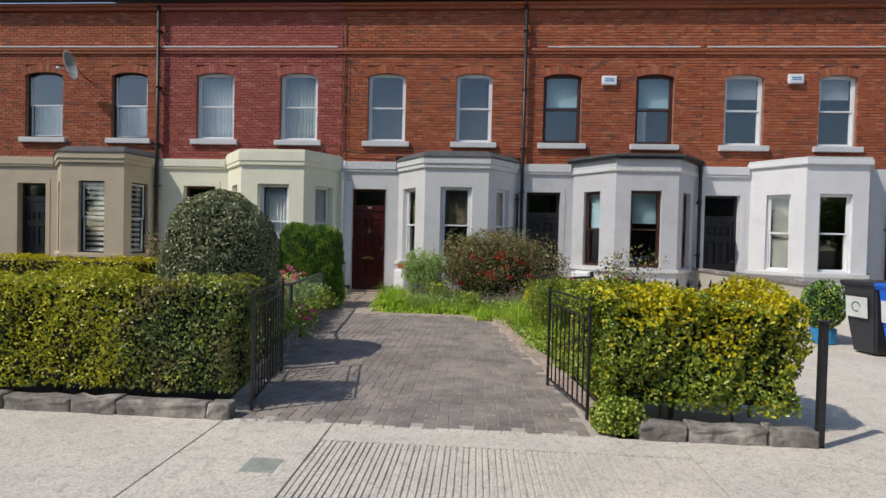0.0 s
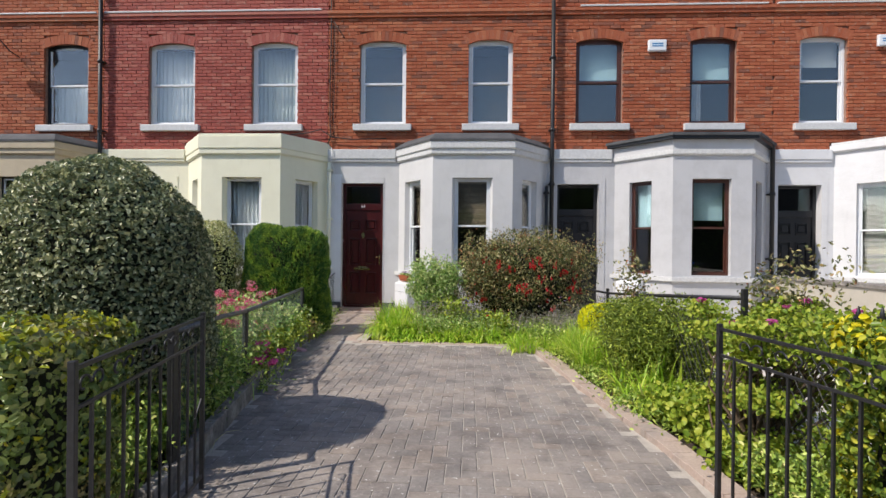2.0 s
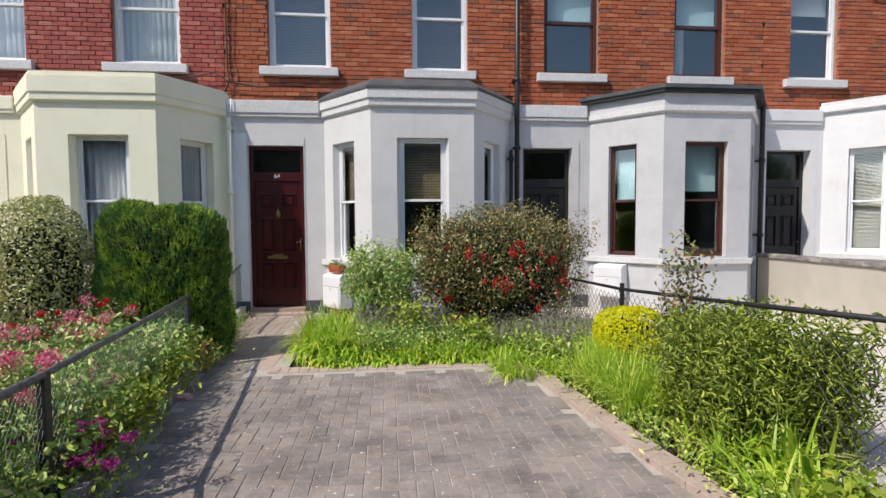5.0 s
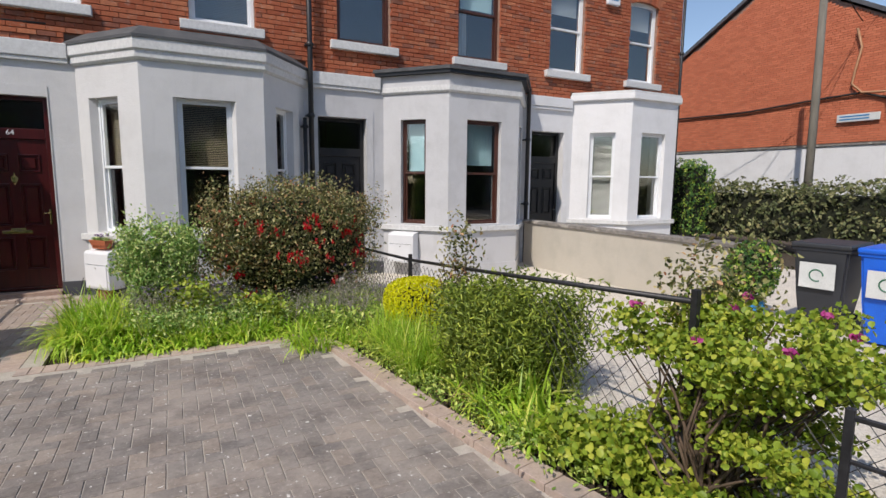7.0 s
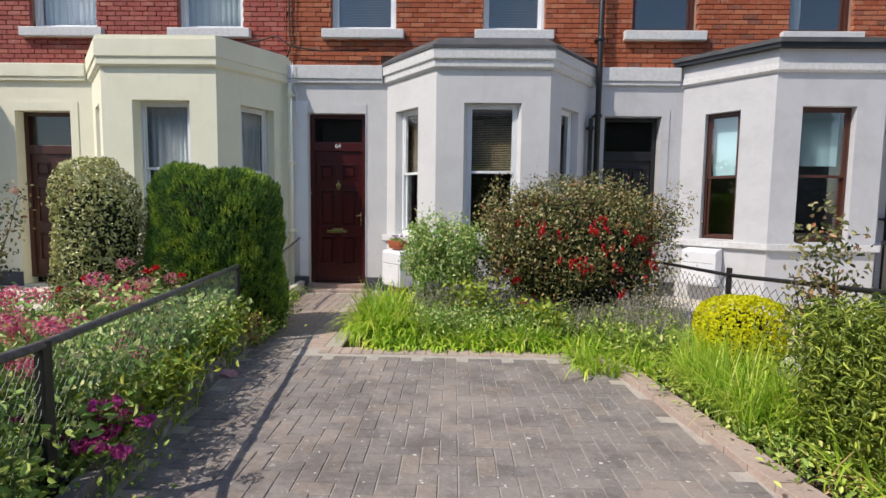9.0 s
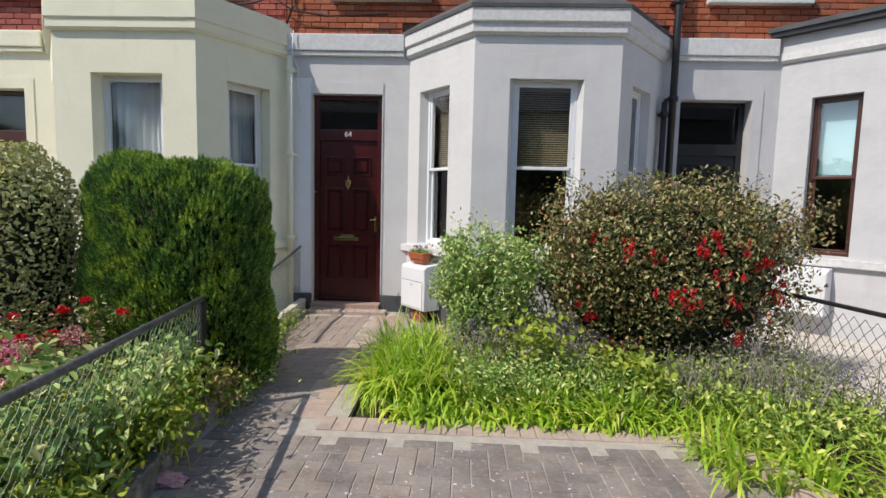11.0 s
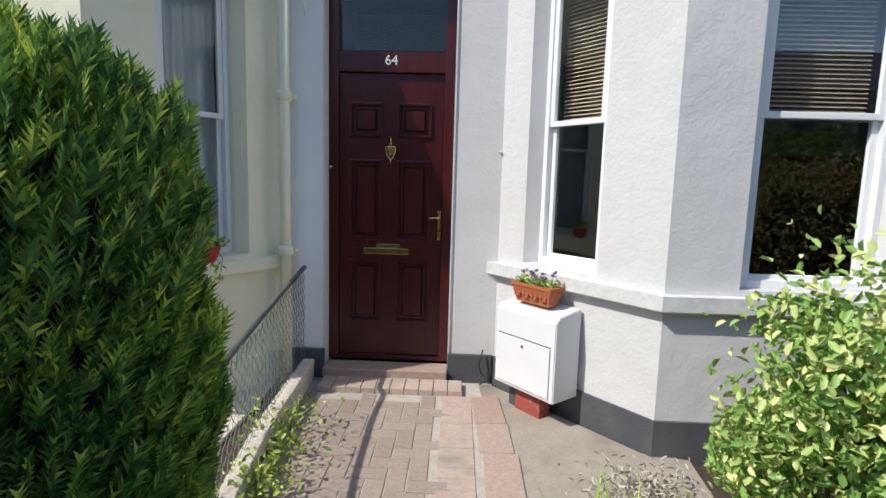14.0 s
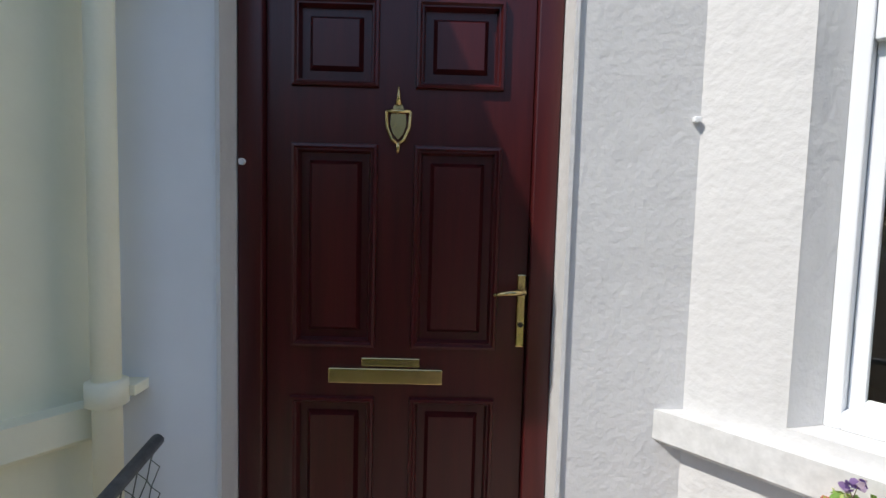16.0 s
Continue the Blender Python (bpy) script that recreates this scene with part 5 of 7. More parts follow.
def cypress():
    h = tagged(holder("clipped_cypress", (-0.17, -2.98, G)), "dense dark green cypress bush with a clipped flat top", "shrub")
    r = (0.70, 0.44, 0.92)
    c0 = (0, 0, 0.85)
    flat = lambda d: ((np.abs(d[..., 0]) ** 2.3 + np.abs(d[..., 1]) ** 2.3) ** (5 / 2.3) + np.abs(d[..., 2]) ** 5) ** (-1 / 5)
    N = unit(rng.normal(0, 1, (34000, 3)))
    rad = flat(N) * (1 + wobble(N * np.array(r), 0.055, 4.5)) * (1.01 - rng.exponential(0.06, 34000).clip(0, 0.5))
    P = np.array(c0) + N * np.array(r) * rad[:, None]
    P[:, 2] = np.maximum(P[:, 2], 0.02)
    up = unit(N * 0.6 + np.array([0, 0, 1.0]))
    # flat upright sprays: each a stalk with paired scales
    n = len(P)
    az = rng.uniform(0, 2 * np.pi, n)
    side = unit(np.cross(up, np.stack([np.cos(az), np.sin(az), np.zeros(n)], 1)))
    Vs, k = [], 0
    L = rng.uniform(0.03, 0.065, n)[:, None]
    for j in range(5):
        t = j / 5
        for s in (-1, 1):
            b = P + up * L * t
            tip = b + up * L * 0.38 + side * s * L * (0.42 - 0.3 * t)
            w = up * L * 0.13
            Vs += [b - w, b + w, tip]
    V = np.stack(Vs, 1).reshape(-1, 3)
    F = np.arange(len(V), dtype=np.int32)
    me = bpy.data.meshes.new("sprays")
    me.vertices.add(len(V))
    me.vertices.foreach_set("co", V.ravel())
    me.loops.add(len(F))
    me.loops.foreach_set("vertex_index", F)
    me.polygons.add(len(F) // 3)
    me.polygons.foreach_set("loop_start", np.arange(0, len(F), 3, dtype=np.int32))
    me.update(calc_edges=True)
    me.materials.append(FOL["cypress"])
    ob = new("foliage", me)
    ob.parent = h
    ob["kind"] = "stuff"
    # Near-black lump stands in for the shadowed inside of the bush.
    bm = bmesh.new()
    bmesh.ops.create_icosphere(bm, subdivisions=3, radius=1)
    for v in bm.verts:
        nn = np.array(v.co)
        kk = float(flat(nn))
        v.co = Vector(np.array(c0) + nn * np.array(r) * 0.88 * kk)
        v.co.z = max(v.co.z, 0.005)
    part("shade_core", bm, M["core"], h)
    twigs("stems", (0, 0, -0.03), [(0, 0, 0.4)], 0.04, 0.03, parent=h)


cypress()
bush("variegated_bush", "cream and green variegated evergreen bush beside the dark cypress", (-1.36, -3.15, 0.80), (0.44, 0.45, 0.95), 11000, 0.040, "variegated", power=2.6, amp=0.08, depth=0.3)


def climbing_rose(x, y, h, n, name="rose_bush", label="loose rose bush with pale pink flowers in the garden next door"):
    r = tagged(holder(name, (x, y, G)), label, "shrub")
    tips = [(random.uniform(-.55, .55), random.uniform(-.35, .35), random.uniform(0.5, 1.0) * h) for _ in range(16)]
    twigs("stems", (0, 0, -0.03), tips, 0.012, 0.003, parent=r)
    c = np.array(tips)[rng.integers(0, len(tips), n)]
    t = rng.uniform(0.3, 1.05, n)[:, None]
    P = c * t + rng.normal(0, 0.07, (n, 3))
    P[:, 2] = np.maximum(P[:, 2], 0.03)
    leaves("foliage", P, rng.normal(0, 1, (n, 3)) + [0, -0.4, 0.6], 0.045, "fuchsia", r, aspect=0.6)
    for i in range(9):
        q = np.array(tips[i]) + rng.normal(0, 0.05, 3)
        p, nn = shell_blob(26, q, (0.035, 0.035, 0.03), depth=0.6)
        leaves("rose_flower", p, nn, 0.035, "pale", r, aspect=0.9, kind="")


climbing_rose(-2.45, -3.6, 1.75, 4200)
climbing_rose(-3.7, -2.8, 1.5, 2200)
climbing_rose(-9.4, -2.2, 1.25, 1800, label="loose shrub below the tan painted bay")


def flowery(name, label, x0, x1, y0, y1, h, n, size, mat, category="plant", clump=30, z0=G, petals=None, heads=0, head_r=0.05, petal_n=60, aspect=0.5, petal=0.018, blade_n=0, blade_l=0.4, blade_mat="grass", slant=0.0):
    """A drift of plants: clumps of stems with leaves, blades and flower heads."""
    hd = tagged(holder(name, ((x0 + x1) / 2, (y0 + y1) / 2, z0)), label, category)
    cx, cy = (x0 + x1) / 2, (y0 + y1) / 2
    C = np.stack([rng.uniform(x0, x1, clump) - cx, rng.uniform(y0, y1, clump) - cy, np.zeros(clump)], 1)
    C[:, 0] += slant * C[:, 1]
    H = h * rng.uniform(0.6, 1.1, clump)
    i = rng.integers(0, clump, n)
    t = rng.beta(1.6, 1.1, n)
    P = C[i] + np.stack([rng.normal(0, 0.10, n) * (0.4 + t), rng.normal(0, 0.10, n) * (0.4 + t), H[i] * t], 1)
    P[:, 2] = np.maximum(P[:, 2], 0.015)
    Nn = np.stack([rng.normal(0, 0.5, n), rng.normal(-0.2, 0.5, n), np.ones(n)], 1)
    leaves("foliage", P, Nn, size, mat, hd, aspect=aspect)
    bm = bmesh.new()
    for k in range(clump):
        for _ in range(3):
            b = C[k] + np.append(rng.normal(0, 0.04, 2), -0.02)
            e = C[k] + np.array([rng.normal(0, 0.10), rng.normal(0, 0.10), H[k] * rng.uniform(0.7, 1.0)])
            tube(bm, [b, (b + e) / 2 + np.append(rng.normal(0, 0.02, 2), 0), e], [0.005, 0.004, 0.002], 4, False)
    st = part("stems", bm, FOL[mat], hd, smooth=True)
    st["kind"] = "stuff"
    if blade_n:
        j = rng.integers(0, clump, blade_n)
        blades("foliage", C[j] + np.concatenate([rng.normal(0, 0.07, (blade_n, 2)), np.zeros((blade_n, 1))], 1), blade_l, 0.012, blade_mat, hd, spread=0.9)
    for k in range(heads):
        j = k % clump
        q = C[j] + np.array([rng.normal(0, 0.12), rng.normal(0, 0.12), H[j] * rng.uniform(0.95, 1.15)])
        p, nn = shell_blob(petal_n, q, (head_r, head_r, head_r * 0.7), depth=0.5)
        leaves("flower", p, nn, petal, petals, hd, aspect=0.8, kind="")
    return hd


# the raised bed by the fence: valerian, daisies, weeds
flowery("valerian", "pink valerian with clustered flower heads over grey-green leaves", -0.85, 0.28, -6.9, -4.4, 0.80, 6500, 0.062, "rose", clump=46, petals="pink", heads=62, head_r=0.06, petal_n=70, petal=0.015)
flowery("weedy_border", "tangled green border plants growing through the fence", 0.10, 0.44, -6.5, -3.6, 0.60, 4200, 0.06, "rose", clump=44, slant=-0.14, blade_n=260, blade_l=0.3, blade_mat="grass")
flowery("leafy_border", "bright yellow-green broad leaves spilling over the path kerb", 0.14, 0.52, -6.0, -3.6, 0.48, 4600, 0.05, "geranium", clump=44, slant=-0.14, aspect=0.42, blade_n=160, blade_l=0.28)
flowery("weedy_border", "shaded green plants along the fence beside the iron gate", 0.55, 0.86, -9.0, -6.6, 0.58, 8000, 0.045, "weed", clump=50, slant=-0.14, blade_n=120, blade_l=0.3, blade_mat="weed")
flowery("valerian", "tall pink valerian heads standing above the tube rail", 0.10, 0.48, -7.0, -5.9, 0.96, 1500, 0.045, "rose", clump=20, petals="pink", heads=22, head_r=0.06, petal_n=80, petal=0.018)
flowery("purple_geranium", "purple cranesbill flowers low beside the fence post", 0.50, 0.78, -6.3, -5.8, 0.36, 500, 0.04, "weed", clump=6, petals="magenta", heads=26, head_r=0.04, petal_n=24, petal=0.032)
flowery("bellflower", "small blue-violet bellflowers spilling at the foot of the post", 0.55, 0.85, -6.7, -6.3, 0.14, 400, 0.03, "weed", clump=7, petals="violet", heads=10, head_r=0.025, petal_n=14, petal=0.024)
flowery("red_rose", "low rose bush with small red flowers and reddish leaves", -1.1, -0.25, -4.3, -3.2, 0.80, 3800, 0.042, "fuchsia", clump=20, petals="red", heads=12, head_r=0.035, petal_n=30, petal=0.028)
flowery("weedy_border", "low green weeds and dry grass under the mesh fence", -0.25, 0.22, -4.3, -3.0, 0.42, 3600, 0.045, "grass", clump=34, slant=-0.12, blade_n=220, blade_l=0.3, blade_mat="weed")
flowery("dry_tuft", "pale dry seed heads at the end of the mesh fence", 0.22, 0.36, -3.75, -3.35, 0.34, 260, 0.04, "dry", clump=6, blade_n=200, blade_l=0.32, blade_mat="dry")
flowery("wall_weeds", "small weeds at the foot of the path kerb", 0.02, 0.12, -2.2, -0.9, 0.20, 700, 0.04, "weed", clump=14, slant=-0.12)
flowery("wall_weeds", "small weeds at the foot of the path kerb", 0.25, 0.42, -3.6, -2.3, 0.22, 900, 0.04, "weed", clump=16, slant=-0.14)
flowery("garden_plants", "mixed green plants in the garden next door", -3.4, -1.0, -6.3, -3.6, 0.62, 8000, 0.055, "rose", clump=60, petals="pink", heads=12, head_r=0.06, petal_n=70, petal=0.018)
flowery("garden_plants", "dark ground cover behind the mesh fence", -1.3, -0.5, -2.2, -1.0, 0.10, 900, 0.05, "cypress", clump=20)

# the front bed under the bay
bush("fuchsia_bush", "large fuchsia bush with dark leaves and hanging red flowers", (3.90, -2.25, 0.77), (1.24, 0.62, 0.90), 40000, 0.041, "fuchsia", power=2.7, amp=0.20, depth=0.55, core=0.66, droop=0.6, lobes=46)
fu = bpy.data.objects["fuchsia_bush"]
for i in range(26):
    a = unit(rng.normal(0, 1, (1, 3)))[0]
    a[1] = -abs(a[1])
    a[2] = a[2] * 0.8
    a = a / np.linalg.norm(a)
    c = np.array([0, 0, 0.88]) + a * np.array([1.05, 0.64, 0.70]) * rng.uniform(0.95, 1.05)
    if c[2] < 0.2:
        continue
    for s in range(rng.integers(2, 6)):
        m = 12
        q = c + rng.normal(0, 0.05, 3) * [1, 0.6, 0.9]
        z = rng.uniform(0, 0.07, m)
        p = q + rng.normal(0, 0.010, (m, 3)) * [1, 1, 0] - np.stack([np.zeros(m), np.zeros(m), z], 1)
        leaves("flower", p, rng.normal(0, 1, (m, 3)) * [1, 1, 0.2], 0.036, "red", fu, aspect=0.34, droop=2.5, kind="")
sp = [(random.uniform(-1.1, 1.35), random.uniform(-.35, .3), random.uniform(1.42, 1.86)) for _ in range(44)]
twigs("long_shoots", (0, 0, 0.9), sp, 0.005, 0.0015, parent=fu)
pp = np.array(sp)[rng.integers(0, 44, 2600)] - np.stack([np.zeros(2600), np.zeros(2600), rng.uniform(0, 0.4, 2600)], 1) + rng.normal(0, 0.05, (2600, 3))
leaves("shoot_leaves", pp, rng.normal(0, 1, (2600, 3)), 0.036, "fuchsia", fu, aspect=0.4)

rose = bush("light_rose_bush", "light green leafy rose bush in front of the white bay", (2.30, -2.38, 0.56), (0.54, 0.34, 0.68), 12000, 0.038, "rose", amp=0.60, depth=1.5, core=0.0, stems=26, aspect=0.5, lie=0.4, lobes=24)
tips = [(random.uniform(-.15, .45), random.uniform(-.2, .2), random.uniform(1.15, 1.35)) for _ in range(9)]
twigs("long_shoots", (0, 0, 0.5), tips, 0.006, 0.002, parent=rose)
pp = np.array(tips)[rng.integers(0, 9, 420)] + rng.normal(0, 0.06, (420, 3)) - np.stack([np.zeros(420), np.zeros(420), rng.uniform(0, 0.35, 420)], 1)
leaves("shoot_leaves", pp, rng.normal(0, 1, (420, 3)) + [0, 0, 0.8], 0.042, "rose", rose, aspect=0.6)


def tuft(name, label, x0, x1, y0, y1, n, length, width, mat, spread=0.9, aim=None, category="plant", curl=1.0):
    h = tagged(holder(name, ((x0 + x1) / 2, (y0 + y1) / 2, G)), label, category)
    B = np.stack([rng.uniform(x0, x1, n) - (x0 + x1) / 2, rng.uniform(y0, y1, n) - (y0 + y1) / 2, np.full(n, -0.01)], 1)
    blades("foliage", B, length, width, mat, h, spread=spread, aim=aim, curl=curl)
    return h


def front_tuft(x, y, n, length, width, label):
    return tuft("strap_leaf_clump", label, x - 0.16, x + 0.16, y - 0.08, y + 0.10, n, length, width, "grass", 1.7, np.array([0, -0.55, 0]), curl=1.4)


tuft("strap_leaf_clump", "bright green strap-leaved clump spilling over the path edge", 1.42, 1.95, -3.25, -2.25, 1600, 0.58, 0.026, "grass", 1.4, np.array([-0.35, -0.45, 0]), curl=1.3)
tuft("strap_leaf_clump", "bright green strap leaves along the front of the bed", 1.6, 2.3, -3.35, -2.7, 900, 0.46, 0.028, "grass", 1.6, np.array([0, -0.6, 0]), curl=1.3)
tuft("strap_leaf_clump", "pale green broad leaves flopping over the paving edge", 1.6, 3.5, -3.56, -3.2, 900, 0.26, 0.036, "grass", 1.9, np.array([0, -0.9, 0]), curl=1.4)
flowery("weeds", "mixed small-leaved green weeds in the front of the bed", 2.1, 3.6, -3.35, -2.8, 0.40, 3800, 0.038, "rose", clump=30, aspect=0.42, blade_n=500, blade_l=0.36)
flowery("geranium_patch", "yellow-green leafy patch among the weeds below the fuchsia", 3.0, 3.5, -3.3, -2.9, 0.44, 900, 0.055, "geranium", clump=7, aspect=0.8)
flowery("geranium_patch", "yellow-green leafy patch beside the light rose", 2.45, 2.75, -3.1, -2.7, 0.62, 700, 0.055, "geranium", clump=5, aspect=0.8)
for x, y, n, l, w, lab in ((2.25, -3.25, 260, 0.40, 0.022, "bright green strap leaves at the front of the bed"), (2.75, -3.38, 240, 0.34, 0.030, "pale green broad strap leaves flopping over the paving"),
                           (3.2, -3.42, 240, 0.32, 0.032, "pale green broad strap leaves flopping over the paving"), (3.5, -3.45, 90, 0.26, 0.026, "pale green strap leaves at the corner of the bed")):
    front_tuft(x, y, n, l, w, lab)
tuft("strap_leaf_clump", "pale green strap leaves below the fuchsia", 3.55, 4.3, -4.3, -3.3, 520, 0.34, 0.024, "grass", 1.3, np.array([-0.5, -0.4, 0]))
tuft("day_lily", "tall bright green grassy clump beside the yellow shrub", 4.24, 4.76, -5.5, -4.4, 1500, 0.55, 0.013, "grass", 0.9, np.array([-0.2, -0.2, 0]))
tuft("agapanthus", "arching pale strap-leaved plants with some dry leaves", 4.42, 4.85, -6.9, -5.9, 240, 0.46, 0.03, "grass", 1.5)
tuft("agapanthus", "arching pale strap-leaved plant beside the mesh fence", 4.72, 4.95, -6.6, -6.2, 70, 0.50, 0.045, "grass", 1.0)
tuft("dry_leaves", "dry straw-coloured leaves lying between the plants", 4.35, 4.8, -6.6, -5.8, 70, 0.3, 0.02, "dry", 2.2)
flowery("lavender", "grey-green lavender stems with faded flower spikes", 1.95, 3.1, -3.1, -2.5, 0.56, 3600, 0.026, "lavender", clump=60, petals="violet", heads=40, head_r=0.018, petal_n=16, petal=0.012, aspect=0.35)
flowery("lavender", "faded lavender spikes in front of the fuchsia", 3.6, 4.6, -3.45, -2.9, 0.45, 1800, 0.026, "lavender", clump=34, aspect=0.3)
flowery("weeds", "low green weeds between the shrubs", 1.9, 4.2, -3.2, -2.6, 0.22, 3600, 0.055, "weed", clump=56)
flowery("weeds", "low green weeds between the shrubs", 4.30, 4.95, -7.3, -4.4, 0.16, 5200, 0.04, "weed", clump=110, slant=-0.1)
flowery("lavender", "grey lavender stems with faded spikes between the fuchsia and the fence", 4.25, 4.95, -3.6, -2.2, 0.58, 2600, 0.028, "lavender", clump=44, petals="violet", heads=26, head_r=0.018, petal_n=14, petal=0.012, aspect=0.35)
flowery("weeds", "dark green weeds under the end of the fuchsia", 3.9, 4.95, -3.9, -2.3, 0.30, 4200, 0.05, "weed", clump=60, blade_n=160, blade_l=0.3)
flowery("yellow_green_weed", "bright yellow-green leafy plant beside the light rose", 2.55, 2.8, -2.6, -2.4, 0.55, 500, 0.055, "geranium", clump=5, aspect=0.8)
flowery("silver_plant", "small silver-leaved plant beside the path", 1.8, 2.1, -1.75, -1.35, 0.16, 420, 0.04, "silver", clump=8, aspect=0.3)
bush("yellow_shrub", "small bright yellow-leaved evergreen shrub", (4.77, -4.40, 0.31), (0.33, 0.30, 0.30), 6500, 0.030, "yellow", amp=0.10, depth=0.14, core=0.62, power=2.8, aspect=0.6, stems=4)
flowery("willow_leaf_shrub", "mid green fountain-shaped shrub with narrow willow-like leaves", 4.55, 5.34, -6.35, -5.5, 0.92, 25000, 0.056, "willow", category="shrub", clump=64, aspect=0.20)
thin = bush("thin_rose", "thin upright rose with sparse leaves beside the mesh fence", (4.95, -5.05, 0.68), (0.24, 0.20, 0.68), 900, 0.045, "fuchsia", amp=0.3, depth=0.9, core=0.0, stems=12)


def geranium(x, y):
    h = tagged(holder("geranium_bush", (x, y, G)), "woody geranium bush with round yellow-green leaves and purple flowers", "shrub")
    tips = [(random.uniform(-.28, .62), random.uniform(-.58, .52), random.uniform(0.72, 1.06) if i % 3 else random.uniform(0.15, 0.6)) for i in range(90)]
    twigs("stems", (0.0, 0.0, -0.02), tips, 0.013, 0.004, parent=h, bend=0.18)
    n = 12000
    c = np.array(tips)[rng.integers(0, len(tips), n)]
    P = c + rng.normal(0, 0.07, (n, 3)) * [1, 1, 0.5]
    P[:, 2] = np.maximum(P[:, 2], 0.03)
    leaves("foliage", P, rng.normal(0, 0.5, (n, 3)) + [-0.1, -0.35, 0.9], 0.035, "geranium", h, aspect=0.85, fold=0.16)
    high = sorted(tips, key=lambda t: -t[2])
    for i in range(9):
        q = np.array(high[i * 4]) + [rng.normal(0, 0.05), -0.08, 0.07]
        p, nn = shell_blob(16, q, (0.03, 0.03, 0.015), depth=0.5)
        leaves("flower", p, nn + [0, -0.6, 0.4], 0.034, "magenta", h, aspect=0.7, kind="")
    return h


geranium(5.04, -7.74)
flowery("low_geranium", "low round-leaved geranium spreading to the paving edge", 4.62, 4.98, -7.5, -6.85, 0.28, 1500, 0.05, "geranium", clump=16, aspect=0.95)
flowery("low_geranium", "low round-leaved geranium spreading to the paving edge", 4.70, 5.0, -8.5, -7.7, 0.22, 1300, 0.05, "geranium", clump=18, aspect=0.95)
flowery("weeds", "green weeds behind the open iron gate", 4.75, 5.2, -9.0, -8.1, 0.30, 2400, 0.045, "weed", clump=40)
rl = bush("red_leaved_shrub", "tall thin shrub with reddish young leaves", (5.38, -7.45, 0.88), (0.36, 0.30, 0.42), 1900, 0.04, "fuchsia", amp=0.6, depth=1.3, core=0.0, stems=14)
log = tagged(part("cut_branch", tube(bmesh.new(), [(4.98, -7.62, G + 0.03), (5.16, -7.5, G + 0.09), (5.3, -7.38, G + 0.17)], [0.03, 0.028, 0.02], 9), M["bark"], None, "thick cut geranium branch lying low on the soil", True), category="branch")


# ---- fences and gates ----
def wire_mesh(name, p, q, z0, z1, pitch, r, mat, parent, height_fn=None):
    """Chain link between the ends p and q: zigzag wires side by side."""
    p, q = Vector((*p, 0)), Vector((*q, 0))
    L = (q - p).length
    d = (q - p) / L
    nrm = Vector((d.y, -d.x, 0))
    vs, fs = [], []
    half = pitch / 2
    for i in range(int(L / half) + 1):
        u0 = i * half
        zt = z1 if height_fn is None else height_fn(u0 / L)
        k, z, first = 0, z0, True
        while z <= zt:
            s = half / 2 if (k + i) % 2 else -half / 2
            c = p + d * (u0 + s) + Vector((0, 0, z)) + nrm * (0.003 if k % 2 else -0.003)
            b = len(vs)
            vs += [tuple(c + d * r), tuple(c - d * r * 0.5 + nrm * r), tuple(c - d * r * 0.5 - nrm * r)]
            if not first:
                for a in range(3):
                    fs.append((b - 3 + a, b - 3 + (a + 1) % 3, b + (a + 1) % 3, b + a))
            first = False
            z += half * 1.05
            k += 1
    ob = part(name, (vs, fs), M[mat], parent)
    ob["kind"] = "stuff"
    return ob


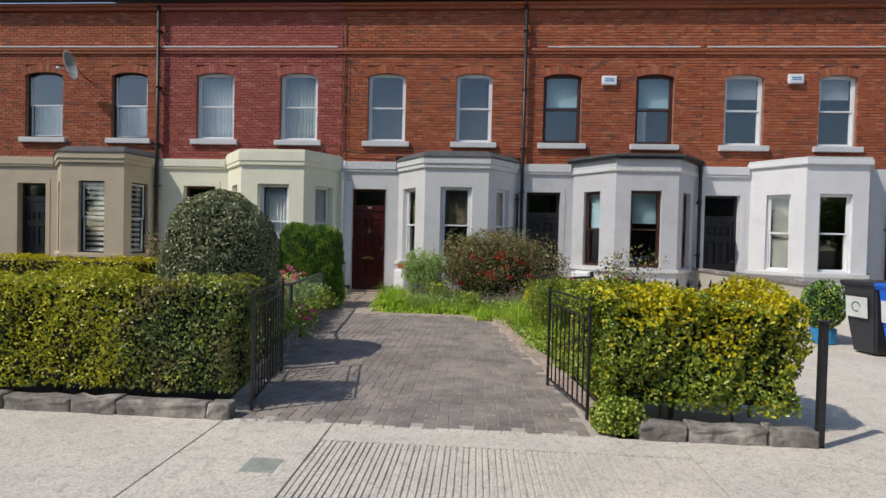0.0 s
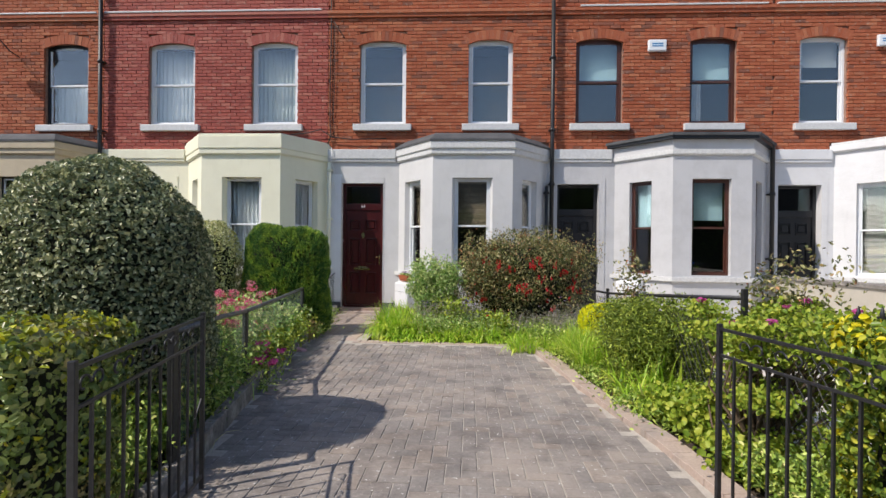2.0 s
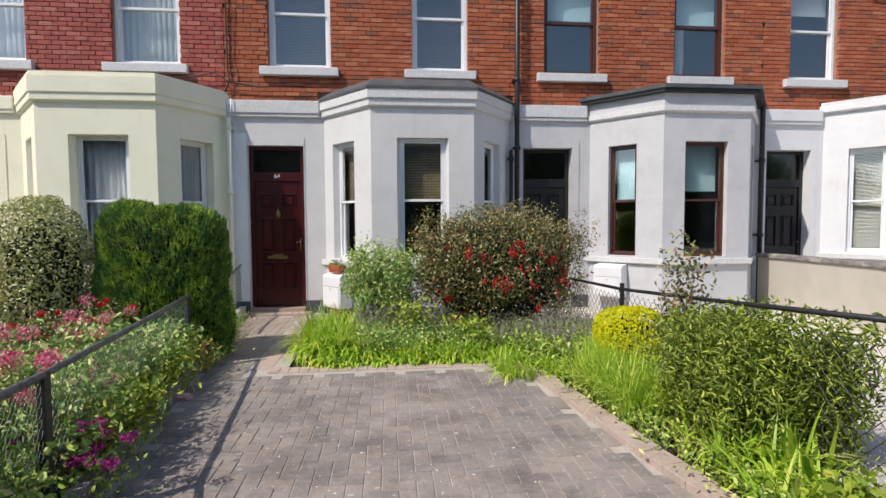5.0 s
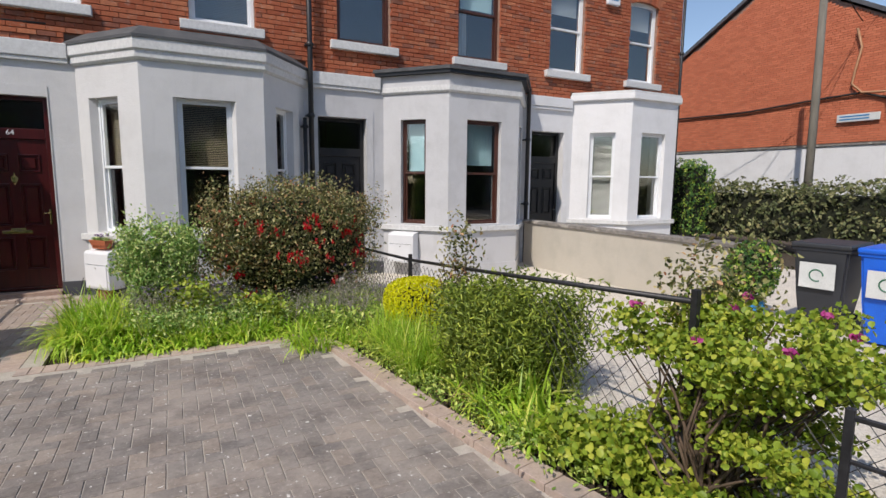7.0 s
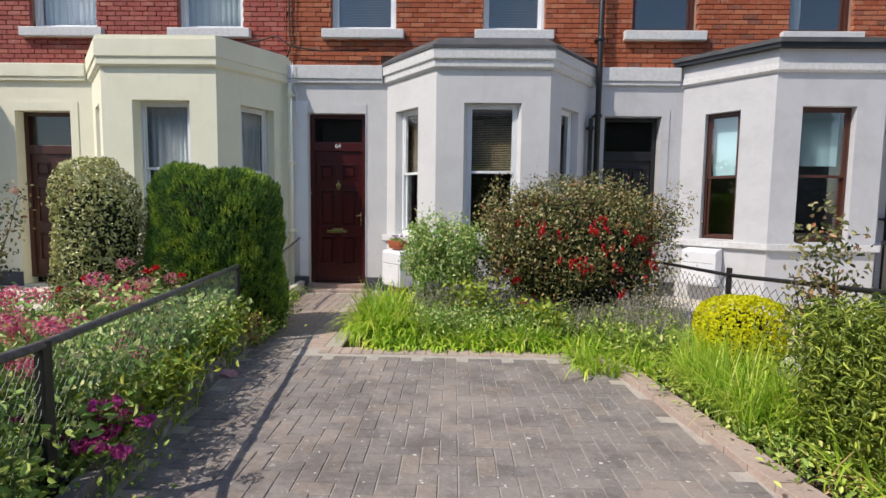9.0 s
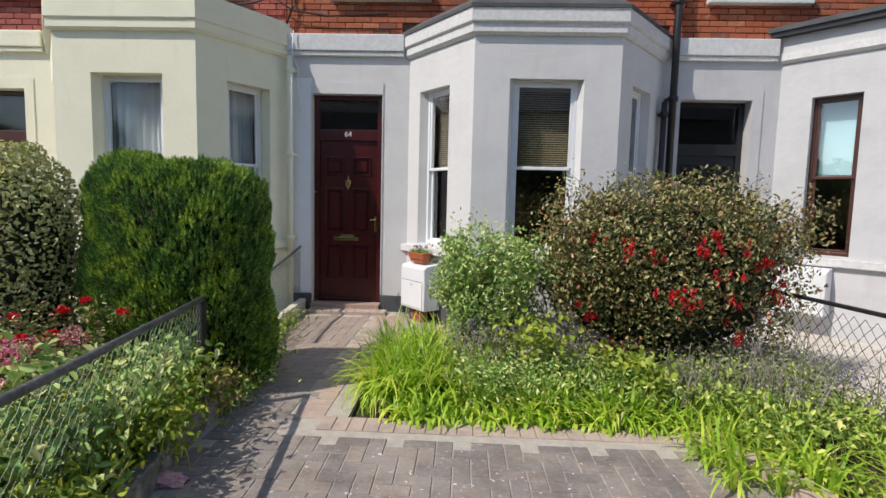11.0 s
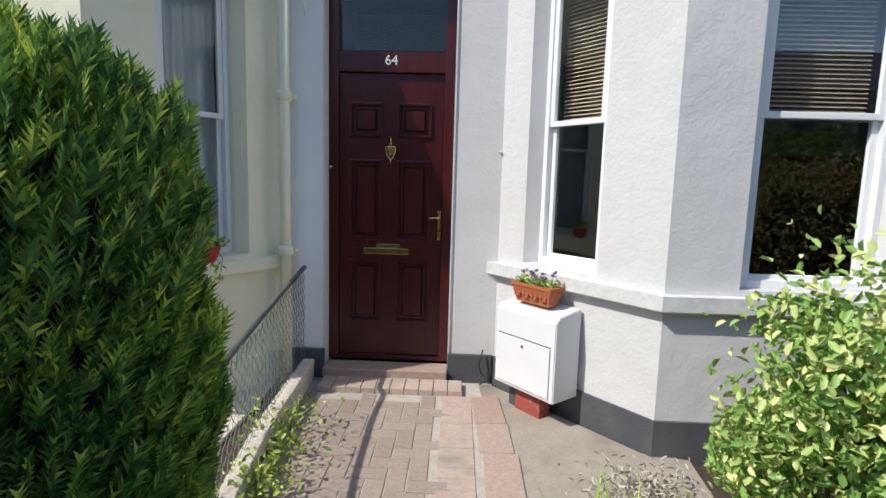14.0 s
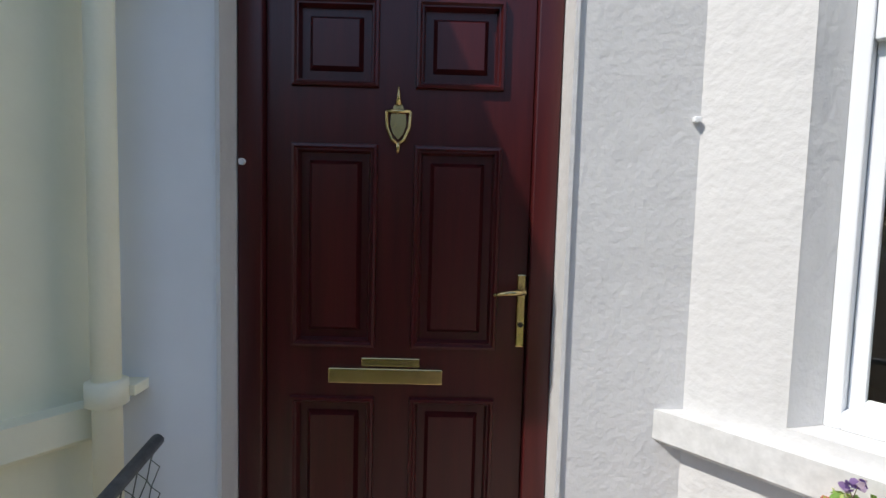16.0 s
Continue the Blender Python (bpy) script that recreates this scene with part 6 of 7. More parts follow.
def mesh_fence():
    f = tagged(holder("mesh_fence", (0.67, -6.4, G)), "low chain mesh fence with a grey-green tube rail and black posts", "fence")
    inv = Matrix.Translation(-f.matrix_basis.translation)
    pts = [(1.12, -8.52, 0.84), (0.87, -7.4, 0.78), (0.64, -6.42, 0.70), (0.46, -4.9, 0.70), (0.27, -3.52, 0.70)]
    part("top_rail", tube(bmesh.new(), pts, 0.021, 12), M["tube_dark"], f, "dark tube top rail", True, inv)
    for x, y, z in (pts[0], pts[2], pts[4]):
        part("post", box(bmesh.new(), x - 0.022, x + 0.022, y - 0.028, y + 0.028, G - 0.1, z + 0.015, 0.005), M["iron"], f, "black angle iron post", matrix=inv)
    for a, b, z in ((pts[0], pts[2], 0.80), (pts[2], pts[4], 0.64)):
        m = wire_mesh("wire_mesh", a[:2], b[:2], 0.02, z, 0.055, 0.0011, "wire", f, lambda u, a=a, b=b: a[2] + (b[2] - a[2]) * u)
        m.matrix_basis = inv
    g = tagged(holder("sagging_mesh_fence", (-0.15, -0.15, G)), "sagging chain mesh fence on a concrete kerb beside the door", "fence")
    inv = Matrix.Translation(-g.matrix_basis.translation)
    pts = [(-0.13, -0.10, 0.76), (-0.12, -0.5, 0.70), (-0.08, -1.1, 0.63), (-0.02, -1.7, 0.58), (0.02, -2.0, 0.56)]
    part("top_rail", tube(bmesh.new(), pts, 0.017, 12), M["tube_dark"], g, "peeling dark grey tube rail", True, inv)
    m = wire_mesh("wire_mesh", pts[-1][:2], pts[0][:2], 0.06, 0.7, 0.07, 0.0016, "wire", g, lambda u: 0.56 + 0.2 * u)
    m.matrix_basis = inv
    kb = tagged(holder("path_kerb", (0, 0, 0)), "narrow grey concrete kerb along the path beside the fence", "kerb")
    line = [(-0.12, -0.04), (-0.05, -1.2), (0.10, -2.3), (0.34, -3.6), (0.54, -5.0), (0.70, -6.2), (0.95, -7.6), (1.20, -8.9)]
    for a, b in zip(line, line[1:]):
        L = math.dist(a, b)
        bm = box(bmesh.new(), 0.004, L - 0.004, -0.045, 0.045, G - 0.05, G + 0.15, 0.008)
        bmesh.ops.subdivide_edges(bm, edges=bm.edges, cuts=3, use_grid_fill=True)
        for v in bm.verts:
            v.co.y += float(wobble(np.array([v.co[:]]), 0.004, 9.0, a[1])[0])
        part("kerb_length", bm, M["kerb"] if b[1] < -2.4 else M["concrete"], kb, matrix=seg_matrix(a, b))


mesh_fence()


def far_fence():
    f = tagged(holder("black_mesh_fence", (5.0, -5.0, G)), "low black hexagonal mesh fence between two gardens", "fence")
    inv = Matrix.Translation(-f.matrix_basis.translation)
    pts = [(5.0, -1.2, 0.62), (5.0, -2.4, 0.67), (5.0, -3.78, 0.72), (5.0, -5.4, 0.84), (5.0, -7.62, 1.02)]
    part("top_rail", tube(bmesh.new(), pts, 0.018, 10), M["iron"], f, smooth=True, matrix=inv)
    for x, y, z in (pts[2], pts[4], pts[0]):
        part("post", box(bmesh.new(), x - 0.02, x + 0.02, y - 0.02, y + 0.02, G - 0.1, z + 0.07, 0.005), M["iron"], f, "black iron post", matrix=inv)
    m = wire_mesh("wire_mesh", (5.0, -1.2), (5.0, -9.2), G, 0.9, 0.11, 0.003, "cable", f, lambda u: 0.60 + 0.33 * u)
    m.matrix_basis = inv


far_fence()


def gate(hinge, free, label, flip=1):
    """A wrought iron gate leaf from its hinge to its free end."""
    L = math.dist(hinge, free)
    g = tagged(holder("iron_gate", matrix=seg_matrix(hinge, free)), label, "gate", "pair of gate leaves")
    top, bot = 0.95, -0.03
    part("top_bar", box(bmesh.new(), 0.0, L, -0.008, 0.008, top - 0.018, top, 0.003), M["iron"], g)
    part("upper_bar", box(bmesh.new(), 0.0, L, -0.007, 0.007, top - 0.16, top - 0.145, 0.003), M["iron"], g)
    part("bottom_bar", box(bmesh.new(), 0.0, L, -0.008, 0.008, bot, bot + 0.02, 0.003), M["iron"], g)
    part("hinge_stile", box(bmesh.new(), -0.012, 0.014, -0.013, 0.013, G + 0.01, top + 0.02, 0.003), M["iron"], g)
    part("closing_stile", box(bmesh.new(), L - 0.014, L + 0.012, -0.013, 0.013, G + 0.01, top + 0.02, 0.003), M["iron"], g)
    n = int(L / 0.115)
    for i in range(1, n):
        x = L * i / n
        part("bar", box(bmesh.new(), x - 0.006, x + 0.006, -0.006, 0.006, bot + 0.02, top - 0.16), M["iron"], g)
        if i % 2:
            bm = bmesh.new()
            for s in (-1, 1):
                c = []
                for k in range(15):
                    a = k / 14 * 4.6
                    rr = 0.048 * (1 - k / 20)
                    c.append((x + s * (0.052 - rr * math.cos(a)), 0, top - 0.082 + rr * math.sin(a) * 0.9))
                tube(bm, c, 0.005, 5)
            sc = part("scroll", bm, M["iron"], g, "black iron scroll work", True)
    part("latch", tube(bmesh.new(), [(L - 0.02, 0, 0.45), (L - 0.13, 0, 0.36)], 0.006, 6), M["iron"], g)
    return g


gate((1.57, -9.88), (1.33, -8.56), "open black wrought iron gate leaf against the clipped hedge")
gate((4.53, -9.72), (4.33, -8.66), "open black wrought iron gate leaf beside the golden hedge")
gp = tagged(holder("gate_post", (6.27, -10.06, G)), "slim black iron gate post beside the golden hedge", "post")
part("shaft", box(bmesh.new(), -0.026, 0.026, -0.026, 0.026, -0.05, 0.98, 0.005), M["iron"], gp)
part("cap", box(bmesh.new(), -0.04, 0.04, -0.04, 0.04, 0.982, 1.0, 0.005), M["iron"], gp)

# ---- things by the door ----
mt = seg_matrix((1.31, 0.0), (2.15, -1.02))


def meter(wall, u, z, label):
    b = tagged(holder("meter_box", matrix=wall @ Matrix.Translation((u, -0.02, z))), label, "meter box")
    bm = bmesh.new()
    x0, x1, z0, z1 = 0.0, 0.52, 0.06, 0.64
    P = [(-0.24, z0), (0.0, z0), (0.0, z1), (-0.21, z1 - 0.03), (-0.24, z1 - 0.06)]
    lo, hi = [bm.verts.new((x0, y, z)) for y, z in P], [bm.verts.new((x1, y, z)) for y, z in P]
    for i in range(5):
        bm.faces.new([lo[i], lo[(i + 1) % 5], hi[(i + 1) % 5], hi[i]])
    bm.faces.new(lo[::-1])
    bm.faces.new(hi)
    bmesh.ops.bevel(bm, geom=bm.edges[:], offset=0.006, segments=2, affect="EDGES")
    part("body", bm, M["meter"], b)
    d = part("door", box(bmesh.new(), 0.03, 0.485, -0.252, -0.242, 0.085, 0.41, 0.004), M["meter"], b)
    part("lock", tube(bmesh.new(), [(0.26, -0.253, 0.37), (0.26, -0.258, 0.37)], 0.010, 10), M["chrome"], d)
    part("hinge_line", box(bmesh.new(), 0.03, 0.485, -0.2445, -0.2415, 0.413, 0.418), M["plinth"], b)
    if z:
        return
    part("support_brick", box(bmesh.new(), 0.14, 0.36, -0.17, -0.07, G - 0.005, 0.058, 0.004), M["brick_dark"], b, "red brick under the meter box")
    part("support_block", box(bmesh.new(), 0.06, 0.13, -0.15, -0.05, G - 0.005, 0.058, 0.004), M["plinth"], b)


meter(mt, 0.28, 0, "white gas meter box with a hinged door on the bay wall")
meter(seg_matrix((6.12, 0.0), (7.00, -1.0)), 0.22, 0.08, "white gas meter box fixed below the sill of the grey bay")


def trough(matrix, label, flowers="violet"):
    t = tagged(holder("flower_trough", matrix=matrix), label, "planter")
    bm = bmesh.new()
    lo = [(-0.16, -0.05), (0.16, -0.05), (0.16, 0.05), (-0.16, 0.05)]
    hi = [(-0.20, -0.075), (0.20, -0.075), (0.20, 0.075), (-0.20, 0.075)]
    hin = [(-0.185, -0.06), (0.185, -0.06), (0.185, 0.06), (-0.185, 0.06)]
    rings = [(lo, 0), (hi, 0.125), ([(x * 1.04, y * 1.08) for x, y in hi], 0.127), ([(x * 1.04, y * 1.08) for x, y in hi], 0.15), (hin, 0.15), (hin, 0.12)]
    prev = None
    for ring, z in rings:
        r = [bm.verts.new((x, y, z)) for x, y in ring]
        if prev:
            for i in range(4):
                bm.faces.new([prev[i], prev[(i + 1) % 4], r[(i + 1) % 4], r[i]])
        else:
            bm.faces.new(r[::-1])
        prev = r
    bm.faces.new(prev)
    body = part("pot", bm, M["terracotta"], t)
    for i in range(7):
        u = -0.135 + i * 0.045
        bm = bmesh.new()
        s = 1 if i % 2 else -1
        tube(bm, [(u - 0.018, -0.066, 0.045), (u, -0.072 - 0.003, 0.065 + 0.018 * s), (u + 0.018, -0.068, 0.045), (u + 0.012, -0.070, 0.085)], 0.006, 6)
        part("moulded_leaf", bm, M["terracotta"], t, smooth=True)
    n = 420
    P = np.stack([rng.uniform(-0.18, 0.18, n), rng.uniform(-0.06, 0.06, n), 0.13 + rng.uniform(0, 0.07, n)], 1)
    leaves("foliage", P, rng.normal(0, 0.6, (n, 3)) + [0, 0, 1], 0.030, "rose", t, aspect=0.5)
    for i in range(14):
        q = np.array([rng.uniform(-0.18, 0.18), rng.uniform(-0.07, 0.05), rng.uniform(0.19, 0.26)])
        p, nn = shell_blob(12, q, (0.016, 0.016, 0.010), depth=0.5)
        leaves("flower", p, nn, 0.020, flowers, t, aspect=0.9, kind="")
        twigs("stalk", (q[0], q[1], 0.13), [tuple(q)], 0.0015, 0.001, parent=t, bend=0.01)
    return t


trough(mt @ Matrix.Translation((0.53, -0.150, 0.642)) @ Matrix.Scale(0.84, 4), "terracotta trough of small violet pansies on the meter box")
m2 = seg_matrix((-1.05, -1.02), (-0.36, 0.0))


def red_pot():
    t = tagged(holder("red_pot", matrix=m2 @ Matrix.Translation((0.66, 0.0, 0.834)) @ Matrix.Scale(1.08, 4)), "round red pot of trailing green plants on the cream window sill", "planter")
    bm = bmesh.new()
    prev = None
    for r, z in ((0.055, 0), (0.080, 0.05), (0.095, 0.095), (0.100, 0.10), (0.090, 0.10), (0.080, 0.085)):
        ring = [bm.verts.new((r * math.cos(a * math.pi / 10), r * 0.6 * math.sin(a * math.pi / 10), z)) for a in range(20)]
        if prev:
            for i in range(20):
                bm.faces.new([prev[i], prev[(i + 1) % 20], ring[(i + 1) % 20], ring[i]])
        else:
            bm.faces.new(ring[::-1])
        prev = ring
    bm.faces.new(prev)
    part("pot", bm, M["red_pot"], t, smooth=False)
    n = 170
    P = np.stack([rng.normal(0, 0.055, n), rng.normal(0, 0.03, n), 0.095 + rng.uniform(0, 0.07, n)], 1)
    leaves("foliage", P, rng.normal(0, 0.6, (n, 3)) + [0, 0, 1], 0.032, "weed", t, aspect=0.8)
    bm = tube(bmesh.new(), [(0.02, -0.06, 0.10), (0.03, -0.13, 0.04), (0.0, -0.15, -0.06), (-0.05, -0.15, -0.10)], 0.002, 5)
    part("trailing_stem", bm, M["bark"], t)
    n = 26
    P = np.stack([rng.uniform(-0.06, 0.03, n), np.full(n, -0.15), rng.uniform(-0.11, 0.02, n)], 1)
    leaves("trailing_leaves", P, rng.normal(0, 1, (n, 3)), 0.028, "weed", t, aspect=0.7)


red_pot()
pt = tagged(holder("concrete_patch", (0, 0, 0)), "cracked grey concrete apron between the path and the bay", "paving")
part("slab", prism(bmesh.new(), [(1.19, -0.03), (1.26, -0.03), (2.1, -1.0), (2.35, -1.06), (2.3, -1.6), (1.75, -1.85), (1.36, -1.9)], G - 0.06, G - 0.002), M["apron"], pt)
cb = tagged(holder("loose_cable", (1.17, -0.03, 0)), "short black cable at the wall foot beside the meter box", "cable")
part("wire", tube(bmesh.new(), [(0.05, -0.02, 0.16), (0.02, -0.05, 0.05), (0.04, -0.04, -0.02), (0.10, -0.07, -0.05), (0.03, -0.08, -0.09)], 0.006, 6), M["cable"], cb, smooth=True)
lit = tagged(holder("litter", (0.52, -4.42, G)), "crumpled pink cloth and a white paper on the paving", "litter")
bm = bmesh.new()
bmesh.ops.create_icosphere(bm, subdivisions=3, radius=1)
for v in bm.verts:
    w = 1 + float(wobble(np.array([v.co[:]]), 0.25, 3.2)[0])
    v.co = Vector((v.co.x * 0.13 * w, v.co.y * 0.07 * w, max(v.co.z * 0.045 * w, -0.005) + 0.005))
part("cloth", bm, M["cloth"], lit)
part("paper", box(bmesh.new(), -0.13, -0.02, -0.17, -0.09, 0.0, 0.004), M["paper"], lit)
st = tagged(part("wall_stud", box(bmesh.new(), 1.285, 1.303, -0.02, -0.001, 1.64, 1.655, 0.003), M["upvc"], None, "tiny white cable clip on the wall"), category="clip")

# ---- fittings high on the houses ----
sd = tagged(holder("satellite_dish", (-7.86, -0.48, 6.10)), "grey oval satellite dish on an arm on the brick wall", "satellite dish")
bm = bmesh.new()
prev = None
for k in range(7):
    r = 0.40 * k / 6
    ring = [bm.verts.new((r * 0.85 * math.cos(a * math.pi / 12), 0.22 * (r / 0.40) ** 2 * 0.5, r * math.sin(a * math.pi / 12))) for a in range(24)] if k else [bm.verts.new((0, 0, 0))]
    if prev:
        for i in range(24):
            bm.faces.new([prev[0], ring[(i + 1) % 24], ring[i]] if len(prev) == 1 else [prev[i], prev[(i + 1) % 24], ring[(i + 1) % 24], ring[i]])
    prev = ring
dsh = part("reflector", bm, M["dish"], sd, smooth=True, matrix=pose(0, 0, 0, -20, 0, 150))
dsh.modifiers.new("thick", "SOLIDIFY").thickness = 0.006
part("arm", tube(bmesh.new(), [(0, 0.05, -0.05), (0.15, 0.2, -0.3), (0.15, 0.46, -0.35)], 0.014, 8), M["iron"], sd)
part("receiver_arm", tube(bmesh.new(), [(0.0, 0.0, -0.30), (-0.2, -0.32, -0.2)], 0.010, 8), M["iron"], sd)
part("receiver", box(bmesh.new(), -0.24, -0.17, -0.36, -0.28, -0.22, -0.15, 0.01), M["upvc"], sd)


def alarm(x, z):
    a = tagged(holder("alarm_box", (x, -0.002, z)), "white burglar alarm box on the brick wall", "alarm box")
    part("case", box(bmesh.new(), -0.20, 0.20, -0.085, 0.0, -0.13, 0.13, 0.03), M["upvc"], a)
    for k in range(2):
        part("print", box(bmesh.new(), -0.12, 0.12, -0.0885, -0.0865, 0.02 - k * 0.05, 0.045 - k * 0.05), M["sign_blue"], a)


alarm(6.99, 5.86)
alarm(11.83, 5.92)

cab = tagged(holder("wall_cables", (-0.28, -0.03, 0)), "tangled black cables running down between two houses", "cable")
part("cable", tube(bmesh.new(), [(0, 0, 7.6), (0.01, 0, 6.2), (-0.01, 0, 5.0), (0.0, 0, 4.1), (0.03, -0.02, 3.9), (-0.04, -0.03, 3.7)], 0.014, 6), M["cable"], cab, smooth=True)
part("cable", tube(bmesh.new(), [(0.09, 0, 6.4), (0.10, 0, 5.2), (0.07, 0, 4.3), (0.12, -0.01, 4.0), (0.0, -0.02, 3.85)], 0.008, 6), M["cable"], cab, smooth=True)
part("cable", tube(bmesh.new(), [(0.06, 0, 6.5), (0.22, -0.01, 6.25), (0.32, -0.01, 6.10)], 0.010, 6), M["cable"], cab, smooth=True)
part("loop", tube(bmesh.new(), [(-0.9, -0.02, 3.92), (-0.5, -0.05, 3.95), (-0.2, -0.06, 4.02), (0.05, -0.05, 3.86), (0.5, -0.04, 3.80), (1.3, -0.05, 3.82)], 0.012, 6), M["cable"], cab, smooth=True)
part("hanging_wire", tube(bmesh.new(), [(0.06, -0.07, 3.6), (0.05, -0.09, 3.3), (0.12, -0.05, 3.12), (0.10, -0.03, 2.9), (0.16, -0.03, 2.55)], 0.007, 6), M["upvc"], cab, smooth=True)

# ---- gardens to the other side, wall, bins ----
tagged(part("neighbour_paving", box(bmesh.new(), 5.10, 14.2, EDGE + 0.01, -0.02, G - 0.12, G - 0.015), M["concrete"]), "pale concrete front yards of the next houses", kind="structure")
tagged(part("neighbour_strip", box(bmesh.new(), -5.4, -0.35, -2.0, -0.02, G - 0.12, G - 0.02), M["concrete"]), "pale concrete strip in front of the cream bay", kind="structure")
gw = tagged(holder("garden_wall", (9.4, -2.6, G)), "low rendered garden wall with a flat cement coping", "wall")
part("wall_body", box(bmesh.new(), -0.09, 0.09, -2.45, 2.35, -0.1, 0.90, 0.006), M["tan_wall"] if "tan_wall" in M else M["cool"], gw)
part("coping", box(bmesh.new(), -0.13, 0.13, -2.5, 2.38, 0.902, 0.975, 0.015), M["kerb"], gw)
rail = tagged(holder("hedge_railing", (5.45, -9.10, G)), "black iron railing with fleur finials behind the golden hedge", "railing")
part("top_bar", box(bmesh.new(), -0.75, 0.75, -0.01, 0.01, 1.10, 1.12, 0.003), M["iron"], rail)
for i in range(14):
    x = -0.70 + i * 0.107
    part("bar", box(bmesh.new(), x - 0.006, x + 0.006, -0.006, 0.006, -0.05, 1.10), M["iron"], rail)
    bm = tube(bmesh.new(), [(x, 0, 1.12), (x, 0, 1.20), (x, 0, 1.235)], [0.006, 0.012, 0.002], 6)
    for s in (-1, 1):
        tube(bm, [(x, 0, 1.145), (x + s * 0.018, 0, 1.185), (x + s * 0.030, 0, 1.165)], [0.005, 0.006, 0.002], 6)
    part("finial", bm, M["iron"], rail, smooth=True)


def wheelie_bin(x, y, mat, label, ink="green_ink"):
    b = tagged(holder("wheelie_bin", matrix=pose(x, y, G, 0, 0, -82)), label, "bin", "pair of wheeled bins")
    bm = bmesh.new()
    rings = [(0.20, 0.24, 0.02), (0.25, 0.30, 0.45), (0.285, 0.36, 1.0), (0.30, 0.375, 1.0), (0.30, 0.375, 1.03)]
    prev = None
    for hx, hy, z in rings:
        r = [bm.verts.new(c) for c in ((-hx, -hy, z), (hx, -hy, z), (hx, hy, z), (-hx, hy, z))]
        if prev:
            for i in range(4):
                bm.faces.new([prev[i], prev[(i + 1) % 4], r[(i + 1) % 4], r[i]])
        else:
            bm.faces.new(r[::-1])
        prev = r
    bm.faces.new(prev)
    bmesh.ops.bevel(bm, geom=[e for e in bm.edges if abs(e.verts[0].co.z - e.verts[1].co.z) > 0.1], offset=0.03, segments=3, affect="EDGES")
    part("body", bm, M[mat], b)
    bm = box(bmesh.new(), -0.31, 0.31, -0.40, 0.40, 1.032, 1.09, 0.02)
    for v in bm.verts:
        if v.co.z > 1.06:
            v.co.z += 0.03 * (1 - (v.co.x / 0.31) ** 2)
    part("lid", bm, M[mat], b)
    part("handle", tube(bmesh.new(), [(-0.25, 0.44, 1.02), (0.25, 0.44, 1.02)], 0.015, 8), M[mat], b)
    for s in (-1, 1):
        part("wheel", tube(bmesh.new(), [(s * 0.22, 0.27, 0.10), (s * 0.27, 0.27, 0.10)], 0.10, 16), M["iron"], b)
    part("sticker", box(bmesh.new(), -0.20, 0.17, -0.352, -0.349, 0.55, 0.86), M["paper"], b, "white sticker with a green round mark", matrix=pose(0, 0.030, 0.02, 4))
    bm = bmesh.new()
    c = [(0.07 * math.cos(a / 14 * 5.2) - 0.02, -0.3545, 0.71 + 0.07 * math.sin(a / 14 * 5.2)) for a in range(15)]
    tube(bm, c, 0.008, 5)
    part("mark", bm, M[ink], b, matrix=pose(0, 0.030, 0.02, 4))
    return b


wheelie_bin(9.66, -6.08, "bin_grey", "dark grey wheeled bin with a white sticker")
wheelie_bin(9.66, -6.78, "bin_blue", "bright blue wheeled bin with a white sticker")
pb = bush("potted_bush", "rounded dark shrub in a blue planter beside the bins", (9.35, -5.30, 0.50), (0.34, 0.34, 0.42), 2600, 0.045, "cypress", stems=4, aspect=0.6)
part("planter", prism(bmesh.new(), [(0.19 * math.cos(a * 0.5236), 0.19 * math.sin(a * 0.5236)) for a in range(12)], 0.0, 0.24), M["sign_blue"], pb, "dark blue round planter")

# ---- across the side street ----
gb = tagged(holder("gable_house", (22, 2, G)), "tall red brick gable house with a pale rendered base", "house")
inv = Matrix.Translation(-gb.matrix_basis.translation)


def gable(x0, x1, zlo, zhi, mat, name):
    bm = bmesh.new()
    prof = [(-2.2, zlo), (9.2, zlo), (9.2, min(zhi, 5.0)), (2.4, 8.95), (-2.2, 6.2)] if zhi > 5 else [(-2.2, zlo), (9.2, zlo), (9.2, zhi), (-2.2, zhi)]
    lo, hi = [bm.verts.new((x0, y, z)) for y, z in prof], [bm.verts.new((x1, y, z)) for y, z in prof]
    n = len(prof)
    for i in range(n):
        bm.faces.new([lo[i], lo[(i + 1) % n], hi[(i + 1) % n], hi[i]])
    bm.faces.new(lo[::-1])
    bm.faces.new(hi)
    return part(name, bm, M[mat], gb, matrix=inv)


gable(22.0, 30.0, 3.05, 9.0, "mortar", "gable_wall")
gable(21.95, 30.05, G - 0.1, 2.98, "white", "rendered_base")
part("base_ledge", box(bmesh.new(), 21.90, 22.0, -2.22, 9.2, 2.985, 3.048), M["kerb"], gb, matrix=inv)
for a, b in (((9.4, 4.88), (2.4, 9.03)), ((2.4, 9.03), (-2.45, 6.13))):
    bm = bmesh.new()
    v = [bm.verts.new((x, y, z + dz)) for x in (21.85, 30.1) for (y, z) in (a, b) for dz in (0.0, 0.14)]
    for f in ((0, 1, 3, 2), (4, 6, 7, 5), (0, 4, 5, 1), (2, 3, 7, 6), (1, 5, 7, 3), (0, 2, 6, 4)):
        bm.faces.new([v[i] for i in f])
    part("roof_slope", bm, M["slate"], gb, matrix=inv)
part("downpipe", tube(bmesh.new(), [(21.88, -1.75, G), (21.88, -1.75, 6.2)], 0.05, 10), M["iron"], gb, matrix=inv)
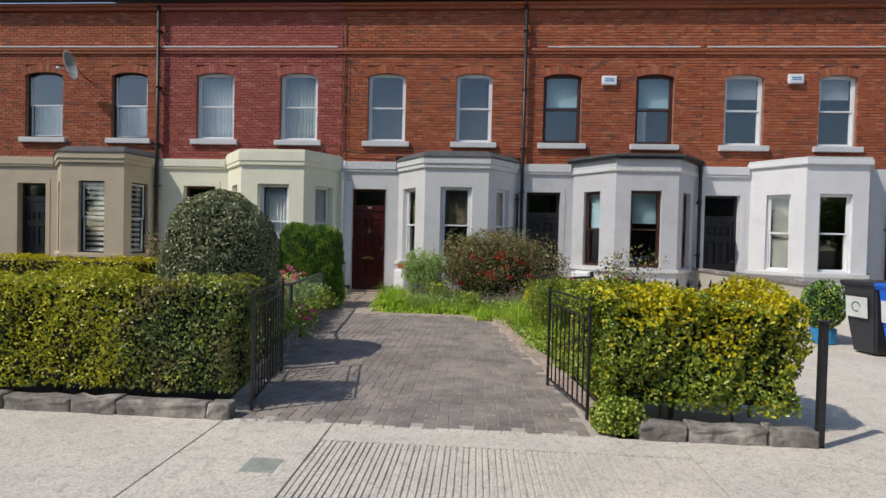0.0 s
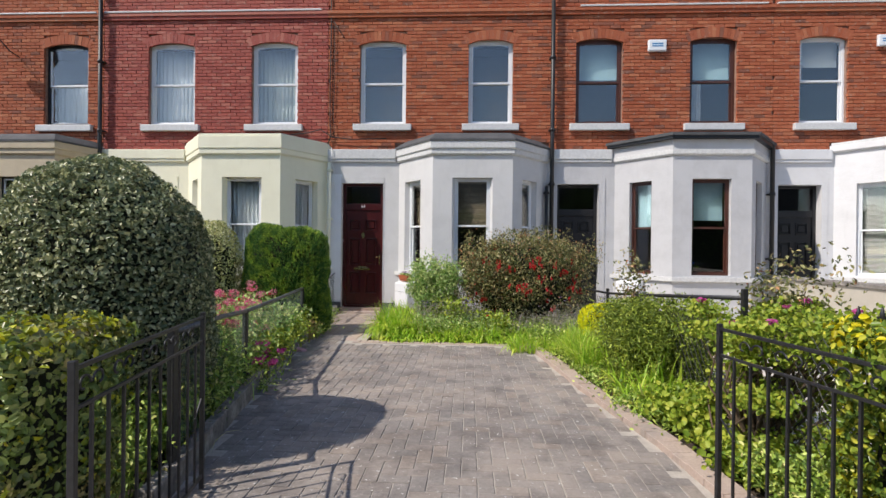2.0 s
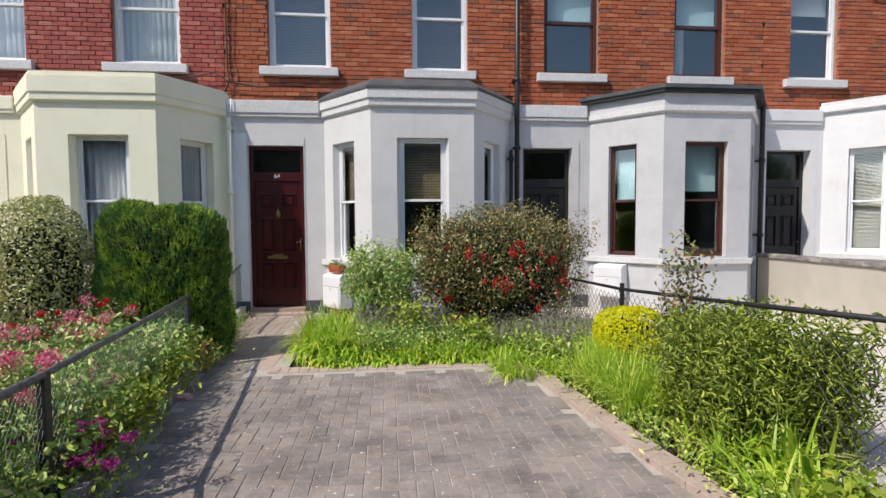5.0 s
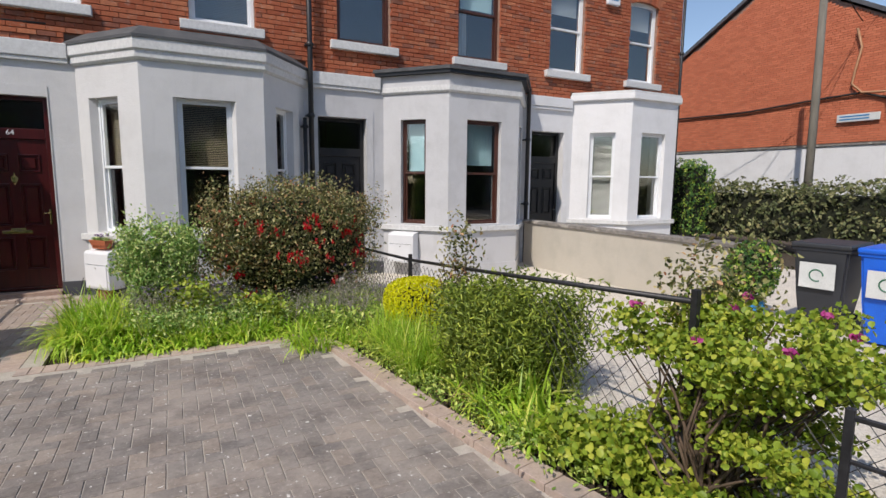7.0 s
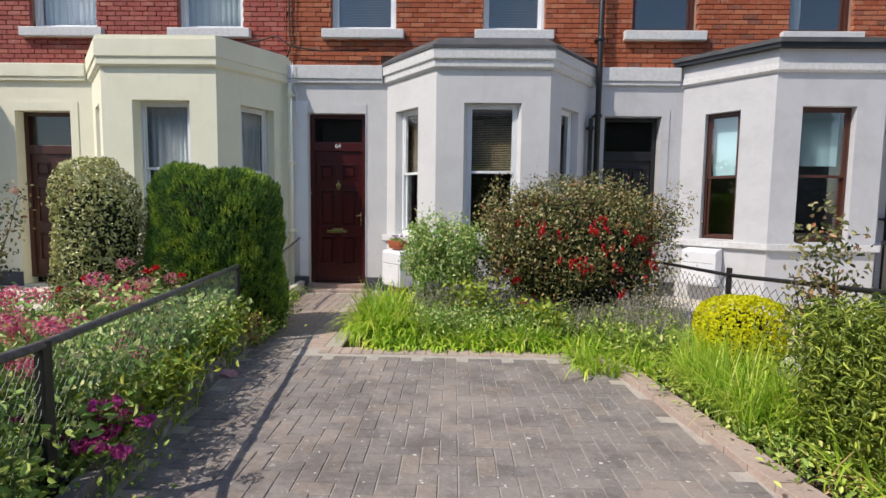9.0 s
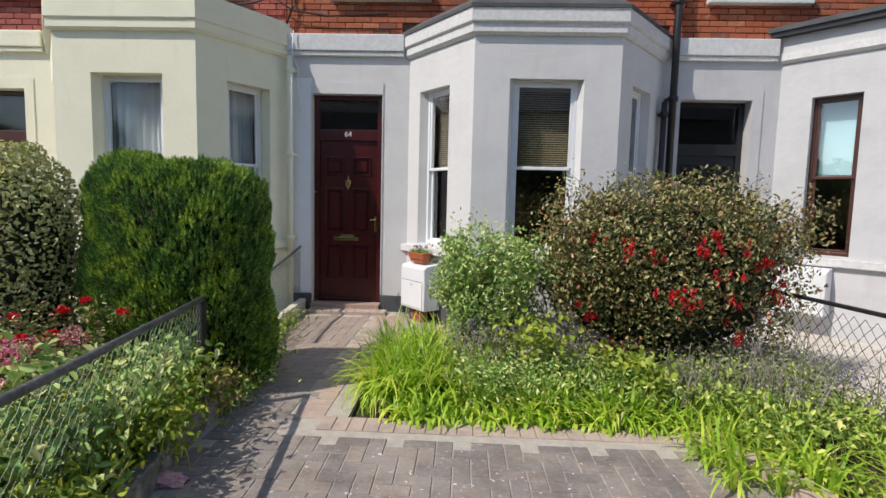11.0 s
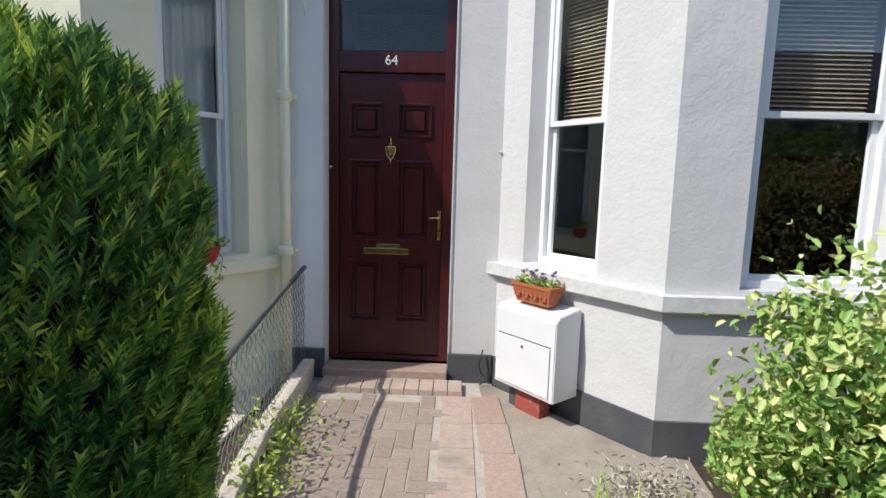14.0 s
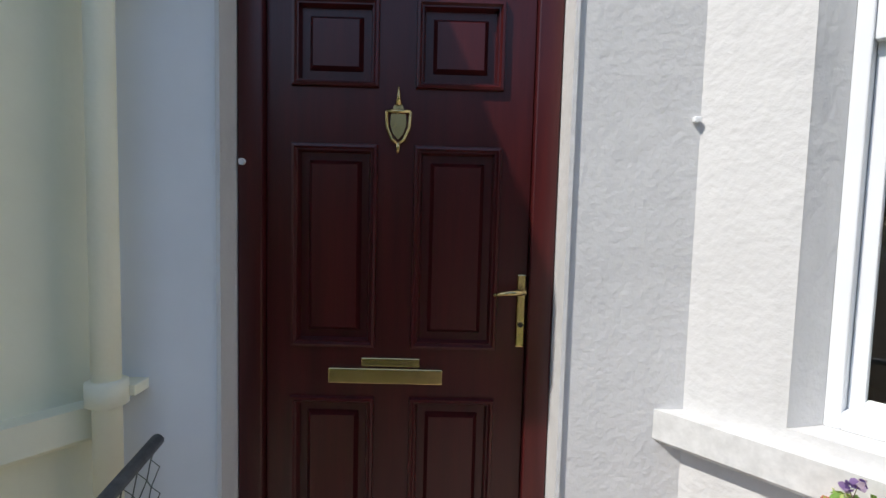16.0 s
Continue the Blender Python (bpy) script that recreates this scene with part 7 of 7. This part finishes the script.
part("wall_cable", tube(bmesh.new(), [(21.9, 6.0, 4.45), (21.9, 3, 4.4), (21.9, 0.5, 4.55), (21.9, -0.7, 4.6), (21.9, -1.6, 4.3)], 0.035, 6), M["cable"], gb, smooth=True, matrix=inv)
part("loose_cable", tube(bmesh.new(), [(21.85, -0.45, 6.6), (21.85, -0.62, 6.0), (21.85, -0.50, 5.3), (21.85, -0.45, 4.9), (21.85, -0.75, 4.6), (21.85, -1.4, 4.55), (21.85, -1.55, 3.8)], 0.035, 6), M["orange_cable"], gb, smooth=True, matrix=inv)
sg = part("street_sign", box(bmesh.new(), 21.86, 21.90, -1.30, -0.12, 3.72, 3.96, 0.01), M["paper"], gb, "small pale blue and white street name sign", matrix=inv)
for k in range(2):
    part("lettering", box(bmesh.new(), 21.852, 21.859, -1.02, -0.20, 3.87 - k * 0.09, 3.91 - k * 0.09), M["sign_blue"], sg)

up = tagged(holder("utility_pole", (18.0, -1.45, G)), "weathered wooden utility pole carrying overhead wires", "pole")
part("shaft", tube(bmesh.new(), [(0, 0, -0.2), (0.0, 0.03, 4), (0.0, 0.12, 9.5)], [0.11, 0.10, 0.08], 14), M["pole_wood"], up, smooth=True)
for i, (b, a) in enumerate((((-12, 3.2, 8.0), (0, 0.12, 9.2)), ((-4.2, 8, 8.6), (0, 0.12, 8.8)), ((-3.72, 1.5, 7.3), (0, 0.08, 7.7)), ((3.9, 0.9, 6.9), (0, 0.08, 8.0)), ((12, -2.0, 9.0), (0, 0.1, 9.1)))):
    a, b = Vector(a), Vector(b)
    part("overhead_wire", tube(bmesh.new(), [a.lerp(b, t / 8) - Vector((0, 0, 0.5 * (t / 8) * (1 - t / 8) * 1.5)) for t in range(9)], 0.014, 5), M["cable"], up, smooth=True)
hedge("street_hedge", "leafy green hedge along the side street", (16.6, 18.2, -5.2, 3.6, 0.2, 1.62), 9000, 0.10, "street", 0.2, 0.22)
hedge("yard_hedge", "small dark leafy tree at the end of the terrace", (14.6, 15.5, -0.4, 0.6, 0.3, 2.25), 3500, 0.07, "cypress", 0.15, 0.12)


# ---- behind the camera, for what the glass mirrors ----
def street_tree(x, y, s):
    t = tagged(holder("street_tree", (x, y, G)), "broad green street tree across the road", "tree", "street trees")
    bm = bmesh.new()
    tube(bm, [(0, 0, -0.1), (0.05, 0, 1.6), (0, 0.1, 3.2)], [0.22, 0.17, 0.12], 10)
    for k in range(7):
        a = k * 0.9
        tube(bm, [(0, 0.05, 2.2 + 0.15 * k), (math.cos(a) * 0.8, math.sin(a) * 0.8, 3.2 + 0.1 * k), (math.cos(a) * 1.6, math.sin(a) * 1.6, 4.2)], [0.08, 0.05, 0.02], 6)
    part("trunk", bm, M["bark"], t, smooth=True)
    P, N = [], []
    for k in range(9):
        a = k * 2.4
        p, nn = shell_blob(420, (math.cos(a) * 1.2 * (k > 0), math.sin(a) * 1.2 * (k > 0), 2.5 + 0.6 * (k % 4)), (1.2, 1.2, 1.1), 0.2, 0.6)
        P.append(p), N.append(nn)
    leaves("crown", np.concatenate(P), np.concatenate(N), 0.22, "far", t, aspect=0.7)
    t.scale = (s, s, s)
    return t


tr = street_tree(-6, -26, 1.0)
for x, y, s in ((-1.5, -27.5, 0.9), (7.5, -26, 1.0), (12, -27, 1.1), (-12, -27, 1.1), (19, -26, 1.0), (3.4, -28.5, 0.8)):
    c = copy_thing(tr, pose(x, y, G, 0, 0, x * 37))
    c.scale = (s, s, s)
hedge("far_hedge", "tall leafy hedge across the road", (-14, 22, -24.2, -23.0, 0.0, 3.4), 15000, 0.15, "far", 0.2, 0.3)
# Out-of-view terrace added tall and grey so the panes mirror something dark.
ob = tagged(holder("facing_house", (4, -36, G)), "out-of-view grey terrace across the road, added to darken the mirrored view", "house")
part("wall", box(bmesh.new(), -26, 26, -4, 4, -0.1, 8.0), M["kerb"], ob)
bm = bmesh.new()
P = [(-4.3, 8.0), (4.3, 8.0), (0, 11.4)]
lo, hi = [bm.verts.new((-26.2, y, z)) for y, z in P], [bm.verts.new((26.2, y, z)) for y, z in P]
for i in range(3):
    bm.faces.new([lo[i], lo[(i + 1) % 3], hi[(i + 1) % 3], hi[i]])
bm.faces.new(lo[::-1])
bm.faces.new(hi)
part("roof", bm, M["slate"], ob)
for k in range(12):
    for z in (0.9, 4.6):
        part("window", box(bmesh.new(), -24 + k * 4.2, -22.6 + k * 4.2, 4.001, 4.04, z, z + 1.5), M["black_frame"], ob)

for x, y, s in ((-20, -6, 0.8), (-27, -12, 1.0), (-34, -4, 1.0), (-20, -27, 1.1), (-30, -26, 1.2), (-42, -25, 1.2), (-50, -8, 1.3), (28, -24, 1.1), (36, -14, 1.1)):
    c = copy_thing(tr, pose(x, y, G, 0, 0, x * 53))
    c.scale = (s, s, s)
hedge("side_hedge", "tall clipped hedge between two gardens further along", (-14.2, -13.2, -9.0, -1.0, 0.0, 1.7), 7000, 0.07, "privet", 0.15, 0.06)
lt = tagged(holder("terraced_house", (-20, 4, G)), "plain brick terraced houses further along the row", "house", "terrace of houses")
part("wall", box(bmesh.new(), -10, 9.0, -4.0, 4.4, -0.1, 8.1), M["brick_far"], lt)
part("roof", box(bmesh.new(), -10, 9.0, -4.2, 4.4, 8.11, 8.3), M["slate"], lt)


# ---- brickwork, paving and arches, piece by piece ----
brick_me = {}


def lay_bricks():
    for k, H in enumerate(HOUSES):
        root = HW[k][0]
        holes = [(a, b, WIN_Z[0], WIN_Z[1] + 0.16) for a, b in H["win"]]
        low = [(H["bay"][0][0] - 0.1, H["bay"][3][0] + 0.05, 3.5, 3.72)]
        spots = brick_spots(H["x0"], H["x1"], 3.59, 6.57, holes + low + [(H["x0"], H["x0"] + 0.0, 0, 0)])
        spots += brick_spots(H["x0"], H["x1"], 6.78, 7.79, [])
        # nearest bricks of the middle house are single pieces
        if k == 2:
            near = [s for s in spots if s[1] < 4.9]
            near.sort(key=lambda s: s[1])
            near, rest = near[:300], near[300:] + [s for s in spots if s[1] >= 4.9]
            for x, z, w in near:
                key = round(w / 0.02)
                if key not in brick_me:
                    vs, fs = bricks_mesh([(0, 0, key * 0.02)], 0.0)
                    me = bpy.data.meshes.new("brick")
                    me.from_pydata(vs, [], fs)
                    me.materials.append(M[H["brick"]])
                    brick_me[key] = me
                ob = new("brick", brick_me[key])
                ob.parent = root
                ob.matrix_basis = pose(x, random.uniform(-0.003, 0.003), z)
        else:
            rest = spots
        vs, fs = bricks_mesh(rest, 0.0)
        ob = part("brickwork", (vs, fs), M[H["brick"]], root)
        ob["kind"] = "stuff"
        # arches of bricks on end over the windows
        bm = bmesh.new()
        for a, b in H["win"]:
            c, hw = (a + b) / 2, (b - a) / 2
            R = (hw * hw + 0.09 * 0.09) / (2 * 0.09)
            zc = WIN_Z[1] + 0.0 - R
            n = 15
            half = math.asin((hw + 0.05) / R)
            for i in range(n):
                t0, t1 = -half + 2 * half * i / n + 0.0015, -half + 2 * half * (i + 1) / n - 0.0015
                yy = random.uniform(-0.004, 0.003)
                v = []
                for y in (yy, 0.055):
                    for t, r in ((t0, R), (t1, R), (t1, R + 0.215), (t0, R + 0.215)):
                        v.append(bm.verts.new((c + r * math.sin(t), y, zc + r * math.cos(t))))
                for f in ((0, 1, 2, 3), (7, 6, 5, 4), (0, 4, 5, 1), (1, 5, 6, 2), (2, 6, 7, 3), (3, 7, 4, 0)):
                    bm.faces.new([v[j] for j in f])
        ob = part("arch_brickwork", bm, M[H["brick"]], root)
        ob["kind"] = "stuff"


lay_bricks()


def gable_bricks():
    spots = []
    for y, z, w in brick_spots(-2.15, 9.15, 3.08, 8.9, []):
        top = 8.88 - (y - 2.4) * 0.58 if y > 2.4 else 8.88 - (2.4 - y) * 0.597
        if z < top - 0.05:
            spots.append((y, z, w))
    vs, fs = bricks_mesh(spots, 0.0)
    vs = [(22.0 - 0.03 + y, x, z) for x, y, z in vs]
    ob = part("brickwork", (vs, fs), M["brick_far"], gb, matrix=inv_gable)
    ob["kind"] = "stuff"


inv_gable = Matrix.Translation(-gb.matrix_basis.translation)
gable_bricks()


def pave():
    full = block_mesh("paver", 0.205, 0.100)
    full.materials.append(M["paver"])
    edge_block = block_mesh("edge_block", 0.205, 0.100)
    edge_block.materials.append(M["edging"])
    kerb_block = block_mesh("kerb_block", 0.20, 0.17, 0.14)
    kerb_block.materials.append(M["edging"])
    root = tagged(holder("block_paving", (0, 0, 0)), "weathered grey-brown herringbone block paving of the driveway", kind="structure")
    u = 0.106
    spots = []
    # herringbone at right angles: cells (i, j); a block lies along x or along y
    for i in range(-4, 62):
        for j in range(-4, 110):
            k = (i - j) % 4
            cx, cy = -0.6 + i * u, EDGE + 0.03 + j * u
            if k == 0:
                p = (cx + u, cy + u / 2, 0)
            elif k == 3:
                p = (cx + u / 2, cy + u, 90)
            else:
                continue
            x, y, r = p
            hx, hy = (0.1, 0.05) if r == 0 else (0.05, 0.1)
            if all(in_drive(x + sx * hx * 0.7, y + sy * hy * 0.7) for sx in (-1, 1) for sy in (-1, 1)):
                if y > -3.75 and x > 0.90 or y > -0.4:
                    continue
                spots.append(p)
    spots.sort(key=lambda s: abs(s[1] + 4.6) + abs(s[0] - 2.2) * 0.4)
    for x, y, r in spots[:300]:
        ob = new("paver", full)
        ob.parent = root
        ob.matrix_basis = tilt_pose(x, y, G, r)
    rest = spots[300:]
    joined("paver_field", full, [tilt_pose(x, y, G, r) for x, y, r in rest if y < -3.0], M["paver"], root)
    joined("path_field", full, [tilt_pose(x, y, G, r) for x, y, r in rest if y >= -3.0], M["paver_warm"], root)
    # header rows
    rows = []
    x = 1.18
    while x < 3.6:
        rows.append(tilt_pose(x, -3.62 - 0.0 * x, G + 0.004, 90))
        x += 0.105
    y = -3.5
    while y < -0.35:
        rows.append(tilt_pose(0.98 + 0.05, y, G, 0))
        y += 0.105
    x = 0.02
    while x < 1.0:
        rows.append(tilt_pose(x + 0.05, -0.20, G + 0.04, 90))
        x += 0.105
    setts = tagged(holder("sett_row", (0, 0, 0)), "broken row of pale worn setts where the drive meets the pavement", "edging")
    sett = block_mesh("sett", 0.10, 0.05, 0.05)
    sett.materials.append(M["concrete"])
    x = LEFT_EDGE[-1][0] + 0.1
    while x < RIGHT_EDGE[-1][0]:
        if random.random() < 0.72:
            ob = new("sett", sett)
            ob.parent = setts
            ob.matrix_basis = tilt_pose(x, EDGE + 0.0, G + 0.006, 0, 2.0)
        x += 0.108
    for k, m in enumerate(rows):
        ob = new("edge_block", edge_block)
        ob.parent = root
        ob.matrix_basis = m
    slabs = tagged(holder("path_slabs", (0, 0, 0)), "worn pink path edging slabs beside the concrete apron", "paving")
    y = -0.30
    for k, l in enumerate((0.42, 0.36, 0.44, 0.30)):
        bm = box(bmesh.new(), -0.10, 0.10, -l / 2 + 0.006, l / 2 - 0.006, -0.05, 0.008, 0.006)
        part("slab", bm, M["paver_pink"], slabs, matrix=pose(1.24 + 0.02 * k, y - l / 2, G, 1.0 * (k % 2), -1.5, 3 - 2 * k))
        y -= l
    # rounded edging along the bed
    edging = tagged(holder("bed_edging", (0, 0, 0)), "row of pinkish concrete edging blocks around the flower bed", "edging")
    pts = [Vector((x + 0.05, y)) for x, y in RIGHT_EDGE]
    d_all = [(b - a).length for a, b in zip(pts, pts[1:])]
    total, s = sum(d_all), 0.0
    while s < total - 0.1:
        t, i = s, 0
        while t > d_all[i]:
            t -= d_all[i]
            i += 1
        d = (pts[i + 1] - pts[i]).normalized()
        p = pts[i] + d * t
        ob = new("edging_block", kerb_block)
        ob.parent = edging
        ob.matrix_basis = tilt_pose(p.x, p.y, G + 0.048, math.degrees(math.atan2(d.y, d.x)), 2.0)
        s += 0.206


pave()
